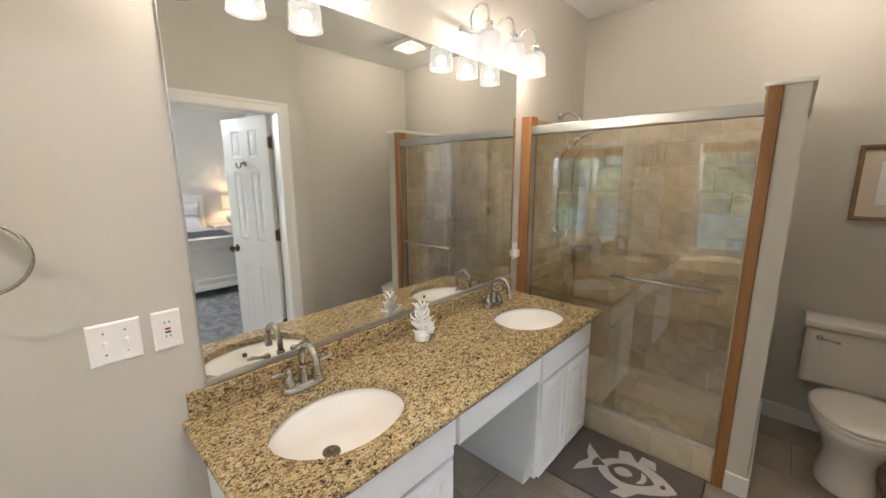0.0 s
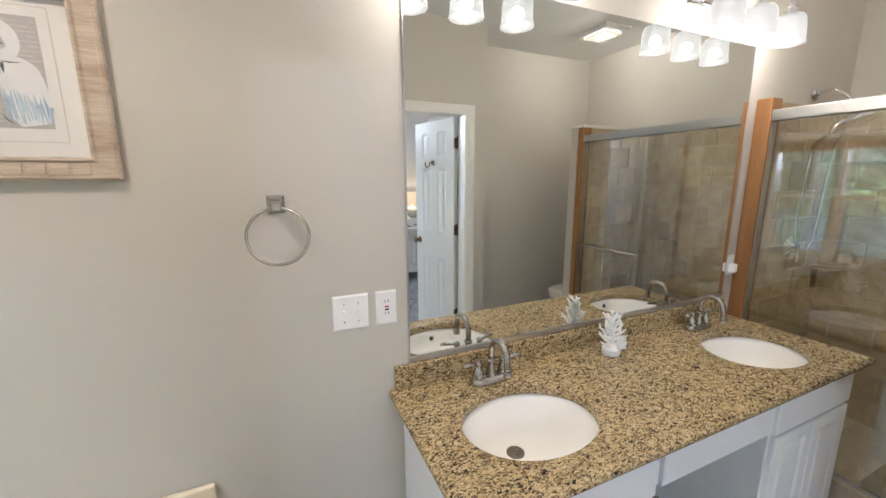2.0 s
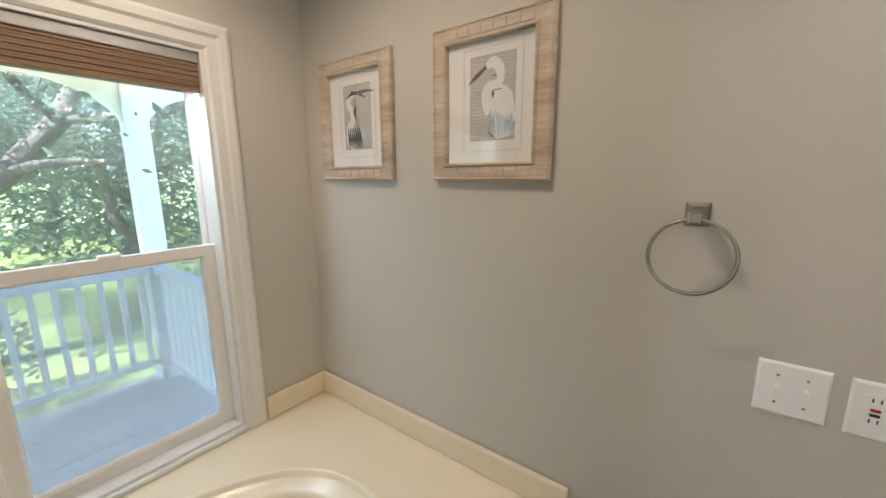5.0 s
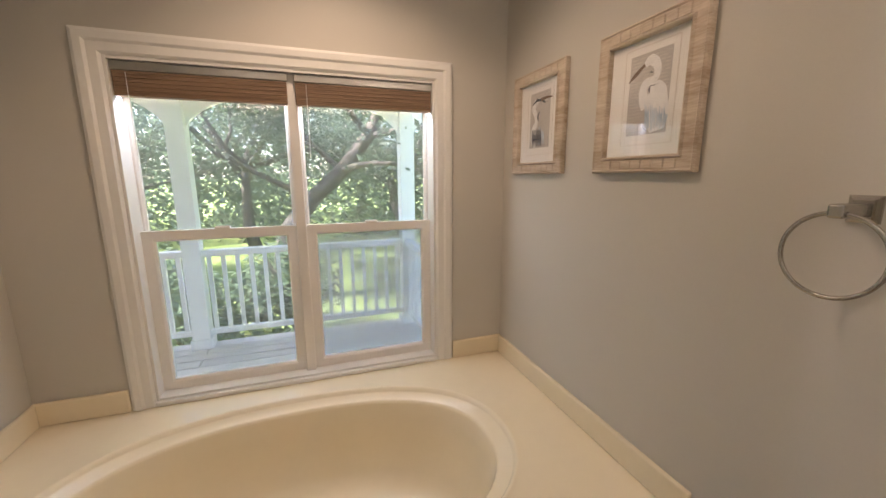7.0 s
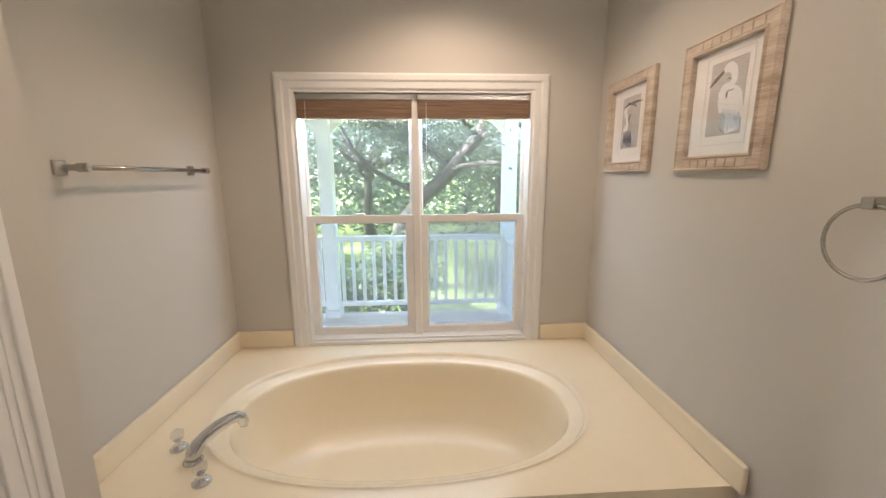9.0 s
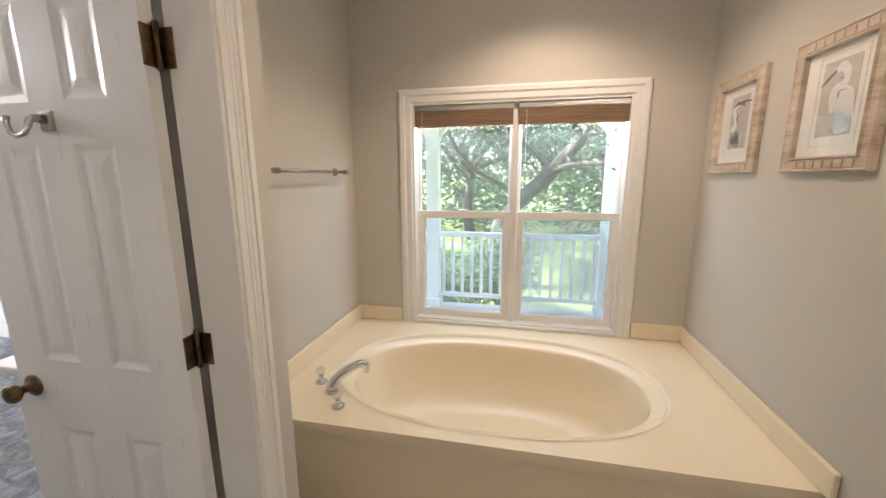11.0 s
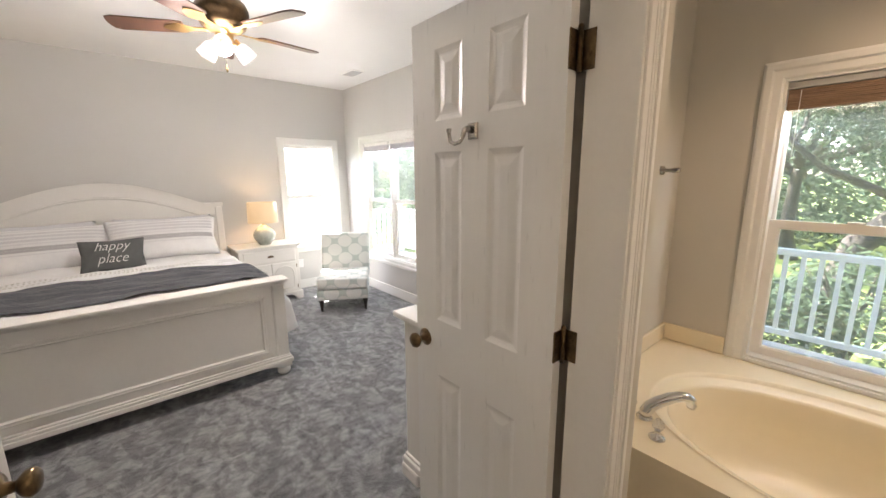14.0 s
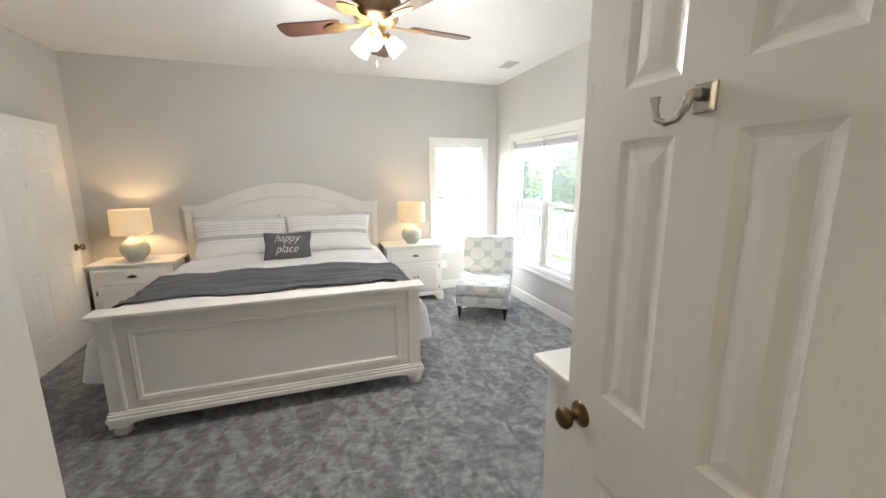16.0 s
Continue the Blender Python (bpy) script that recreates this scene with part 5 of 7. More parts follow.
        part("hinge", bm, M_BRONZE, d, "dark bronze hinge")
    return d


panel_door("door_1", (0.606, 1.1425, 0), 0.0, 0.615, 2.045, 1, "white six-panel bathroom door standing open", (1.832, 1.083, 0.30))
panel_door("door_2", (0.606, 2.397, 0), -12.2, 0.615, 2.045, -1, "white six-panel bathroom door standing half open", (1.832, 1.083, 0.30))

# ---- bedroom ----
M_BEDPAINT = material("antique_white_bed_paint", (0.74, 0.72, 0.68), (0.78, 0.76, 0.72), rough=0.38, scale=3, fine=50, bump=0.06, depth=0.0006)
M_LINEN = material("white_quilted_linen", (0.80, 0.795, 0.79), (0.86, 0.855, 0.85), rough=0.9, scale=18, fine=120, bump=0.9, depth=0.006, sheen=0.2)
M_LACE = material("pale_grey_lace", (0.64, 0.63, 0.64), (0.72, 0.71, 0.72), rough=0.9, scale=60, fine=300, bump=0.4)
M_EMBRO = material("grey_embroidery", (0.42, 0.41, 0.42), (0.54, 0.53, 0.54), rough=0.9, scale=60, fine=300, bump=0.4)
M_THROW = material("charcoal_throw_knit", (0.038, 0.041, 0.05), (0.085, 0.09, 0.104), rough=0.95, scale=14, fine=260, bump=0.8, depth=0.004, sheen=0.3, stretch=(3, 0.6, 1))
M_CUSHION = material("charcoal_cushion_cloth", (0.095, 0.098, 0.095), (0.13, 0.134, 0.13), rough=0.95, scale=20, fine=300, bump=0.5, depth=0.002)
M_LETTER = material("cream_letter_thread", (0.70, 0.69, 0.66), (0.78, 0.77, 0.74), rough=0.9)
BY = 2.09
FY = 2.07
bed = thing("bed", "antique white panelled king bed with arched headboard", "bed", (4.1, BY, 0))


def headz(y):
    d = abs(y - BY)
    return 1.235 + (0.235 * (1 - (d / 0.86) ** 2) ** 1.2 if d < 0.86 else 0.0)


ys = np.linspace(BY - 0.97, BY + 0.97, 49)
bm = bmesh.new()
outline = [(y, headz(y) - 0.02) for y in ys] + [(BY + 0.97, 0.3), (BY - 0.97, 0.3)]
prism(bm, outline, 0.0, 0.04, wall_plane("W", (5.185, 0, 0)))
part("head_panel", bm, M_BEDPAINT, bed)
bm = bmesh.new()
for a, b, x0, x1 in ((-0.028, 0.0, 5.165, 5.24), (0.0, 0.018, 5.145, 5.25)):
    yy = np.linspace(BY - 1.045, BY + 1.045, 57)
    rows_ = []
    for y in yy:
        z = headz(y)
        rows_.append([bm.verts.new(p) for p in ((x0, y, z + a), (x1, y, z + a), (x1, y, z + b), (x0, y, z + b))])
    for p, q in zip(rows_, rows_[1:]):
        for k in range(4):
            bm.faces.new((p[k], p[(k + 1) % 4], q[(k + 1) % 4], q[k]))
    bm.faces.new(rows_[0])
    bm.faces.new(rows_[-1])
part("head_cap", bm, M_BEDPAINT, bed)
bm = bmesh.new()
band = []
for y in np.linspace(BY - 0.96, BY + 0.96, 57):
    z = headz(y)
    band.append([bm.verts.new(p) for p in ((5.186, y, z - 0.125), (5.168, y, z - 0.118), (5.168, y, z - 0.027), (5.186, y, z - 0.027))])
for p, q in zip(band, band[1:]):
    for k in range(3):
        bm.faces.new((p[k], p[k + 1], q[k + 1], q[k]))
part("head_arch_rail", bm, M_BEDPAINT, bed)
bm = bmesh.new()
tube(bm, [(5.183, y, headz(y) - 0.130) for y in np.linspace(BY - 0.86, BY + 0.86, 41)], 0.011, 8)
for s in (-1, 1):
    tube(bm, [(5.183, BY + s * 0.86, 1.13), (5.183, BY + s * 0.86, 0.5)], 0.011, 8)
part("head_moulding", bm, M_BEDPAINT, bed)
for s in (-1, 1):
    bm = bmesh.new()
    bx(bm, (5.17, BY + s * 1.0 - 0.035, 0.0), (5.235, BY + s * 1.0 + 0.035, 1.205), 0.004)
    part("head_post", bm, M_BEDPAINT, bed)
    bm = bmesh.new()
    bx(bm, (3.075, BY + s * 0.93 - 0.02, 0.20), (5.17, BY + s * 0.93 + 0.02, 0.42), 0.004)
    part("side_rail", bm, M_BEDPAINT, bed)
    bm = bmesh.new()
    bx(bm, (2.995, FY + s * 0.918 - 0.045, 0.10), (3.075, FY + s * 0.918 + 0.045, 0.755), 0.004)
    bx(bm, (2.988, FY + s * 0.886 - 0.006, 0.17), (2.996, FY + s * 0.886 + 0.006, 0.72), 0.002)
    part("foot_post", bm, M_BEDPAINT, bed)
    bm = bmesh.new()
    lathe(bm, [(0, 0.0), (0.036, 0.001), (0.048, 0.014), (0.05, 0.032), (0.04, 0.048), (0.03, 0.054), (0.04, 0.062)], Matrix.Translation((3.04, FY + s * 0.925, 0)), 24)
    part("bun_foot", bm, M_BEDPAINT, bed)
    bm = bmesh.new()
    pts = [(0.0, 0.105), (0.20, 0.105), (0.17, 0.092), (0.14, 0.09), (0.115, 0.082), (0.10, 0.066), (0.0, 0.066)]
    mm = wall_plane("E", (2.985, FY + s * 0.975, 0)) @ Matrix.Diagonal((s, 1, 1, 1))
    prism(bm, pts, -0.075, -0.002, mm)
    part("foot_bracket", bm, M_BEDPAINT, bed)
mE = wall_plane("E", (3.01, 0, 0))
bm = bmesh.new()
bx(bm, (3.01, FY - 0.872, 0.12), (3.06, FY + 0.872, 0.755))
part("foot_panel", bm, M_BEDPAINT, bed)
bm = bmesh.new()
rect_loft(bm, -(FY + 0.815), -(FY - 0.815), 0.215, 0.665, [(0, 0.0), (0, 0.008), (0.008, 0.015), (0.018, 0.012), (0.026, 0.014), (0.032, 0.004), (0.036, 0.0)], mE, fill=False)
part("foot_moulding", bm, M_BEDPAINT, bed)
bm = bmesh.new()
for lo, hi, g in ((0.745, 0.758, 0.012), (0.758, 0.770, 0.03), (0.770, 0.788, 0.045)):
    bx(bm, (2.995 - g, FY - 0.962 - g * 0.6, lo), (3.075 + g * 0.6, FY + 0.962 + g * 0.6, hi), 0.004)
part("foot_cap", bm, M_BEDPAINT, bed)
bm = bmesh.new()
for lo, hi, g in ((0.105, 0.135, 0.022), (0.135, 0.155, 0.014), (0.155, 0.168, 0.006)):
    bx(bm, (2.995 - g, FY - 0.966 - g * 0.9, lo), (3.075, FY + 0.966 + g * 0.6, hi), 0.004)
part("foot_plinth", bm, M_BEDPAINT, bed)

mat_ = pbox("mattress", M_LINEN, (3.09, BY - 0.955, 0.425), (5.15, BY + 0.955, 0.665), None, 0.05)
tagged(mat_, "white king mattress under the quilt", "mattress")


def bed_top(x, y):
    """Height of the quilt's top over the bed."""
    d = abs(y - BY)
    crown = 0.745 - 0.035 * (d / 1.0) ** 4
    return crown + 0.022 * noise.noise((x * 3.2, y * 3.2, 1.0)) + 0.011 * noise.noise((x * 8, y * 8, 4.0))


quilt = thing("quilt", "rumpled white textured quilt over the bed", "quilt", (4.1, BY, 0.7))
bm = bmesh.new()
cols = []
for i in range(61):
    x = 3.085 + (5.14 - 3.085) * i / 60
    row = []
    for j in range(77):
        s = -1.38 + 2.76 * j / 76
        a = abs(s)
        sg = 1 if s > 0 else -1
        if a < 0.97:
            y = BY + s * (1 if x > 3.16 else 0.96)
            z = bed_top(x, y)
        else:
            f = (a - 0.97) / 0.41
            end = min(1.0, (x - 3.085) / 0.08)
            y = BY + sg * (0.93 + 0.04 * end + 0.085 * end * min(1, f * 2.5) + 0.11 * end * f * (0.65 + noise.noise((x * 3.6, sg * 4.0, 0.0))) + 0.012 * math.sin(x * 17 + sg))
            z = bed_top(x, BY + sg * 0.97) - 0.012 - (0.40 + 0.04 * noise.noise((x * 2.2, sg, 9))) * f
        row.append(bm.verts.new((x, y, z)))
    cols.append(row)
for a, b in zip(cols, cols[1:]):
    for j in range(76):
        bm.faces.new((a[j], a[j + 1], b[j + 1], b[j])).smooth = True
part("quilt_cloth", bm, M_LINEN, quilt)
bm = bmesh.new()
for xr in (4.22, 4.27, 4.32):
    for j in range(64):
        y = BY - 0.93 + j * 0.0295
        z = bed_top(xr, y) + 0.004
        bx(bm, (xr - 0.004, y, z - 0.003), (xr + 0.004, y + (0.018 if xr != 4.27 else 0.008), z + 0.002), 0)
part("stitched_band", bm, M_LETTER, quilt, kind="stuff")

throw = thing("throw_blanket", "charcoal knitted throw with fringe laid across the bed", "blanket", (3.7, BY, 0.71))
bm = bmesh.new()
cols = []
for j in range(91):
    s = -0.955 + 1.91 * j / 90
    skew = 0.045 * (s / 0.955)
    row = []
    for i in range(27):
        x = 3.28 + 0.74 * i / 26 + skew + 0.03 * noise.noise((s * 3, i * 0.2, 7))
        y = BY + s
        over = max(0.0, abs(s) - 0.965)
        z = bed_top(x, BY + max(-0.965, min(0.965, s))) + 0.020 + 0.013 * math.sin(i * 1.1 + 2.5 * noise.noise((s * 2.0, i * 0.1, 2))) - 2.2 * over * over - 0.15 * over
        row.append(bm.verts.new((x, y + (0.02 if s > 0 else -0.02) * (over > 0), z)))
    cols.append(row)
for a, b in zip(cols, cols[1:]):
    for i in range(26):
        bm.faces.new((a[i], a[i + 1], b[i + 1], b[i])).smooth = True
part("throw_cloth", bm, M_THROW, throw)
bm = bmesh.new()
r3 = random.Random(8)
for sg in (-1, 1):
    for i in range(46):
        x = 3.30 + 0.70 * i / 45 + 0.045 * sg
        y0 = BY + sg * 0.985
        z0 = bed_top(x, BY + sg * 0.955) + 0.006
        dx = r3.uniform(-0.02, 0.02)
        tube(bm, [(x, y0 - sg * 0.03, z0 + 0.010), (x + dx * 0.4, y0, z0 - 0.004), (x + dx, y0 + sg * r3.uniform(0.03, 0.06), z0 - r3.uniform(0.03, 0.05))], [0.004, 0.0045, 0.003], 5)
part("fringe", bm, M_THROW, throw, kind="stuff")


def pillow_point(u, v, w, h, t, puff=0.0):
    """A point on a cushion's front; u and v run from -1 to 1."""
    k = (1 - abs(u) ** 2.6) * (1 - abs(v) ** 2.4)
    pinch = 1 - 0.08 * (1 - abs(v)) * abs(u) ** 4 - 0.0 * v
    pinch2 = 1 - 0.10 * (1 - abs(u)) * abs(v) ** 4
    return Vector((u * w / 2 * pinch, (max(k, 0) ** 0.55) * t / 2 + puff, v * h / 2 * pinch2))


def cushion(parent, name, m, w, h, t, mat, seed, label=""):
    bm = bmesh.new()
    n1, n2 = 28, 18
    for side in (1, -1):
        g = []
        for i in range(n1 + 1):
            row = []
            for j in range(n2 + 1):
                p = pillow_point(-1 + 2 * i / n1, -1 + 2 * j / n2, w, h, t)
                p.y = (p.y + 0.010 * noise.noise((p.x * 7, p.z * 7, seed)) * (p.y > 0.002)) * side
                row.append(bm.verts.new(m @ p))
            g.append(row)
        for a, b in zip(g, g[1:]):
            for j in range(n2):
                f = bm.faces.new((a[j], a[j + 1], b[j + 1], b[j]))
                f.smooth = True
    bmesh.ops.remove_doubles(bm, verts=bm.verts, dist=0.0008)
    return part(name, bm, mat, parent, label)


def face_west(x, y, z, tilt, turn=0.0):
    """Cushion pose: its front looks to the bed's foot, leaning back by tilt degrees."""
    return pose(x, y, z, 0, 0, 90 + turn) @ Matrix.Rotation(radians(tilt), 4, "X")


for y, z, tilt, turn, seed in ((2.54, 0.90, 26, 1, 1), (1.66, 0.925, 26, -4, 2)):
    p = thing("bed_pillow", "white pillow sham with grey stitched bands", "pillow", (4.95, y, 0.7), group="pillows on the bed")
    m = face_west(4.93 if seed == 1 else 4.87, y, z, tilt, turn)
    W, Hh, Tt = 0.94, 0.44, 0.25
    cushion(p, "pillow_body", m, W, Hh, Tt, M_LINEN, seed)
    for v0, kind_, cnt in ((0.62, "x", 44), (0.46, "x", 44), (0.30, "x", 44), (-0.02, "v", 52), (-0.12, "v", 52), (0.78, "l", 60), (0.16, "l", 60), (-0.28, "l", 60)):
        bm = bmesh.new()
        for i in range(cnt):
            u = -0.93 + 1.86 * i / cnt
            du = 0.93 / cnt
            for a, b in (((u, v0 - 0.05), (u + du, v0 + 0.05)), ((u + du, v0 + 0.05), (u + 2 * du, v0 - 0.05))) if kind_ != "l" else (((u, v0), (u + 1.2 * du, v0)),):
                pa, pb = pillow_point(a[0], a[1], W, Hh, Tt, 0.006), pillow_point(b[0], b[1], W, Hh, Tt, 0.006)
                d = (pb - pa).normalized()
                nn = d.cross(Vector((0, 1, 0))) * (0.0048 if kind_ != "v" else 0.0058)
                q = [bm.verts.new(m @ c) for c in (pa + nn, pa - nn, pb - nn, pb + nn)]
                bm.faces.new(q)
        part("embroidered_band", bm, M_EMBRO if kind_ == "v" else M_LACE, p, kind="stuff")
for y, seed in ((2.60, 5), (1.62, 6)):
    p = thing("bed_pillow", "plain pale grey pillow behind the shams", "pillow", (5.08, y, 0.7), group="pillows on the bed")
    cushion(p, "pillow_body", face_west(5.06, y, 0.925, 14), 0.86, 0.42, 0.15, material("pale_grey_pillow_%d" % seed, (0.66, 0.66, 0.68), (0.72, 0.72, 0.74), rough=0.9, scale=20, fine=260, bump=0.4), seed)

hp_ = thing("throw_cushion", "charcoal lumbar cushion with cream lettering happy place", "cushion", (4.52, 2.07, 0.7))
mC = face_west(4.52, 2.075, 0.862, 20, -5)
cushion(hp_, "cushion_body", mC, 0.46, 0.29, 0.13, M_CUSHION, 3)
for word, vz in (("happy", 0.036), ("place", -0.075)):
    cu = bpy.data.curves.new("lettering", "FONT")
    cu.body, cu.size, cu.align_x, cu.shear, cu.extrude, cu.offset = word, 0.115, "CENTER", 0.38, 0.0008, -0.0012
    tmp = bpy.data.objects.new("lettering", cu)
    scene.collection.objects.link(tmp)
    me = bpy.data.meshes.new_from_object(tmp.evaluated_get(bpy.context.evaluated_depsgraph_get()))
    bpy.data.objects.remove(tmp)
    bm = bmesh.new()
    bm.from_mesh(me)
    for v in bm.verts:
        a, b, c = v.co
        a *= 0.88
        p = pillow_point(-a / 0.23, (b + vz) / 0.145, 0.46, 0.29, 0.13)
        v.co = mC @ Vector((-a, p.y + 0.008 + c, b + vz))
    part("lettering", bm, M_LETTER, hp_, "cream stitched words " + word)


# nightstands
def nightstand(cy, label):
    n = thing("nightstand", label, "nightstand", (5.05, cy, 0), group="nightstands beside the bed")
    x0, hw = 4.865, 0.345
    mF = wall_plane("E", (x0, cy, 0))
    bm = bmesh.new()
    bx(bm, (x0, cy - hw, 0.085), (5.25, cy + hw, 0.69), 0.003)
    part("body", bm, M_BEDPAINT, n)
    bm = bmesh.new()
    bx(bm, (x0 - 0.025, cy - hw - 0.035, 0.70), (5.265, cy + hw + 0.035, 0.724), 0.006)
    bx(bm, (x0 - 0.012, cy - hw - 0.02, 0.688), (5.26, cy + hw + 0.02, 0.701), 0.004)
    part("top", bm, M_BEDPAINT, n)
    bm = bmesh.new()
    bx(bm, (x0 - 0.018, cy - hw - 0.018, 0.07), (5.255, cy + hw + 0.018, 0.105), 0.006)
    part("plinth", bm, M_BEDPAINT, n)
    for s in (-1, 1):
        bm = bmesh.new()
        prism(bm, [(0, 0.072), (0.14, 0.072), (0.11, 0.05), (0.085, 0.03), (0.075, 0.0), (0, 0.0)], -0.06, 0.016, wall_plane("E", (x0, cy + s * (hw + 0.016), 0)) @ Matrix.Diagonal((s, 1, 1, 1)))
        part("bracket_foot", bm, M_BEDPAINT, n)
    bm = bmesh.new()
    rect_loft(bm, -hw + 0.045, hw - 0.045, 0.515, 0.665, [(0, 0.0), (0, 0.010), (0.005, 0.014)], mF)
    dr = part("drawer", bm, M_BEDPAINT, n)
    bm = bmesh.new()
    half = [(0.037 * math.cos(radians(a)), 0.026 * math.sin(radians(a))) for a in range(0, 181, 15)]
    prism(bm, half, 0.014, 0.034, mF @ Matrix.Translation((0, 0.582, 0)), 0.006)
    part("cup_pull", bm, M_BRONZE, dr, "dark bronze cup pull")
    for s in (-1, 1):
        u0, u1 = (-hw + 0.045, -0.004) if s < 0 else (0.004, hw - 0.045)
        bm = bmesh.new()
        rect_loft(bm, u0, u1, 0.125, 0.495, [(0, 0.0), (0, 0.010), (0.004, 0.013)], mF)
        door = part("door", bm, M_BEDPAINT, n)
        bm = bmesh.new()
        c, r = (u0 + u1) / 2, (u1 - u0) / 2 - 0.035
        arch = [(c - r, 0.16), (c - r, 0.345)] + [(c + r * math.cos(radians(a)), 0.345 + 0.105 * math.sin(radians(a))) for a in range(170, 5, -12)] + [(c + r, 0.345), (c + r, 0.16), (c - r, 0.16)]
        tube(bm, [(a, b, 0.014) for a, b in arch], 0.0055, 6, mF)
        part("arched_moulding", bm, M_BEDPAINT, door)
        bm = bmesh.new()
        lathe(bm, [(0.006, 0.013), (0.006, 0.022), (0.012, 0.028), (0.01, 0.036), (0, 0.038)], mF @ Matrix.Translation((s * 0.022, 0.325, 0)), 14)
        part("knob", bm, M_BRONZE, door, "small dark knob")
        for hz in (0.17, 0.44):
            bm = bmesh.new()
            e = u0 - 0.004 if s < 0 else u1 + 0.004
            bx(bm, (e - 0.004, hz - 0.022, 0.008), (e + 0.004, hz + 0.022, 0.016), 0.001, mF)
            part("hinge", bm, M_BRONZE, door)
    return n


nightstand(0.655, "white nightstand with drawer and arched doors by the window")
nightstand(3.545, "white nightstand with drawer and arched doors by the closet door")

# bedside lamps
M_GLAZE = material("crackled_celadon_glaze", (0.36, 0.40, 0.34), (0.56, 0.58, 0.49), rough=0.2, scale=9, fine=55, bump=0.15, coat=0.4)
M_LAMPSHADE = glow("lit_linen_shade", (1.0, 0.66, 0.32), 0.05, (0.52, 0.42, 0.29))


def table_lamp(cy):
    l = thing("table_lamp", "round glazed ceramic table lamp with lit linen drum shade", "lamp", (5.02, cy, 0.725), group="bedside lamps")
    at = Matrix.Translation((5.02, cy, 0.725))
    bm = bmesh.new()
    lathe(bm, [(0, 0.0), (0.065, 0.0), (0.068, 0.012), (0.09, 0.035), (0.118, 0.075), (0.127, 0.115), (0.118, 0.155), (0.09, 0.195), (0.055, 0.22), (0.045, 0.228), (0.043, 0.24), (0, 0.242)], at, 32)
    part("base", bm, M_GLAZE, l)
    bm = bmesh.new()
    tube(bm, [(5.02, cy, 0.965), (5.02, cy, 1.06)], 0.012, 12)
    part("stem", bm, M_NICKEL, l)
    bm = bmesh.new()
    lathe(bm, [(0.172, 0.272), (0.165, 0.518), (0.162, 0.518), (0.169, 0.272), (0.172, 0.272)], at, 40)
    part("shade", bm, M_LAMPSHADE, l, "lit linen drum shade")
    return l


table_lamp(0.655)
table_lamp(3.55)

# slipper chair
M_FABRIC = material("pale_circle_print_fabric", (0.56, 0.59, 0.56), (0.60, 0.63, 0.60), rough=0.9, scale=20, fine=260, bump=0.4, depth=0.001)
fn, fl_ = M_FABRIC.node_tree.nodes, M_FABRIC.node_tree.links
fp = fn["Principled BSDF"]
base_link = fp.inputs["Base Color"].links[0].from_socket
fc = fn.new("ShaderNodeTexCoord")
fs = fn.new("ShaderNodeSeparateXYZ")
fl_.new(fc.outputs["Object"], fs.inputs[0])
fa = fn.new("ShaderNodeMath")
fa.operation = "ADD"
fl_.new(fs.outputs["Y"], fa.inputs[0])
fl_.new(fs.outputs["Z"], fa.inputs[1])
fcmb = fn.new("ShaderNodeCombineXYZ")
fl_.new(fs.outputs["X"], fcmb.inputs["X"])
fl_.new(fa.outputs[0], fcmb.inputs["Y"])
fmap = fn.new("ShaderNodeMapping")
fmap.inputs["Rotation"].default_value = (0, 0, radians(45))
fmap.inputs["Scale"].default_value = (5.6, 5.6, 5.6)
fl_.new(fcmb.outputs[0], fmap.inputs[0])
fv = fn.new("ShaderNodeTexVoronoi")
fv.voronoi_dimensions = "2D"
fv.inputs["Scale"].default_value, fv.inputs["Randomness"].default_value = 1.0, 0.0
fl_.new(fmap.outputs[0], fv.inputs["Vector"])
fr_ = fn.new("ShaderNodeMapRange")
fr_.inputs["From Min"].default_value, fr_.inputs["From Max"].default_value = 0.475, 0.492
fl_.new(fv.outputs["Distance"], fr_.inputs["Value"])
fm = fn.new("ShaderNodeMix")
fm.data_type = "RGBA"
fm.inputs["A"].default_value = (0.62, 0.625, 0.59, 1)
fl_.new(fr_.outputs[0], fm.inputs["Factor"])
fdk = fn.new("ShaderNodeMix")
fdk.data_type, fdk.blend_type = "RGBA", "MULTIPLY"
fdk.inputs["Factor"].default_value = 1.0
fdk.inputs["B"].default_value = (0.74, 0.775, 0.765, 1)
fl_.new(base_link, fdk.inputs["A"])
fl_.new(fdk.outputs["Result"], fm.inputs["B"])
fl_.new(fm.outputs["Result"], fp.inputs["Base Color"])
M_DARKWOOD = material("black_stained_wood", (0.02, 0.014, 0.011), (0.04, 0.028, 0.02), rough=0.35, scale=10, fine=80)

ch = thing("slipper_chair", "armless slipper chair in pale grey circle-print fabric", "chair", (4.30, -0.03, 0), -121)
mc = at_local(ch)
bm = bmesh.new()
bx(bm, (-0.29, -0.36, 0.145), (0.29, 0.30, 0.275), 0.025, mc, 3)
part("seat_frame", bm, M_FABRIC, ch, smooth=True)
bm = bmesh.new()
bx(bm, (-0.285, -0.375, 0.277), (0.285, 0.24, 0.40), 0.035, mc, 4)
part("seat_cushion", bm, M_FABRIC, ch, smooth=True)
bm = bmesh.new()
mb = mc @ Matrix.Translation((0, 0.25, 0.27)) @ Matrix.Rotation(radians(-9), 4, "X")
bx(bm, (-0.30, -0.045, 0.0), (0.30, 0.085, 0.57), 0.035, mb, 4)
part("backrest", bm, M_FABRIC, ch, smooth=True)
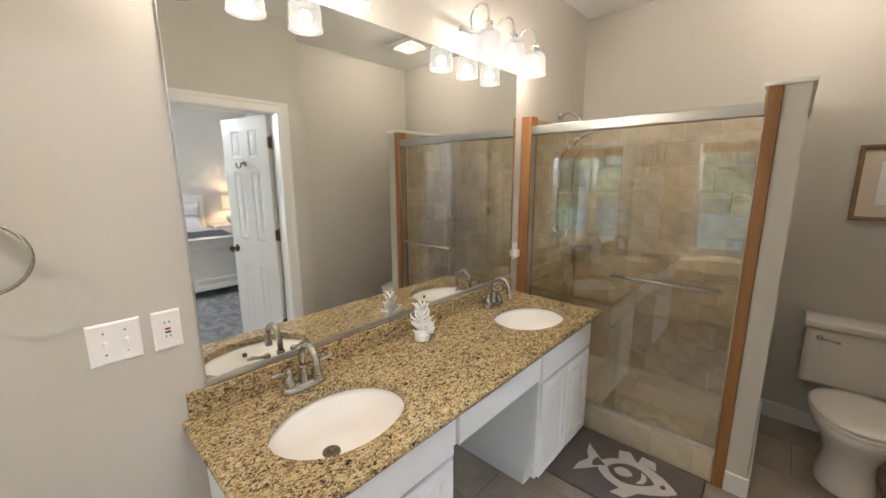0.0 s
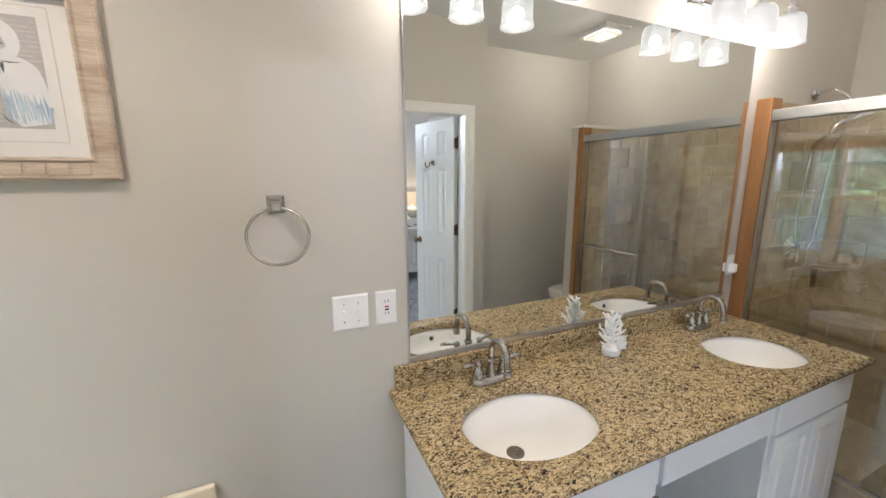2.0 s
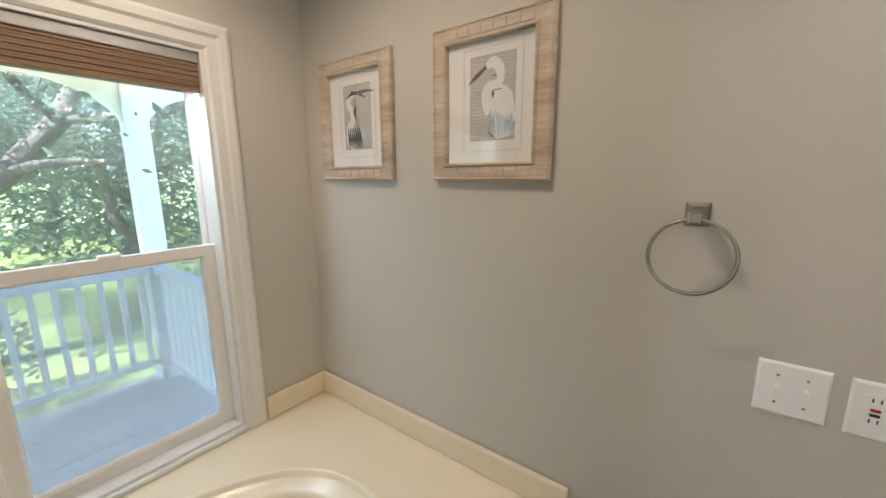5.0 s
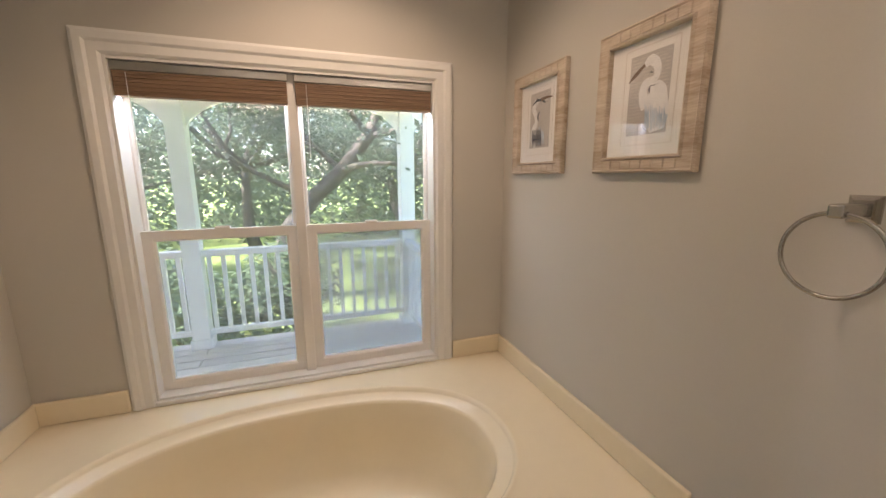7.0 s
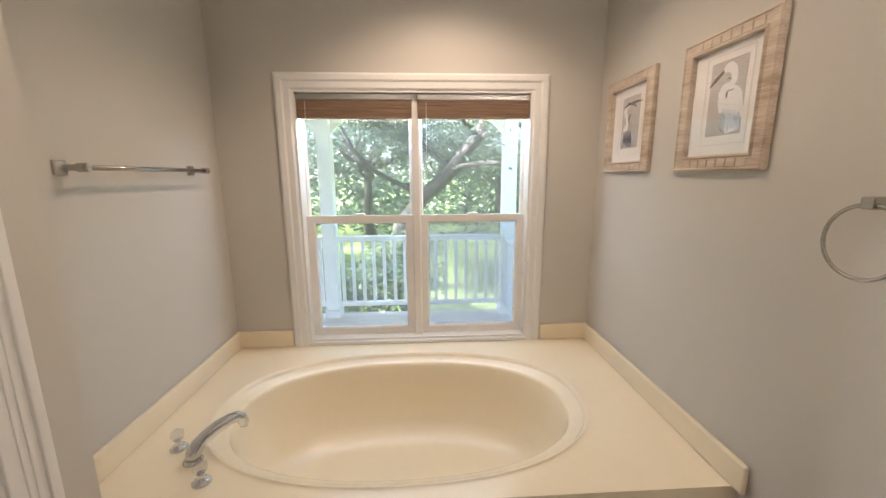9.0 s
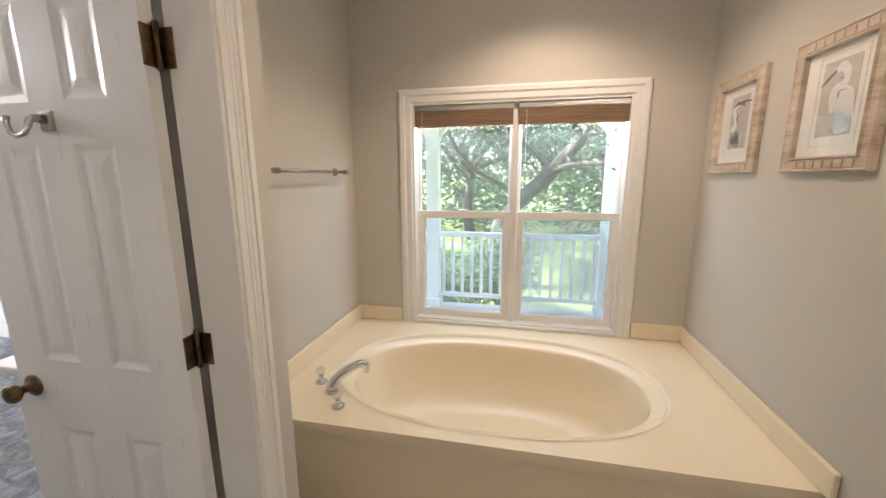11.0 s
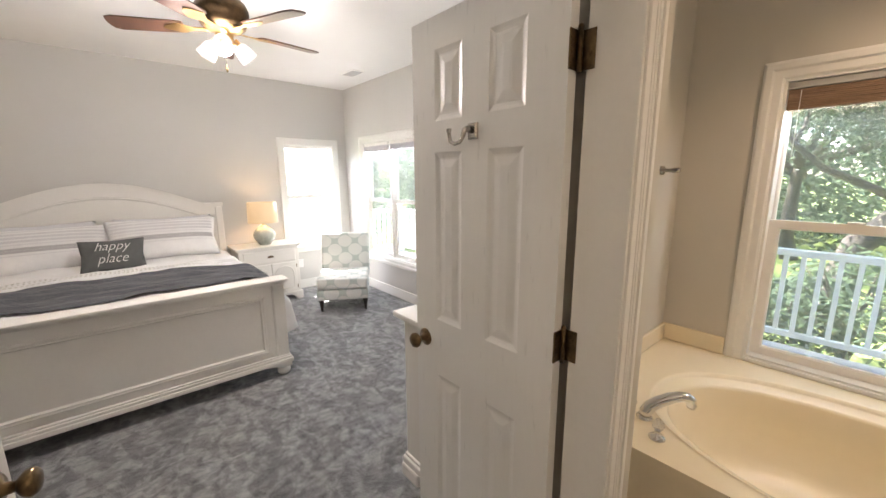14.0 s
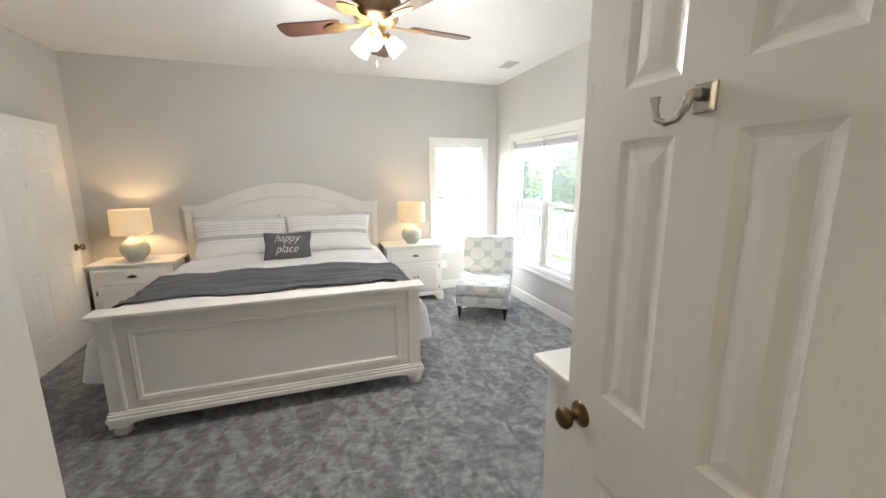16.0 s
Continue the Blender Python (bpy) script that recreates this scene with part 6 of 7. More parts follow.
for z in (0.290, 0.390):
    bm = bmesh.new()
    tube(bm, [(-0.283, 0.2, z), (-0.283, -0.373, z), (0.283, -0.373, z), (0.283, 0.2, z)], 0.004, 6, mc)
    part("piping", bm, M_FABRIC, ch)
for x, y in ((-0.25, -0.29), (0.25, -0.29), (-0.25, 0.26), (0.25, 0.26)):
    bm = bmesh.new()
    lathe(bm, [(0, 0), (0.013, 0.0), (0.016, 0.035), (0.024, 0.10), (0.03, 0.125), (0.026, 0.146)], mc @ Matrix.Translation((x, y, 0)), 16)
    part("leg", bm, M_DARKWOOD, ch, "black turned wooden leg")

# dresser behind the open door
dr = thing("dresser", "antique white dresser behind the open bathroom door", "dresser", (1.27, 0.3, 0))
bm = bmesh.new()
bx(bm, (1.012, -0.43, 0.10), (1.515, 1.02, 0.865), 0.004)
part("body", bm, M_BEDPAINT, dr)
bm = bmesh.new()
bx(bm, (1.012, -0.47, 0.878), (1.555, 1.06, 0.905), 0.006)
bx(bm, (1.012, -0.45, 0.864), (1.535, 1.04, 0.879), 0.005)
part("top", bm, M_BEDPAINT, dr)
bm = bmesh.new()
bx(bm, (1.012, -0.45, 0.075), (1.535, 1.04, 0.115), 0.008)
bx(bm, (1.012, -0.44, 0.115), (1.525, 1.03, 0.135), 0.006)
part("plinth", bm, M_BEDPAINT, dr)
for y0, y1 in ((-0.44, -0.30), (0.90, 1.045)):
    bm = bmesh.new()
    bx(bm, (1.40, y0, 0.0), (1.54, y1, 0.076), 0.012)
    part("foot", bm, M_BEDPAINT, dr)
for i in range(3):
    for y0, y1 in ((-0.41, 0.285), (0.305, 1.0)):
        bm = bmesh.new()
        rect_loft(bm, y0, y1, 0.15 + i * 0.237, 0.15 + i * 0.237 + 0.222, [(0, 0.0), (0, 0.01), (0.006, 0.015)], wall_plane("W", (1.515, 0, 0)))
        part("drawer", bm, M_BEDPAINT, dr)

panel_door("door_3", (4.00, 3.935, 0), 0.0, 0.855, 2.02, -1, "white six-panel closet door folded against the wall", (), hook=False, knob_z=0.92)

# ceiling fan
M_BLADE = material("walnut_fan_blade", (0.035, 0.017, 0.011), (0.095, 0.042, 0.024), rough=0.35, scale=4, fine=60, bump=0.1, stretch=(0.4, 4, 4))
M_MOTOR = material("antique_bronze_motor", (0.05, 0.032, 0.018), (0.14, 0.09, 0.045), rough=0.35, metal=0.8, scale=14, fine=60, bump=0.15)
M_BRASS = material("aged_brass", (0.30, 0.19, 0.07), (0.42, 0.28, 0.12), rough=0.35, metal=1.0, scale=14, fine=60, bump=0.1)
fan = thing("ceiling_fan", "five-blade walnut ceiling fan with three lit glass shades", "ceiling fan", (*FAN, H))
at = Matrix.Translation((*FAN, 0))
bm = bmesh.new()
lathe(bm, [(0.055, H - 0.001), (0.06, 2.71), (0.045, 2.66), (0.018, 2.64), (0.016, 2.58)], at, 28)
part("canopy", bm, M_MOTOR, fan)
bm = bmesh.new()
lathe(bm, [(0.016, 2.58), (0.07, 2.55), (0.125, 2.525), (0.14, 2.49), (0.14, 2.445), (0.12, 2.43), (0.125, 2.415), (0.115, 2.395), (0.07, 2.38)], at, 36)
part("motor", bm, M_MOTOR, fan)
bm = bmesh.new()
lathe(bm, [(0.1, 2.39), (0.085, 2.375), (0.05, 2.365), (0.045, 2.34), (0.06, 2.315), (0.055, 2.29), (0.02, 2.275), (0, 2.27)], at, 30)
part("light_kit", bm, M_BRASS, fan)
for k in range(5):
    mk = at @ Matrix.Rotation(radians(-83 + 72 * k), 4, "Z") @ Matrix.Translation((0, 0, 2.385)) @ Matrix.Rotation(radians(11), 4, "X")
    bm = bmesh.new()
    prism(bm, [(0.20, -0.048), (0.23, -0.056), (0.54, -0.064), (0.575, -0.05), (0.585, 0.0), (0.575, 0.05), (0.54, 0.064), (0.23, 0.056), (0.20, 0.048)], -0.004, 0.004, mk)
    blade = part("blade", bm, M_BLADE, fan)
    bm = bmesh.new()
    prism(bm, [(0.09, -0.018), (0.16, -0.014), (0.22, -0.045), (0.29, -0.02), (0.31, 0.0), (0.29, 0.02), (0.22, 0.045), (0.16, 0.014), (0.09, 0.018)], -0.010, -0.005, mk)
    part("blade_iron", bm, M_BRASS, blade)
M_FANSHADE = glow("lit_fan_glass", (1.0, 0.92, 0.80), 0.14, (0.03, 0.03, 0.03))
for a in (40, 160, 280):
    d = Vector((math.cos(radians(a)), math.sin(radians(a)), 0))
    p = Vector((*FAN, 2.335)) + d * 0.05
    ms = Matrix.Translation(p) @ (d + Vector((0, 0, -1.0))).to_track_quat("Z", "Y").to_matrix().to_4x4()
    bm = bmesh.new()
    lathe(bm, [(0.02, 0.0), (0.022, 0.03), (0.028, 0.035)], ms, 16)
    arm = part("shade_holder", bm, M_BRASS, fan)
    bm = bmesh.new()
    lathe(bm, [(0.022, 0.028), (0.037, 0.04), (0.046, 0.065), (0.049, 0.085), (0.055, 0.122), (0.052, 0.122), (0.045, 0.085), (0.026, 0.04)], ms, 24)
    part("shade", bm, M_FANSHADE, arm, "lit frosted glass shade").visible_shadow = False
bm = bmesh.new()
tube(bm, [(FAN[0] + 0.02, FAN[1], 2.28), (FAN[0] + 0.02, FAN[1], 2.20)], 0.0015, 6)
lathe(bm, [(0, 2.155), (0.006, 2.16), (0.007, 2.18), (0.003, 2.20)], Matrix.Translation((FAN[0] + 0.02, FAN[1], 0)), 10)
part("pull_chain", bm, M_MOTOR, fan)

# ceiling vent
M_VENT = material("grey_vent_enamel", (0.36, 0.36, 0.36), (0.44, 0.44, 0.44), rough=0.5)
cv = thing("ceiling_vent", "white ceiling air vent with grey slats", "vent", (4.37, -0.30, H))
bm = bmesh.new()
rect_loft(bm, 4.22, 4.52, 0.215, 0.385, [(0, 0.0), (0, 0.006), (0.006, 0.009), (0.022, 0.009), (0.024, 0.002)], wall_plane("DOWN", (0, 0, H)), fill=False)
part("frame", bm, M_TRIM, cv)
for i in range(8):
    bm = bmesh.new()
    bx(bm, (-0.128, -0.007, -0.0008), (0.128, 0.007, 0.0008), 0, Matrix.Translation((4.37, -0.238 - i * 0.0175, H - 0.006)) @ Matrix.Rotation(radians(35), 4, "X"))
    part("slat", bm, M_VENT, cv)
# black sheet in place of the duct's dark inside; the ceiling is uncut
bm = bmesh.new()
bx(bm, (4.242, -0.365, H - 0.002), (4.498, -0.235, H - 0.0005))
part("backing", bm, M_BLACK, cv)

# bedroom blinds
M_SHADECLOTH = material("pale_lilac_pleated_shade", (0.56, 0.54, 0.58), (0.64, 0.62, 0.66), rough=0.85, scale=20, fine=200, bump=0.3)
for u0, u1 in ((-4.776, -4.182), (-4.148, -3.554)):
    b = thing("pleated_blind", "pale pleated blind drawn up at the window head", "blind", (-(u0 + u1) / 2, -0.65, 1.87), group="bedroom window blinds")
    m = wall_plane("S", (0, -0.63, 0))
    bm = bmesh.new()
    bx(bm, (u0, 1.935, -0.055), (u1, 1.97, -0.012), 0.003, m)
    part("headrail", bm, M_VINYL, b)
    for i in range(6):
        bm = bmesh.new()
        z = 1.868 + i * 0.0112
        bx(bm, (u0 + 0.004, z, -0.052), (u1 - 0.004, z + 0.009, -0.012), 0.003, m, 1)
        part("pleat", bm, M_SHADECLOTH, b)
vb = thing("rolled_blind", "white blind drawn up into its headrail", "blind", (5.30, -0.08, 1.88))
m = wall_plane("E", (5.283, 0, 0))
bm = bmesh.new()
bx(bm, (-0.236, 1.915, -0.05), (0.397, 1.948, -0.012), 0.003, m)
part("headrail", bm, M_VINYL, vb)
bs = thing("wall_socket", "white wall socket low on the bedroom wall", "socket", (5.283, 0.14, 0.36))
bm = bmesh.new()
rect_loft(bm, -0.175, -0.105, 0.30, 0.415, [(0, 0.0), (0, 0.003), (0.005, 0.0065)], wall_plane("E", (5.283, 0, 0)))
part("cover_plate", bm, M_PLASTIC, bs)

# baseboards
def baseboard(segments, label, h=0.125):
    bm = bmesh.new()
    for lo, hi in segments:
        bx(bm, (*lo, 0.001), (*hi, h), 0.004)
    return tagged(part("baseboard", bm, M_TRIM), label, "baseboard", "", "structure")


baseboard([((5.269, -0.615), (5.282, 4.029)), ((1.001, -0.629), (5.282, -0.616)), ((1.021, 4.016), (5.268, 4.029)), ((1.021, 2.61), (1.034, 4.015))], "white bedroom baseboard")
baseboard([((0.106, 4.116), (0.899, 4.129)), ((0.886, 2.612), (0.899, 4.115)), ((0.020, 3.191), (0.118, 3.204)), ((0.106, 3.205), (0.119, 4.115)), ((0.447, 2.497), (0.459, 2.622)), ((0.447, 0.938), (0.459, 1.027)), ((0.46, 2.611), (0.885, 2.623)), ((-1.219, 0.71), (-1.207, 1.30))], "white bathroom baseboard", 0.11)

# ---- outside ----
M_PORCHWHITE = material("white_porch_paint", (0.76, 0.77, 0.78), (0.82, 0.83, 0.84), rough=0.5, scale=4, fine=60, bump=0.1)
M_PORCHFLOOR = material("grey_porch_boards", (0.40, 0.375, 0.35), (0.54, 0.51, 0.48), rough=0.7, scale=5, fine=60, bump=0.2, stretch=(0.2, 3, 1), random_shift=0.12)
M_GRASS = material("lawn_grass", (0.15, 0.21, 0.06), (0.25, 0.33, 0.11), rough=0.9, scale=0.8, fine=30, bump=0.6, depth=0.05, spec=0.1)
M_BARK = material("oak_bark", (0.045, 0.040, 0.034), (0.11, 0.098, 0.082), rough=0.95, scale=6, fine=40, bump=0.9, depth=0.03)
M_LEAF = material("oak_leaves", (0.048, 0.076, 0.056), (0.112, 0.150, 0.120), rough=0.55, scale=1.2, fine=12, bump=0.0, spec=0.3)
ln, ll = M_LEAF.node_tree.nodes, M_LEAF.node_tree.links
lp = ln["Principled BSDF"]
lt = ln.new("ShaderNodeBsdfTranslucent")
lt.inputs[0].default_value = (0.15, 0.22, 0.14, 1)
lm = ln.new("ShaderNodeMixShader")
lm.inputs[0].default_value = 0.4
ll.new(lp.outputs[0], lm.inputs[1])
ll.new(lt.outputs[0], lm.inputs[2])
ll.new(lm.outputs[0], ln["Material Output"].inputs[0])

GZ = -1.1
bm = bmesh.new()
g = 600.0
vs = [bm.verts.new(p) for p in ((-g, -g, GZ), (g, -g, GZ), (g, g, GZ), (-g, g, GZ))]
bm.faces.new(vs)
tagged(part("ground", bm, M_GRASS), "sunlit green lawn round the house", "lawn", "", "structure")

RY = -2.70
RX = 7.05
solid("porch_frame", M_PORCHWHITE, [((-1.34, -2.80, -0.26), (7.15, -0.76, -0.135)), ((5.41, -0.76, -0.26), (7.15, 4.3, -0.135))], "white painted porch joists under the boards", "porch")
solid("porch_ceiling", M_PORCHWHITE, [((-1.34, -2.85, 2.50), (5.41, -0.76, 2.56))], "white painted porch ceiling", "ceiling")
solid("porch_beam", M_PORCHWHITE, [((-1.30, -2.78, 2.24), (5.41, -2.64, 2.50)), ((-1.30, -2.64, 2.24), (-1.16, -0.76, 2.50))], "white painted porch beam over the posts", "beam")


def post(x, y, top):
    p = thing("porch_post", "white square porch post", "post", (x, y, -0.1), group="porch posts")
    bm = bmesh.new()
    bx(bm, (x - 0.075, y - 0.075, -0.1), (x + 0.075, y + 0.075, top), 0.006)
    part("shaft", bm, M_PORCHWHITE, p)
    bm = bmesh.new()
    bx(bm, (x - 0.092, y - 0.092, -0.1), (x + 0.092, y + 0.092, 0.0), 0.006)
    part("base_block", bm, M_PORCHWHITE, p)
    if top > 2:
        for s in (-1, 1):
            bm = bmesh.new()
            out = [(0.0, 0.0), (0.62, 0.0)] + [(0.62 - 0.62 * math.sin(radians(a)), -0.34 + 0.34 * math.cos(radians(a))) for a in range(10, 91, 10)]
            prism(bm, out, -0.03, 0.03, Matrix.Translation((x + s * 0.065, y, 2.239)) @ Matrix(((s, 0, 0, 0), (0, 0, 1, 0), (0, 1, 0, 0), (0, 0, 0, 1))))
            part("arched_bracket", bm, M_PORCHWHITE, p)
    return p


for x in (-1.22, 0.84, 2.9, 4.95):
    post(x, RY, 2.239)
for y in (RY, -0.4, 1.9, 4.2):
    post(RX, y, 1.0)


def railing(x0, y0, x1, y1):
    r = thing("porch_railing", "white porch railing with square balusters", "railing", ((x0 + x1) / 2, (y0 + y1) / 2, -0.1), group="porch railings")
    along = x1 - x0 if abs(x1 - x0) > abs(y1 - y0) else y1 - y0
    hx, hy = (0, 1) if abs(x1 - x0) > abs(y1 - y0) else (1, 0)
    for lo, hi, t, nm in ((0.80, 0.86, 0.045, "top_rail"), (0.02, 0.075, 0.025, "bottom_rail")):
        bm = bmesh.new()
        bx(bm, (x0 - hx * t, y0 - hy * t, lo), (x1 + hx * t, y1 + hy * t, hi), 0.006)
        part(nm, bm, M_PORCHWHITE, r)
    n = int(abs(along) / 0.118)
    me = None
    for i in range(n):
        f = (i + 0.5) / n
        x, y = x0 + (x1 - x0) * f, y0 + (y1 - y0) * f
        if me is None:
            bm = bmesh.new()
            bx(bm, (x - 0.018, y - 0.018, 0.076), (x + 0.018, y + 0.018, 0.799))
            first = part("baluster", bm, M_PORCHWHITE, r)
            me = first.data
            fx, fy = x, y
        else:
            ob = new("baluster", me)
            ob.parent = r
            ob.location = (x - fx, y - fy, 0)
    return r


for a, b in ((-1.155, 0.775), (0.905, 2.835), (2.965, 4.885), (5.015, 6.985)):
    railing(a, RY, b, RY)
railing(-1.22, RY + 0.065, -1.22, -0.765)
for a, b in ((RY + 0.065, -0.465), (-0.335, 1.835), (1.965, 4.135)):
    railing(RX, a, RX, b)

# trees
def tree(x, y, height, spread, seed, lean=(0, 0), leaves=5200, trunk=None):
    r = random.Random(seed)
    t = thing("oak_tree", "spreading live oak with dark trunk and dense leaves", "tree", (x, y, GZ), group="oaks beyond the porch")
    bm = bmesh.new()
    tips = []

    def limb(p, d, length, rad, depth):
        pts, rs = [p], [rad]
        for i in range(5):
            d = (d + Vector((r.uniform(-0.28, 0.28), r.uniform(-0.28, 0.28), r.uniform(-0.1, 0.22)))).normalized()
            pts.append(pts[-1] + d * length / 5)
            rs.append(rad * (1 - 0.13 * (i + 1)))
        tube(bm, pts, rs, 8 if depth else 5)
        if depth:
            for k in range(3 if depth > 1 else 4):
                q = pts[r.randint(2, 5)]
                e = (d * 0.6 + Vector((r.uniform(-1, 1), r.uniform(-1, 1), r.uniform(-0.15, 0.7)))).normalized()
                limb(q, e, length * r.uniform(0.5, 0.75), rad * 0.5, depth - 1)
        if depth < 2:
            tips.extend(pts[2:])

    if trunk:
        # a bent trunk, its crown spread along the upper half
        path = [Vector(p) + Vector((x, y, GZ)) for p in trunk]
        tube(bm, path, [0.24 - 0.02 * i for i in range(len(path))], 10)
        starts = path[len(path) // 2:]
    else:
        limb(Vector((x, y, GZ - 0.05)), Vector((lean[0], lean[1], 1)).normalized(), height * 0.40, 0.26, 0)
        starts = [Vector((x + lean[0] * height * 0.4, y + lean[1] * height * 0.4, GZ + height * 0.27))]
    for k in range(8 if trunk else 6):
        a = 2 * math.pi * (k + r.random() * 0.6) / 6
        limb(starts[k % len(starts)] + Vector((0, 0, r.uniform(-0.9, 0.5) if not trunk else 0)), Vector((math.cos(a), math.sin(a), r.uniform(-0.05, 0.8))).normalized(), spread * r.uniform(0.55, 0.8), 0.14 if not trunk else 0.07, 2)
    part("trunk", bm, M_BARK, t)
    verts, faces = [], []
    for k in range(leaves * 2):
        c = r.choice(tips) + Vector((r.gauss(0, 0.45), r.gauss(0, 0.45), r.gauss(-0.12, 0.45)))
        a = Vector((r.uniform(-1, 1), r.uniform(-1, 1), r.uniform(-0.5, 0.5))).normalized()
        b = a.orthogonal().normalized()
        b.rotate(Matrix.Rotation(r.uniform(0, 6.3), 3, a))
        s = r.uniform(0.022, 0.058)
        i = len(verts)
        verts += [c - a * s, c + b * s * 0.45, c + a * s, c - b * s * 0.45]
        faces.append((i, i + 1, i + 2, i + 3))
    o = Vector((x, y, GZ))
    me = bpy.data.meshes.new("crown")
    me.from_pydata([v - o for v in verts], [], faces)
    me.materials.append(M_LEAF)
    cr = new("crown", me)
    cr.parent = t
    return t


for i, (x, y, h, s, lean, lv) in enumerate(((0.45, -7.2, 8.5, 4.2, (0, 0), 48000), (6.8, -11.0, 8.0, 4.4, (0.1, 0), 9000), (-6.5, -9.0, 8.0, 4.4, (0.1, 0.05), 9000), (1.8, -14.0, 10, 5.5, (0, 0), 9000), (-4.0, -15.0, 10, 5.5, (0, 0), 9000), (8.5, -13.5, 10, 5.5, (0, 0), 9000), (-11, -14.0, 10, 5.5, (0, 0), 6000), (11.5, -6.5, 8, 4.2, (0, 0), 9000), (-3.0, -23, 12, 6.5, (0, 0), 6000), (6.0, -24, 12, 6.5, (0, 0), 6000), (-8.5, -3.5, 8.0, 4.2, (0, 0), 9000))):
    tree(x, y, h, s, 20 + i, lean, int(lv * 2.2) if i else lv, ((0, 0, -0.1), (-0.05, 0, 0.8), (-0.2, 0, 1.5), (-0.7, 0, 2.15), (-1.35, 0.05, 2.75), (-1.95, 0.1, 3.5), (-2.4, 0.1, 4.4)) if i == 0 else None)

# shrubs along the porch edge
def shrub(x, y, w, h, seed):
    r = random.Random(seed)
    t = thing("shrub", "dense green shrub below the porch", "shrub", (x, y, GZ), group="shrubs by the porch")
    bm = bmesh.new()
    for k in range(7):
        a = r.uniform(0, 6.28)
        tube(bm, [(x, y, GZ - 0.02), (x + 0.3 * w * math.cos(a), y + 0.3 * w * math.sin(a), GZ + h * 0.5), (x + 0.7 * w * math.cos(a), y + 0.7 * w * math.sin(a), GZ + h * 0.85)], [0.03, 0.02, 0.008], 5)
    part("stems", bm, M_BARK, t)
    verts, faces = [], []
    for k in range(1800):
        a, q = r.uniform(0, 6.28), r.random() ** 0.5
        c = Vector((w * q * math.cos(a), w * q * math.sin(a), h * (0.25 + 0.75 * r.random() * (1 - 0.5 * q * q)) + r.gauss(0, 0.08)))
        d = Vector((r.uniform(-1, 1), r.uniform(-1, 1), r.uniform(-0.6, 0.6))).normalized()
        b = d.orthogonal().normalized()
        s = r.uniform(0.04, 0.085)
        i = len(verts)
        verts += [c - d * s, c + b * s * 0.45, c + d * s, c - b * s * 0.45]
        faces.append((i, i + 1, i + 2, i + 3))
    me = bpy.data.meshes.new("foliage")
    me.from_pydata(verts, [], faces)
    me.materials.append(M_LEAF)
    cr = new("foliage", me)
    cr.parent = t


for i, (x, y, w, h) in enumerate(((0.15, -5.3, 0.8, 1.7), (1.6, -4.7, 0.7, 1.5), (2.3, -5.4, 0.9, 1.7), (0.75, -4.9, 0.6, 1.2), (-3.2, -5.6, 1.0, 2.0), (4.2, -5.2, 0.9, 1.8), (5.8, -5.6, 1.0, 2.1), (-2.6, -2.2, 0.8, 1.9))):
    shrub(x, y, w, h, 70 + i)

# far woods behind the lawn
r = random.Random(99)
verts, faces = [], []
for k in range(64000):
    a = radians(r.uniform(185, 345))
    d = r.uniform(14.5, 27)
    z = GZ + 7.5 * r.random() ** 1.1 * (0.75 + 0.25 * math.sin(a * 17))
    c = Vector((2 + d * math.cos(a), -1 + d * math.sin(a), z))
    q = Vector((r.uniform(-1, 1), r.uniform(-1, 1), r.uniform(-0.6, 0.6))).normalized()
    b = q.orthogonal().normalized()
    s = r.uniform(0.08, 0.22)
    i = len(verts)
    verts += [c - q * s, c + b * s * 0.5, c + q * s, c - b * s * 0.5]
    faces.append((i, i + 1, i + 2, i + 3))
me = bpy.data.meshes.new("far_woods")
me.from_pydata(verts, [], faces)
me.materials.append(M_LEAF)
tagged(new("far_woods", me), "dense green woods beyond the lawn", "woods", "", "stuff")

# ---- tiles and boards ----
M_WALLTILE = material("tan_stone_tile", (0.37, 0.285, 0.165), (0.60, 0.49, 0.315), rough=0.3, scale=11, fine=60, bump=0.3, depth=0.002, random_shift=0.17, rough_var=0.1)
M_SHOWERFLOOR = material("cream_stone_floor_tile", (0.54, 0.47, 0.33), (0.68, 0.60, 0.45), rough=0.35, scale=9, fine=60, bump=0.2, depth=0.002, random_shift=0.12)
M_FLOORTILE = material("grey_brown_floor_tile", (0.23, 0.20, 0.155), (0.37, 0.33, 0.265), rough=0.35, scale=5, fine=60, bump=0.2, depth=0.002, random_shift=0.15)
M_WALLGROUT = material("tan_grout", (0.55, 0.49, 0.39), (0.62, 0.56, 0.46), rough=0.9, scale=10, fine=200)


def tile_mesh(w, h, t, gap):
    bm = bmesh.new()
    rect_loft(bm, gap / 2, w - gap / 2, gap / 2, h - gap / 2, [(0, 0.0), (0, t - 0.0015), (0.0015, t)])
    me = bpy.data.meshes.new("tile")
    bmesh.ops.recalc_face_normals(bm, faces=bm.faces)
    bm.to_mesh(me)
    bm.free()
    return me


MESHES = {}


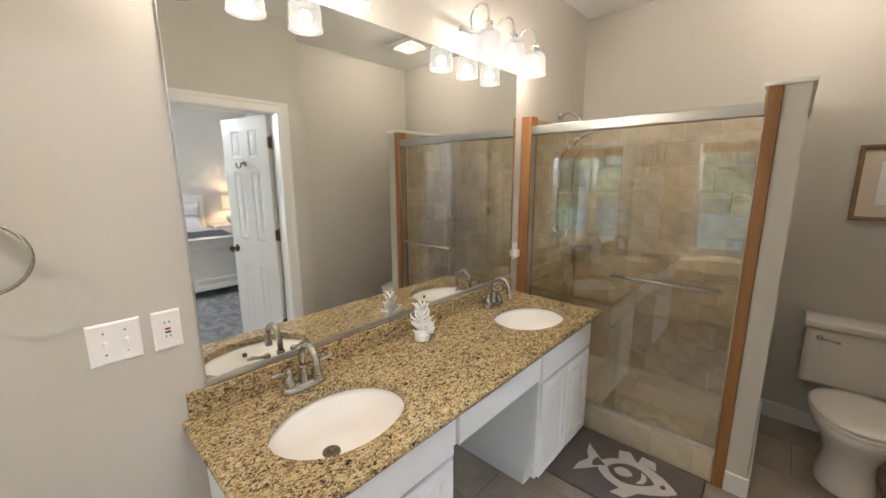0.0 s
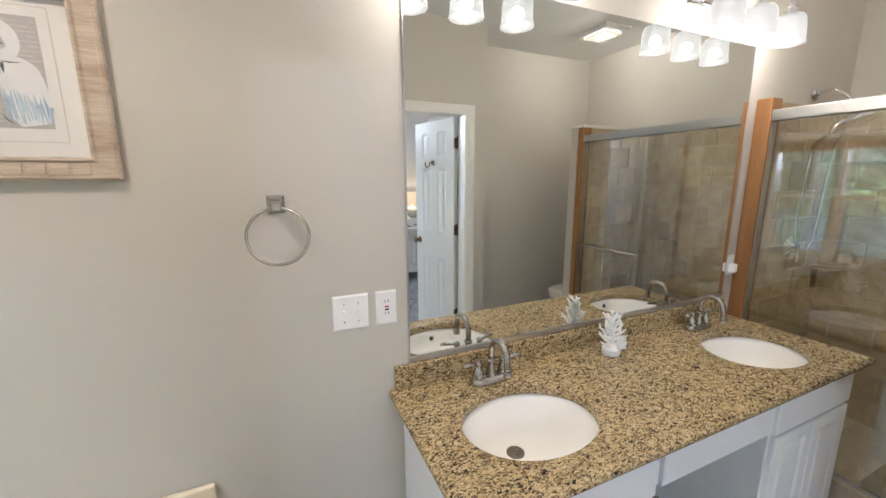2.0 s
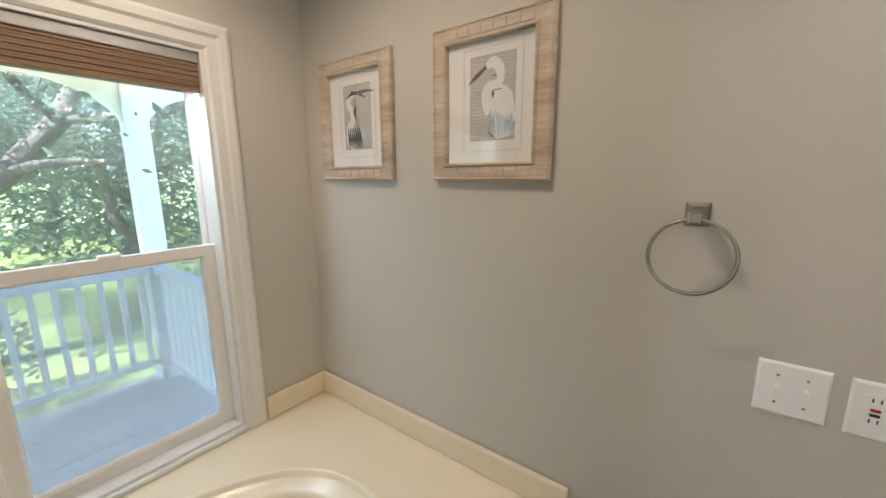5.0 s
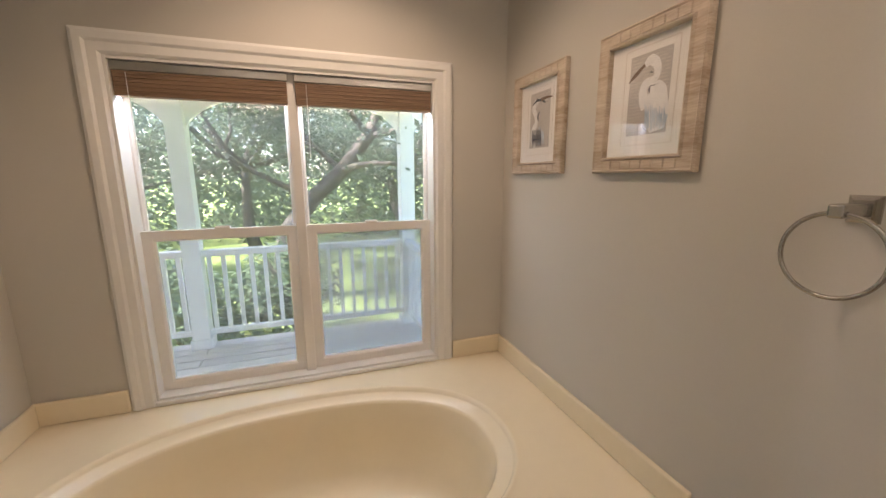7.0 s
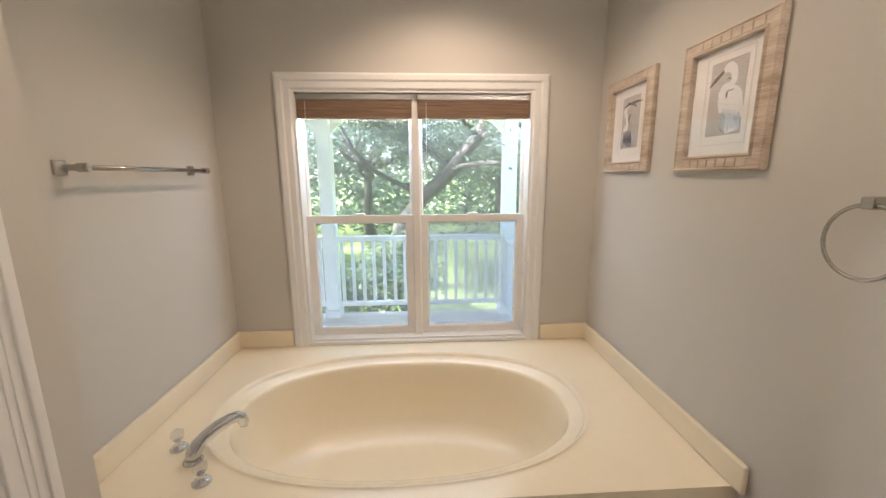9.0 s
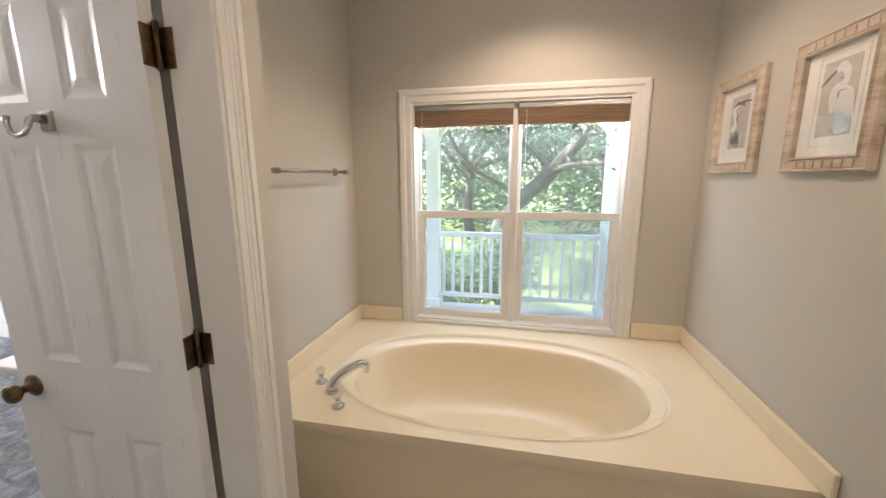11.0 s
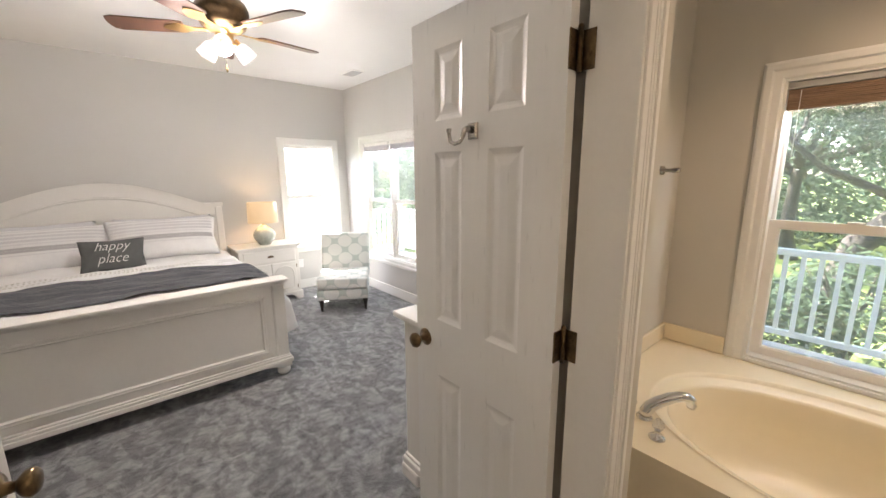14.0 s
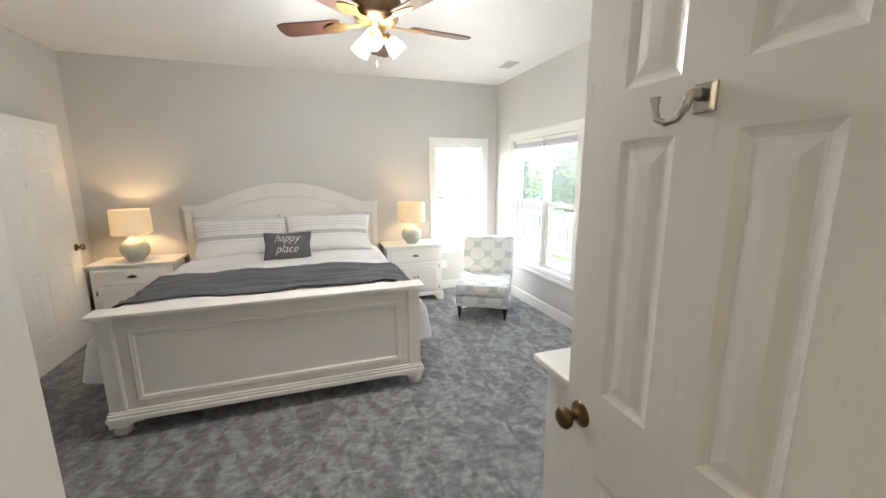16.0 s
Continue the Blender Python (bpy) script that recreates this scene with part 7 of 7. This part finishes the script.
def lay(parent, m, length, height, w, h, t, gap, mat, name="tile", bond=0.5, jitter=0.0008, seed=0):
    """Lay tiles on a plane from its corner, in running bond, cut at the ends."""
    r = random.Random(seed)
    rows_ = int(math.ceil(height / h - 1e-6))
    for j in range(rows_):
        hh = min(h, height - j * h)
        x = -w * bond if j % 2 and bond else 0.0
        while x < length - 0.01:
            a, b = max(x, 0.0), min(x + w, length)
            if b - a > 0.025 and hh > 0.02:
                key = (round(b - a, 3), round(hh, 3), t, mat.name)
                if key not in MESHES:
                    MESHES[key] = tile_mesh(b - a, hh, t, gap)
                    MESHES[key].materials.append(mat)
                ob = new(name, MESHES[key])
                ob.parent = parent
                ob.matrix_basis = m @ Matrix.Translation((a, j * h, r.uniform(-jitter, jitter)))
            x += w


back = solid("shower_wall_north", M_WALLGROUT, [((-1.2195, 4.118, 0.05), (-0.031, 4.1295, 1.93))], "tan stone tiled shower back wall", "tiled wall")
lay(back, wall_plane("N", (-1.212, 4.118, 0.05)), 1.176, 1.88, 0.205, 0.157, 0.006, 0.006, M_WALLTILE, seed=1)
left = solid("shower_wall_west", M_WALLGROUT, [((-1.2195, 3.291, 0.05), (-1.212, 4.1175, 1.93))], "tan stone tiled shower side wall", "tiled wall")
lay(left, wall_plane("W", (-1.212, 3.291, 0.05)), 0.82, 1.88, 0.205, 0.157, 0.006, 0.006, M_WALLTILE, seed=2)
right = solid("shower_wall_east", M_WALLGROUT, [((-0.038, 3.291, 0.05), (-0.0305, 4.1175, 1.922))], "tan stone tiled half wall inside the shower", "tiled wall")
lay(right, wall_plane("E", (-0.038, 4.112, 0.05)), 0.82, 1.87, 0.205, 0.157, 0.006, 0.006, M_WALLTILE, seed=3)
sfl = solid("shower_floor", M_WALLGROUT, [((-1.211, 3.302, 0.0), (-0.039, 4.117, 0.052))], "cream stone tiled shower floor", "tiled floor")
lay(sfl, wall_plane("UP", (-1.205, 3.303, 0.052)), 1.16, 0.81, 0.155, 0.155, 0.006, 0.006, M_SHOWERFLOOR, bond=0.0, seed=4)
curb = solid("shower_curb", M_WALLGROUT, [((-1.147, 3.212, 0.0), (-0.031, 3.30, 0.158))], "tiled shower curb", "curb")
lay(curb, wall_plane("N", (-1.147, 3.212, 0.003)), 1.115, 0.155, 0.205, 0.155, 0.006, 0.005, M_SHOWERFLOOR, bond=0.0, seed=5)
lay(curb, wall_plane("UP", (-1.147, 3.207, 0.158)), 1.115, 0.093, 0.205, 0.093, 0.006, 0.005, M_SHOWERFLOOR, bond=0.0, seed=6)
floor = solid("floor", M_GROUT, [((-1.218, 0.645, -0.0035), (0.871, 0.948, -0.002)), ((-1.218, 0.95, -0.0035), (0.52, 3.21, -0.002)), ((0.52, 2.613, -0.0035), (0.898, 4.128, -0.002)), ((0.108, 3.21, -0.0035), (0.52, 4.128, -0.002))], "grey-brown stone tiled bathroom floor", "tiled floor")
lay(floor, wall_plane("UP", (-1.21, 0.645, -0.004)), 2.075, 0.30, 0.335, 0.335, 0.005, 0.006, M_FLOORTILE, bond=0.5, seed=7)
lay(floor, wall_plane("UP", (-1.21, 0.95, -0.004)), 1.725, 2.245, 0.335, 0.335, 0.005, 0.006, M_FLOORTILE, bond=0.5, seed=8)
lay(floor, wall_plane("UP", (0.108, 3.21, -0.004)), 0.785, 0.91, 0.335, 0.335, 0.005, 0.006, M_FLOORTILE, bond=0.5, seed=9)
deck = solid("porch_floor", M_PORCHWHITE, [((-1.33, -2.79, -0.134), (7.14, -0.765, -0.128))], "grey painted porch boards", "porch floor")
lay(deck, wall_plane("UP", (-1.34, -2.80, -0.128)), 8.49, 2.03, 4.25, 0.14, 0.027, 0.006, M_PORCHFLOOR, name="board", bond=0.5, seed=10)
deck2 = solid("porch_floor_east", M_PORCHWHITE, [((5.42, -0.75, -0.134), (7.14, 4.29, -0.128))], "grey painted side porch boards", "porch floor")
lay(deck2, wall_plane("UP", (5.41, -0.76, -0.128)), 1.74, 5.05, 1.74, 0.14, 0.027, 0.006, M_PORCHFLOOR, name="board", bond=0.0, seed=11)
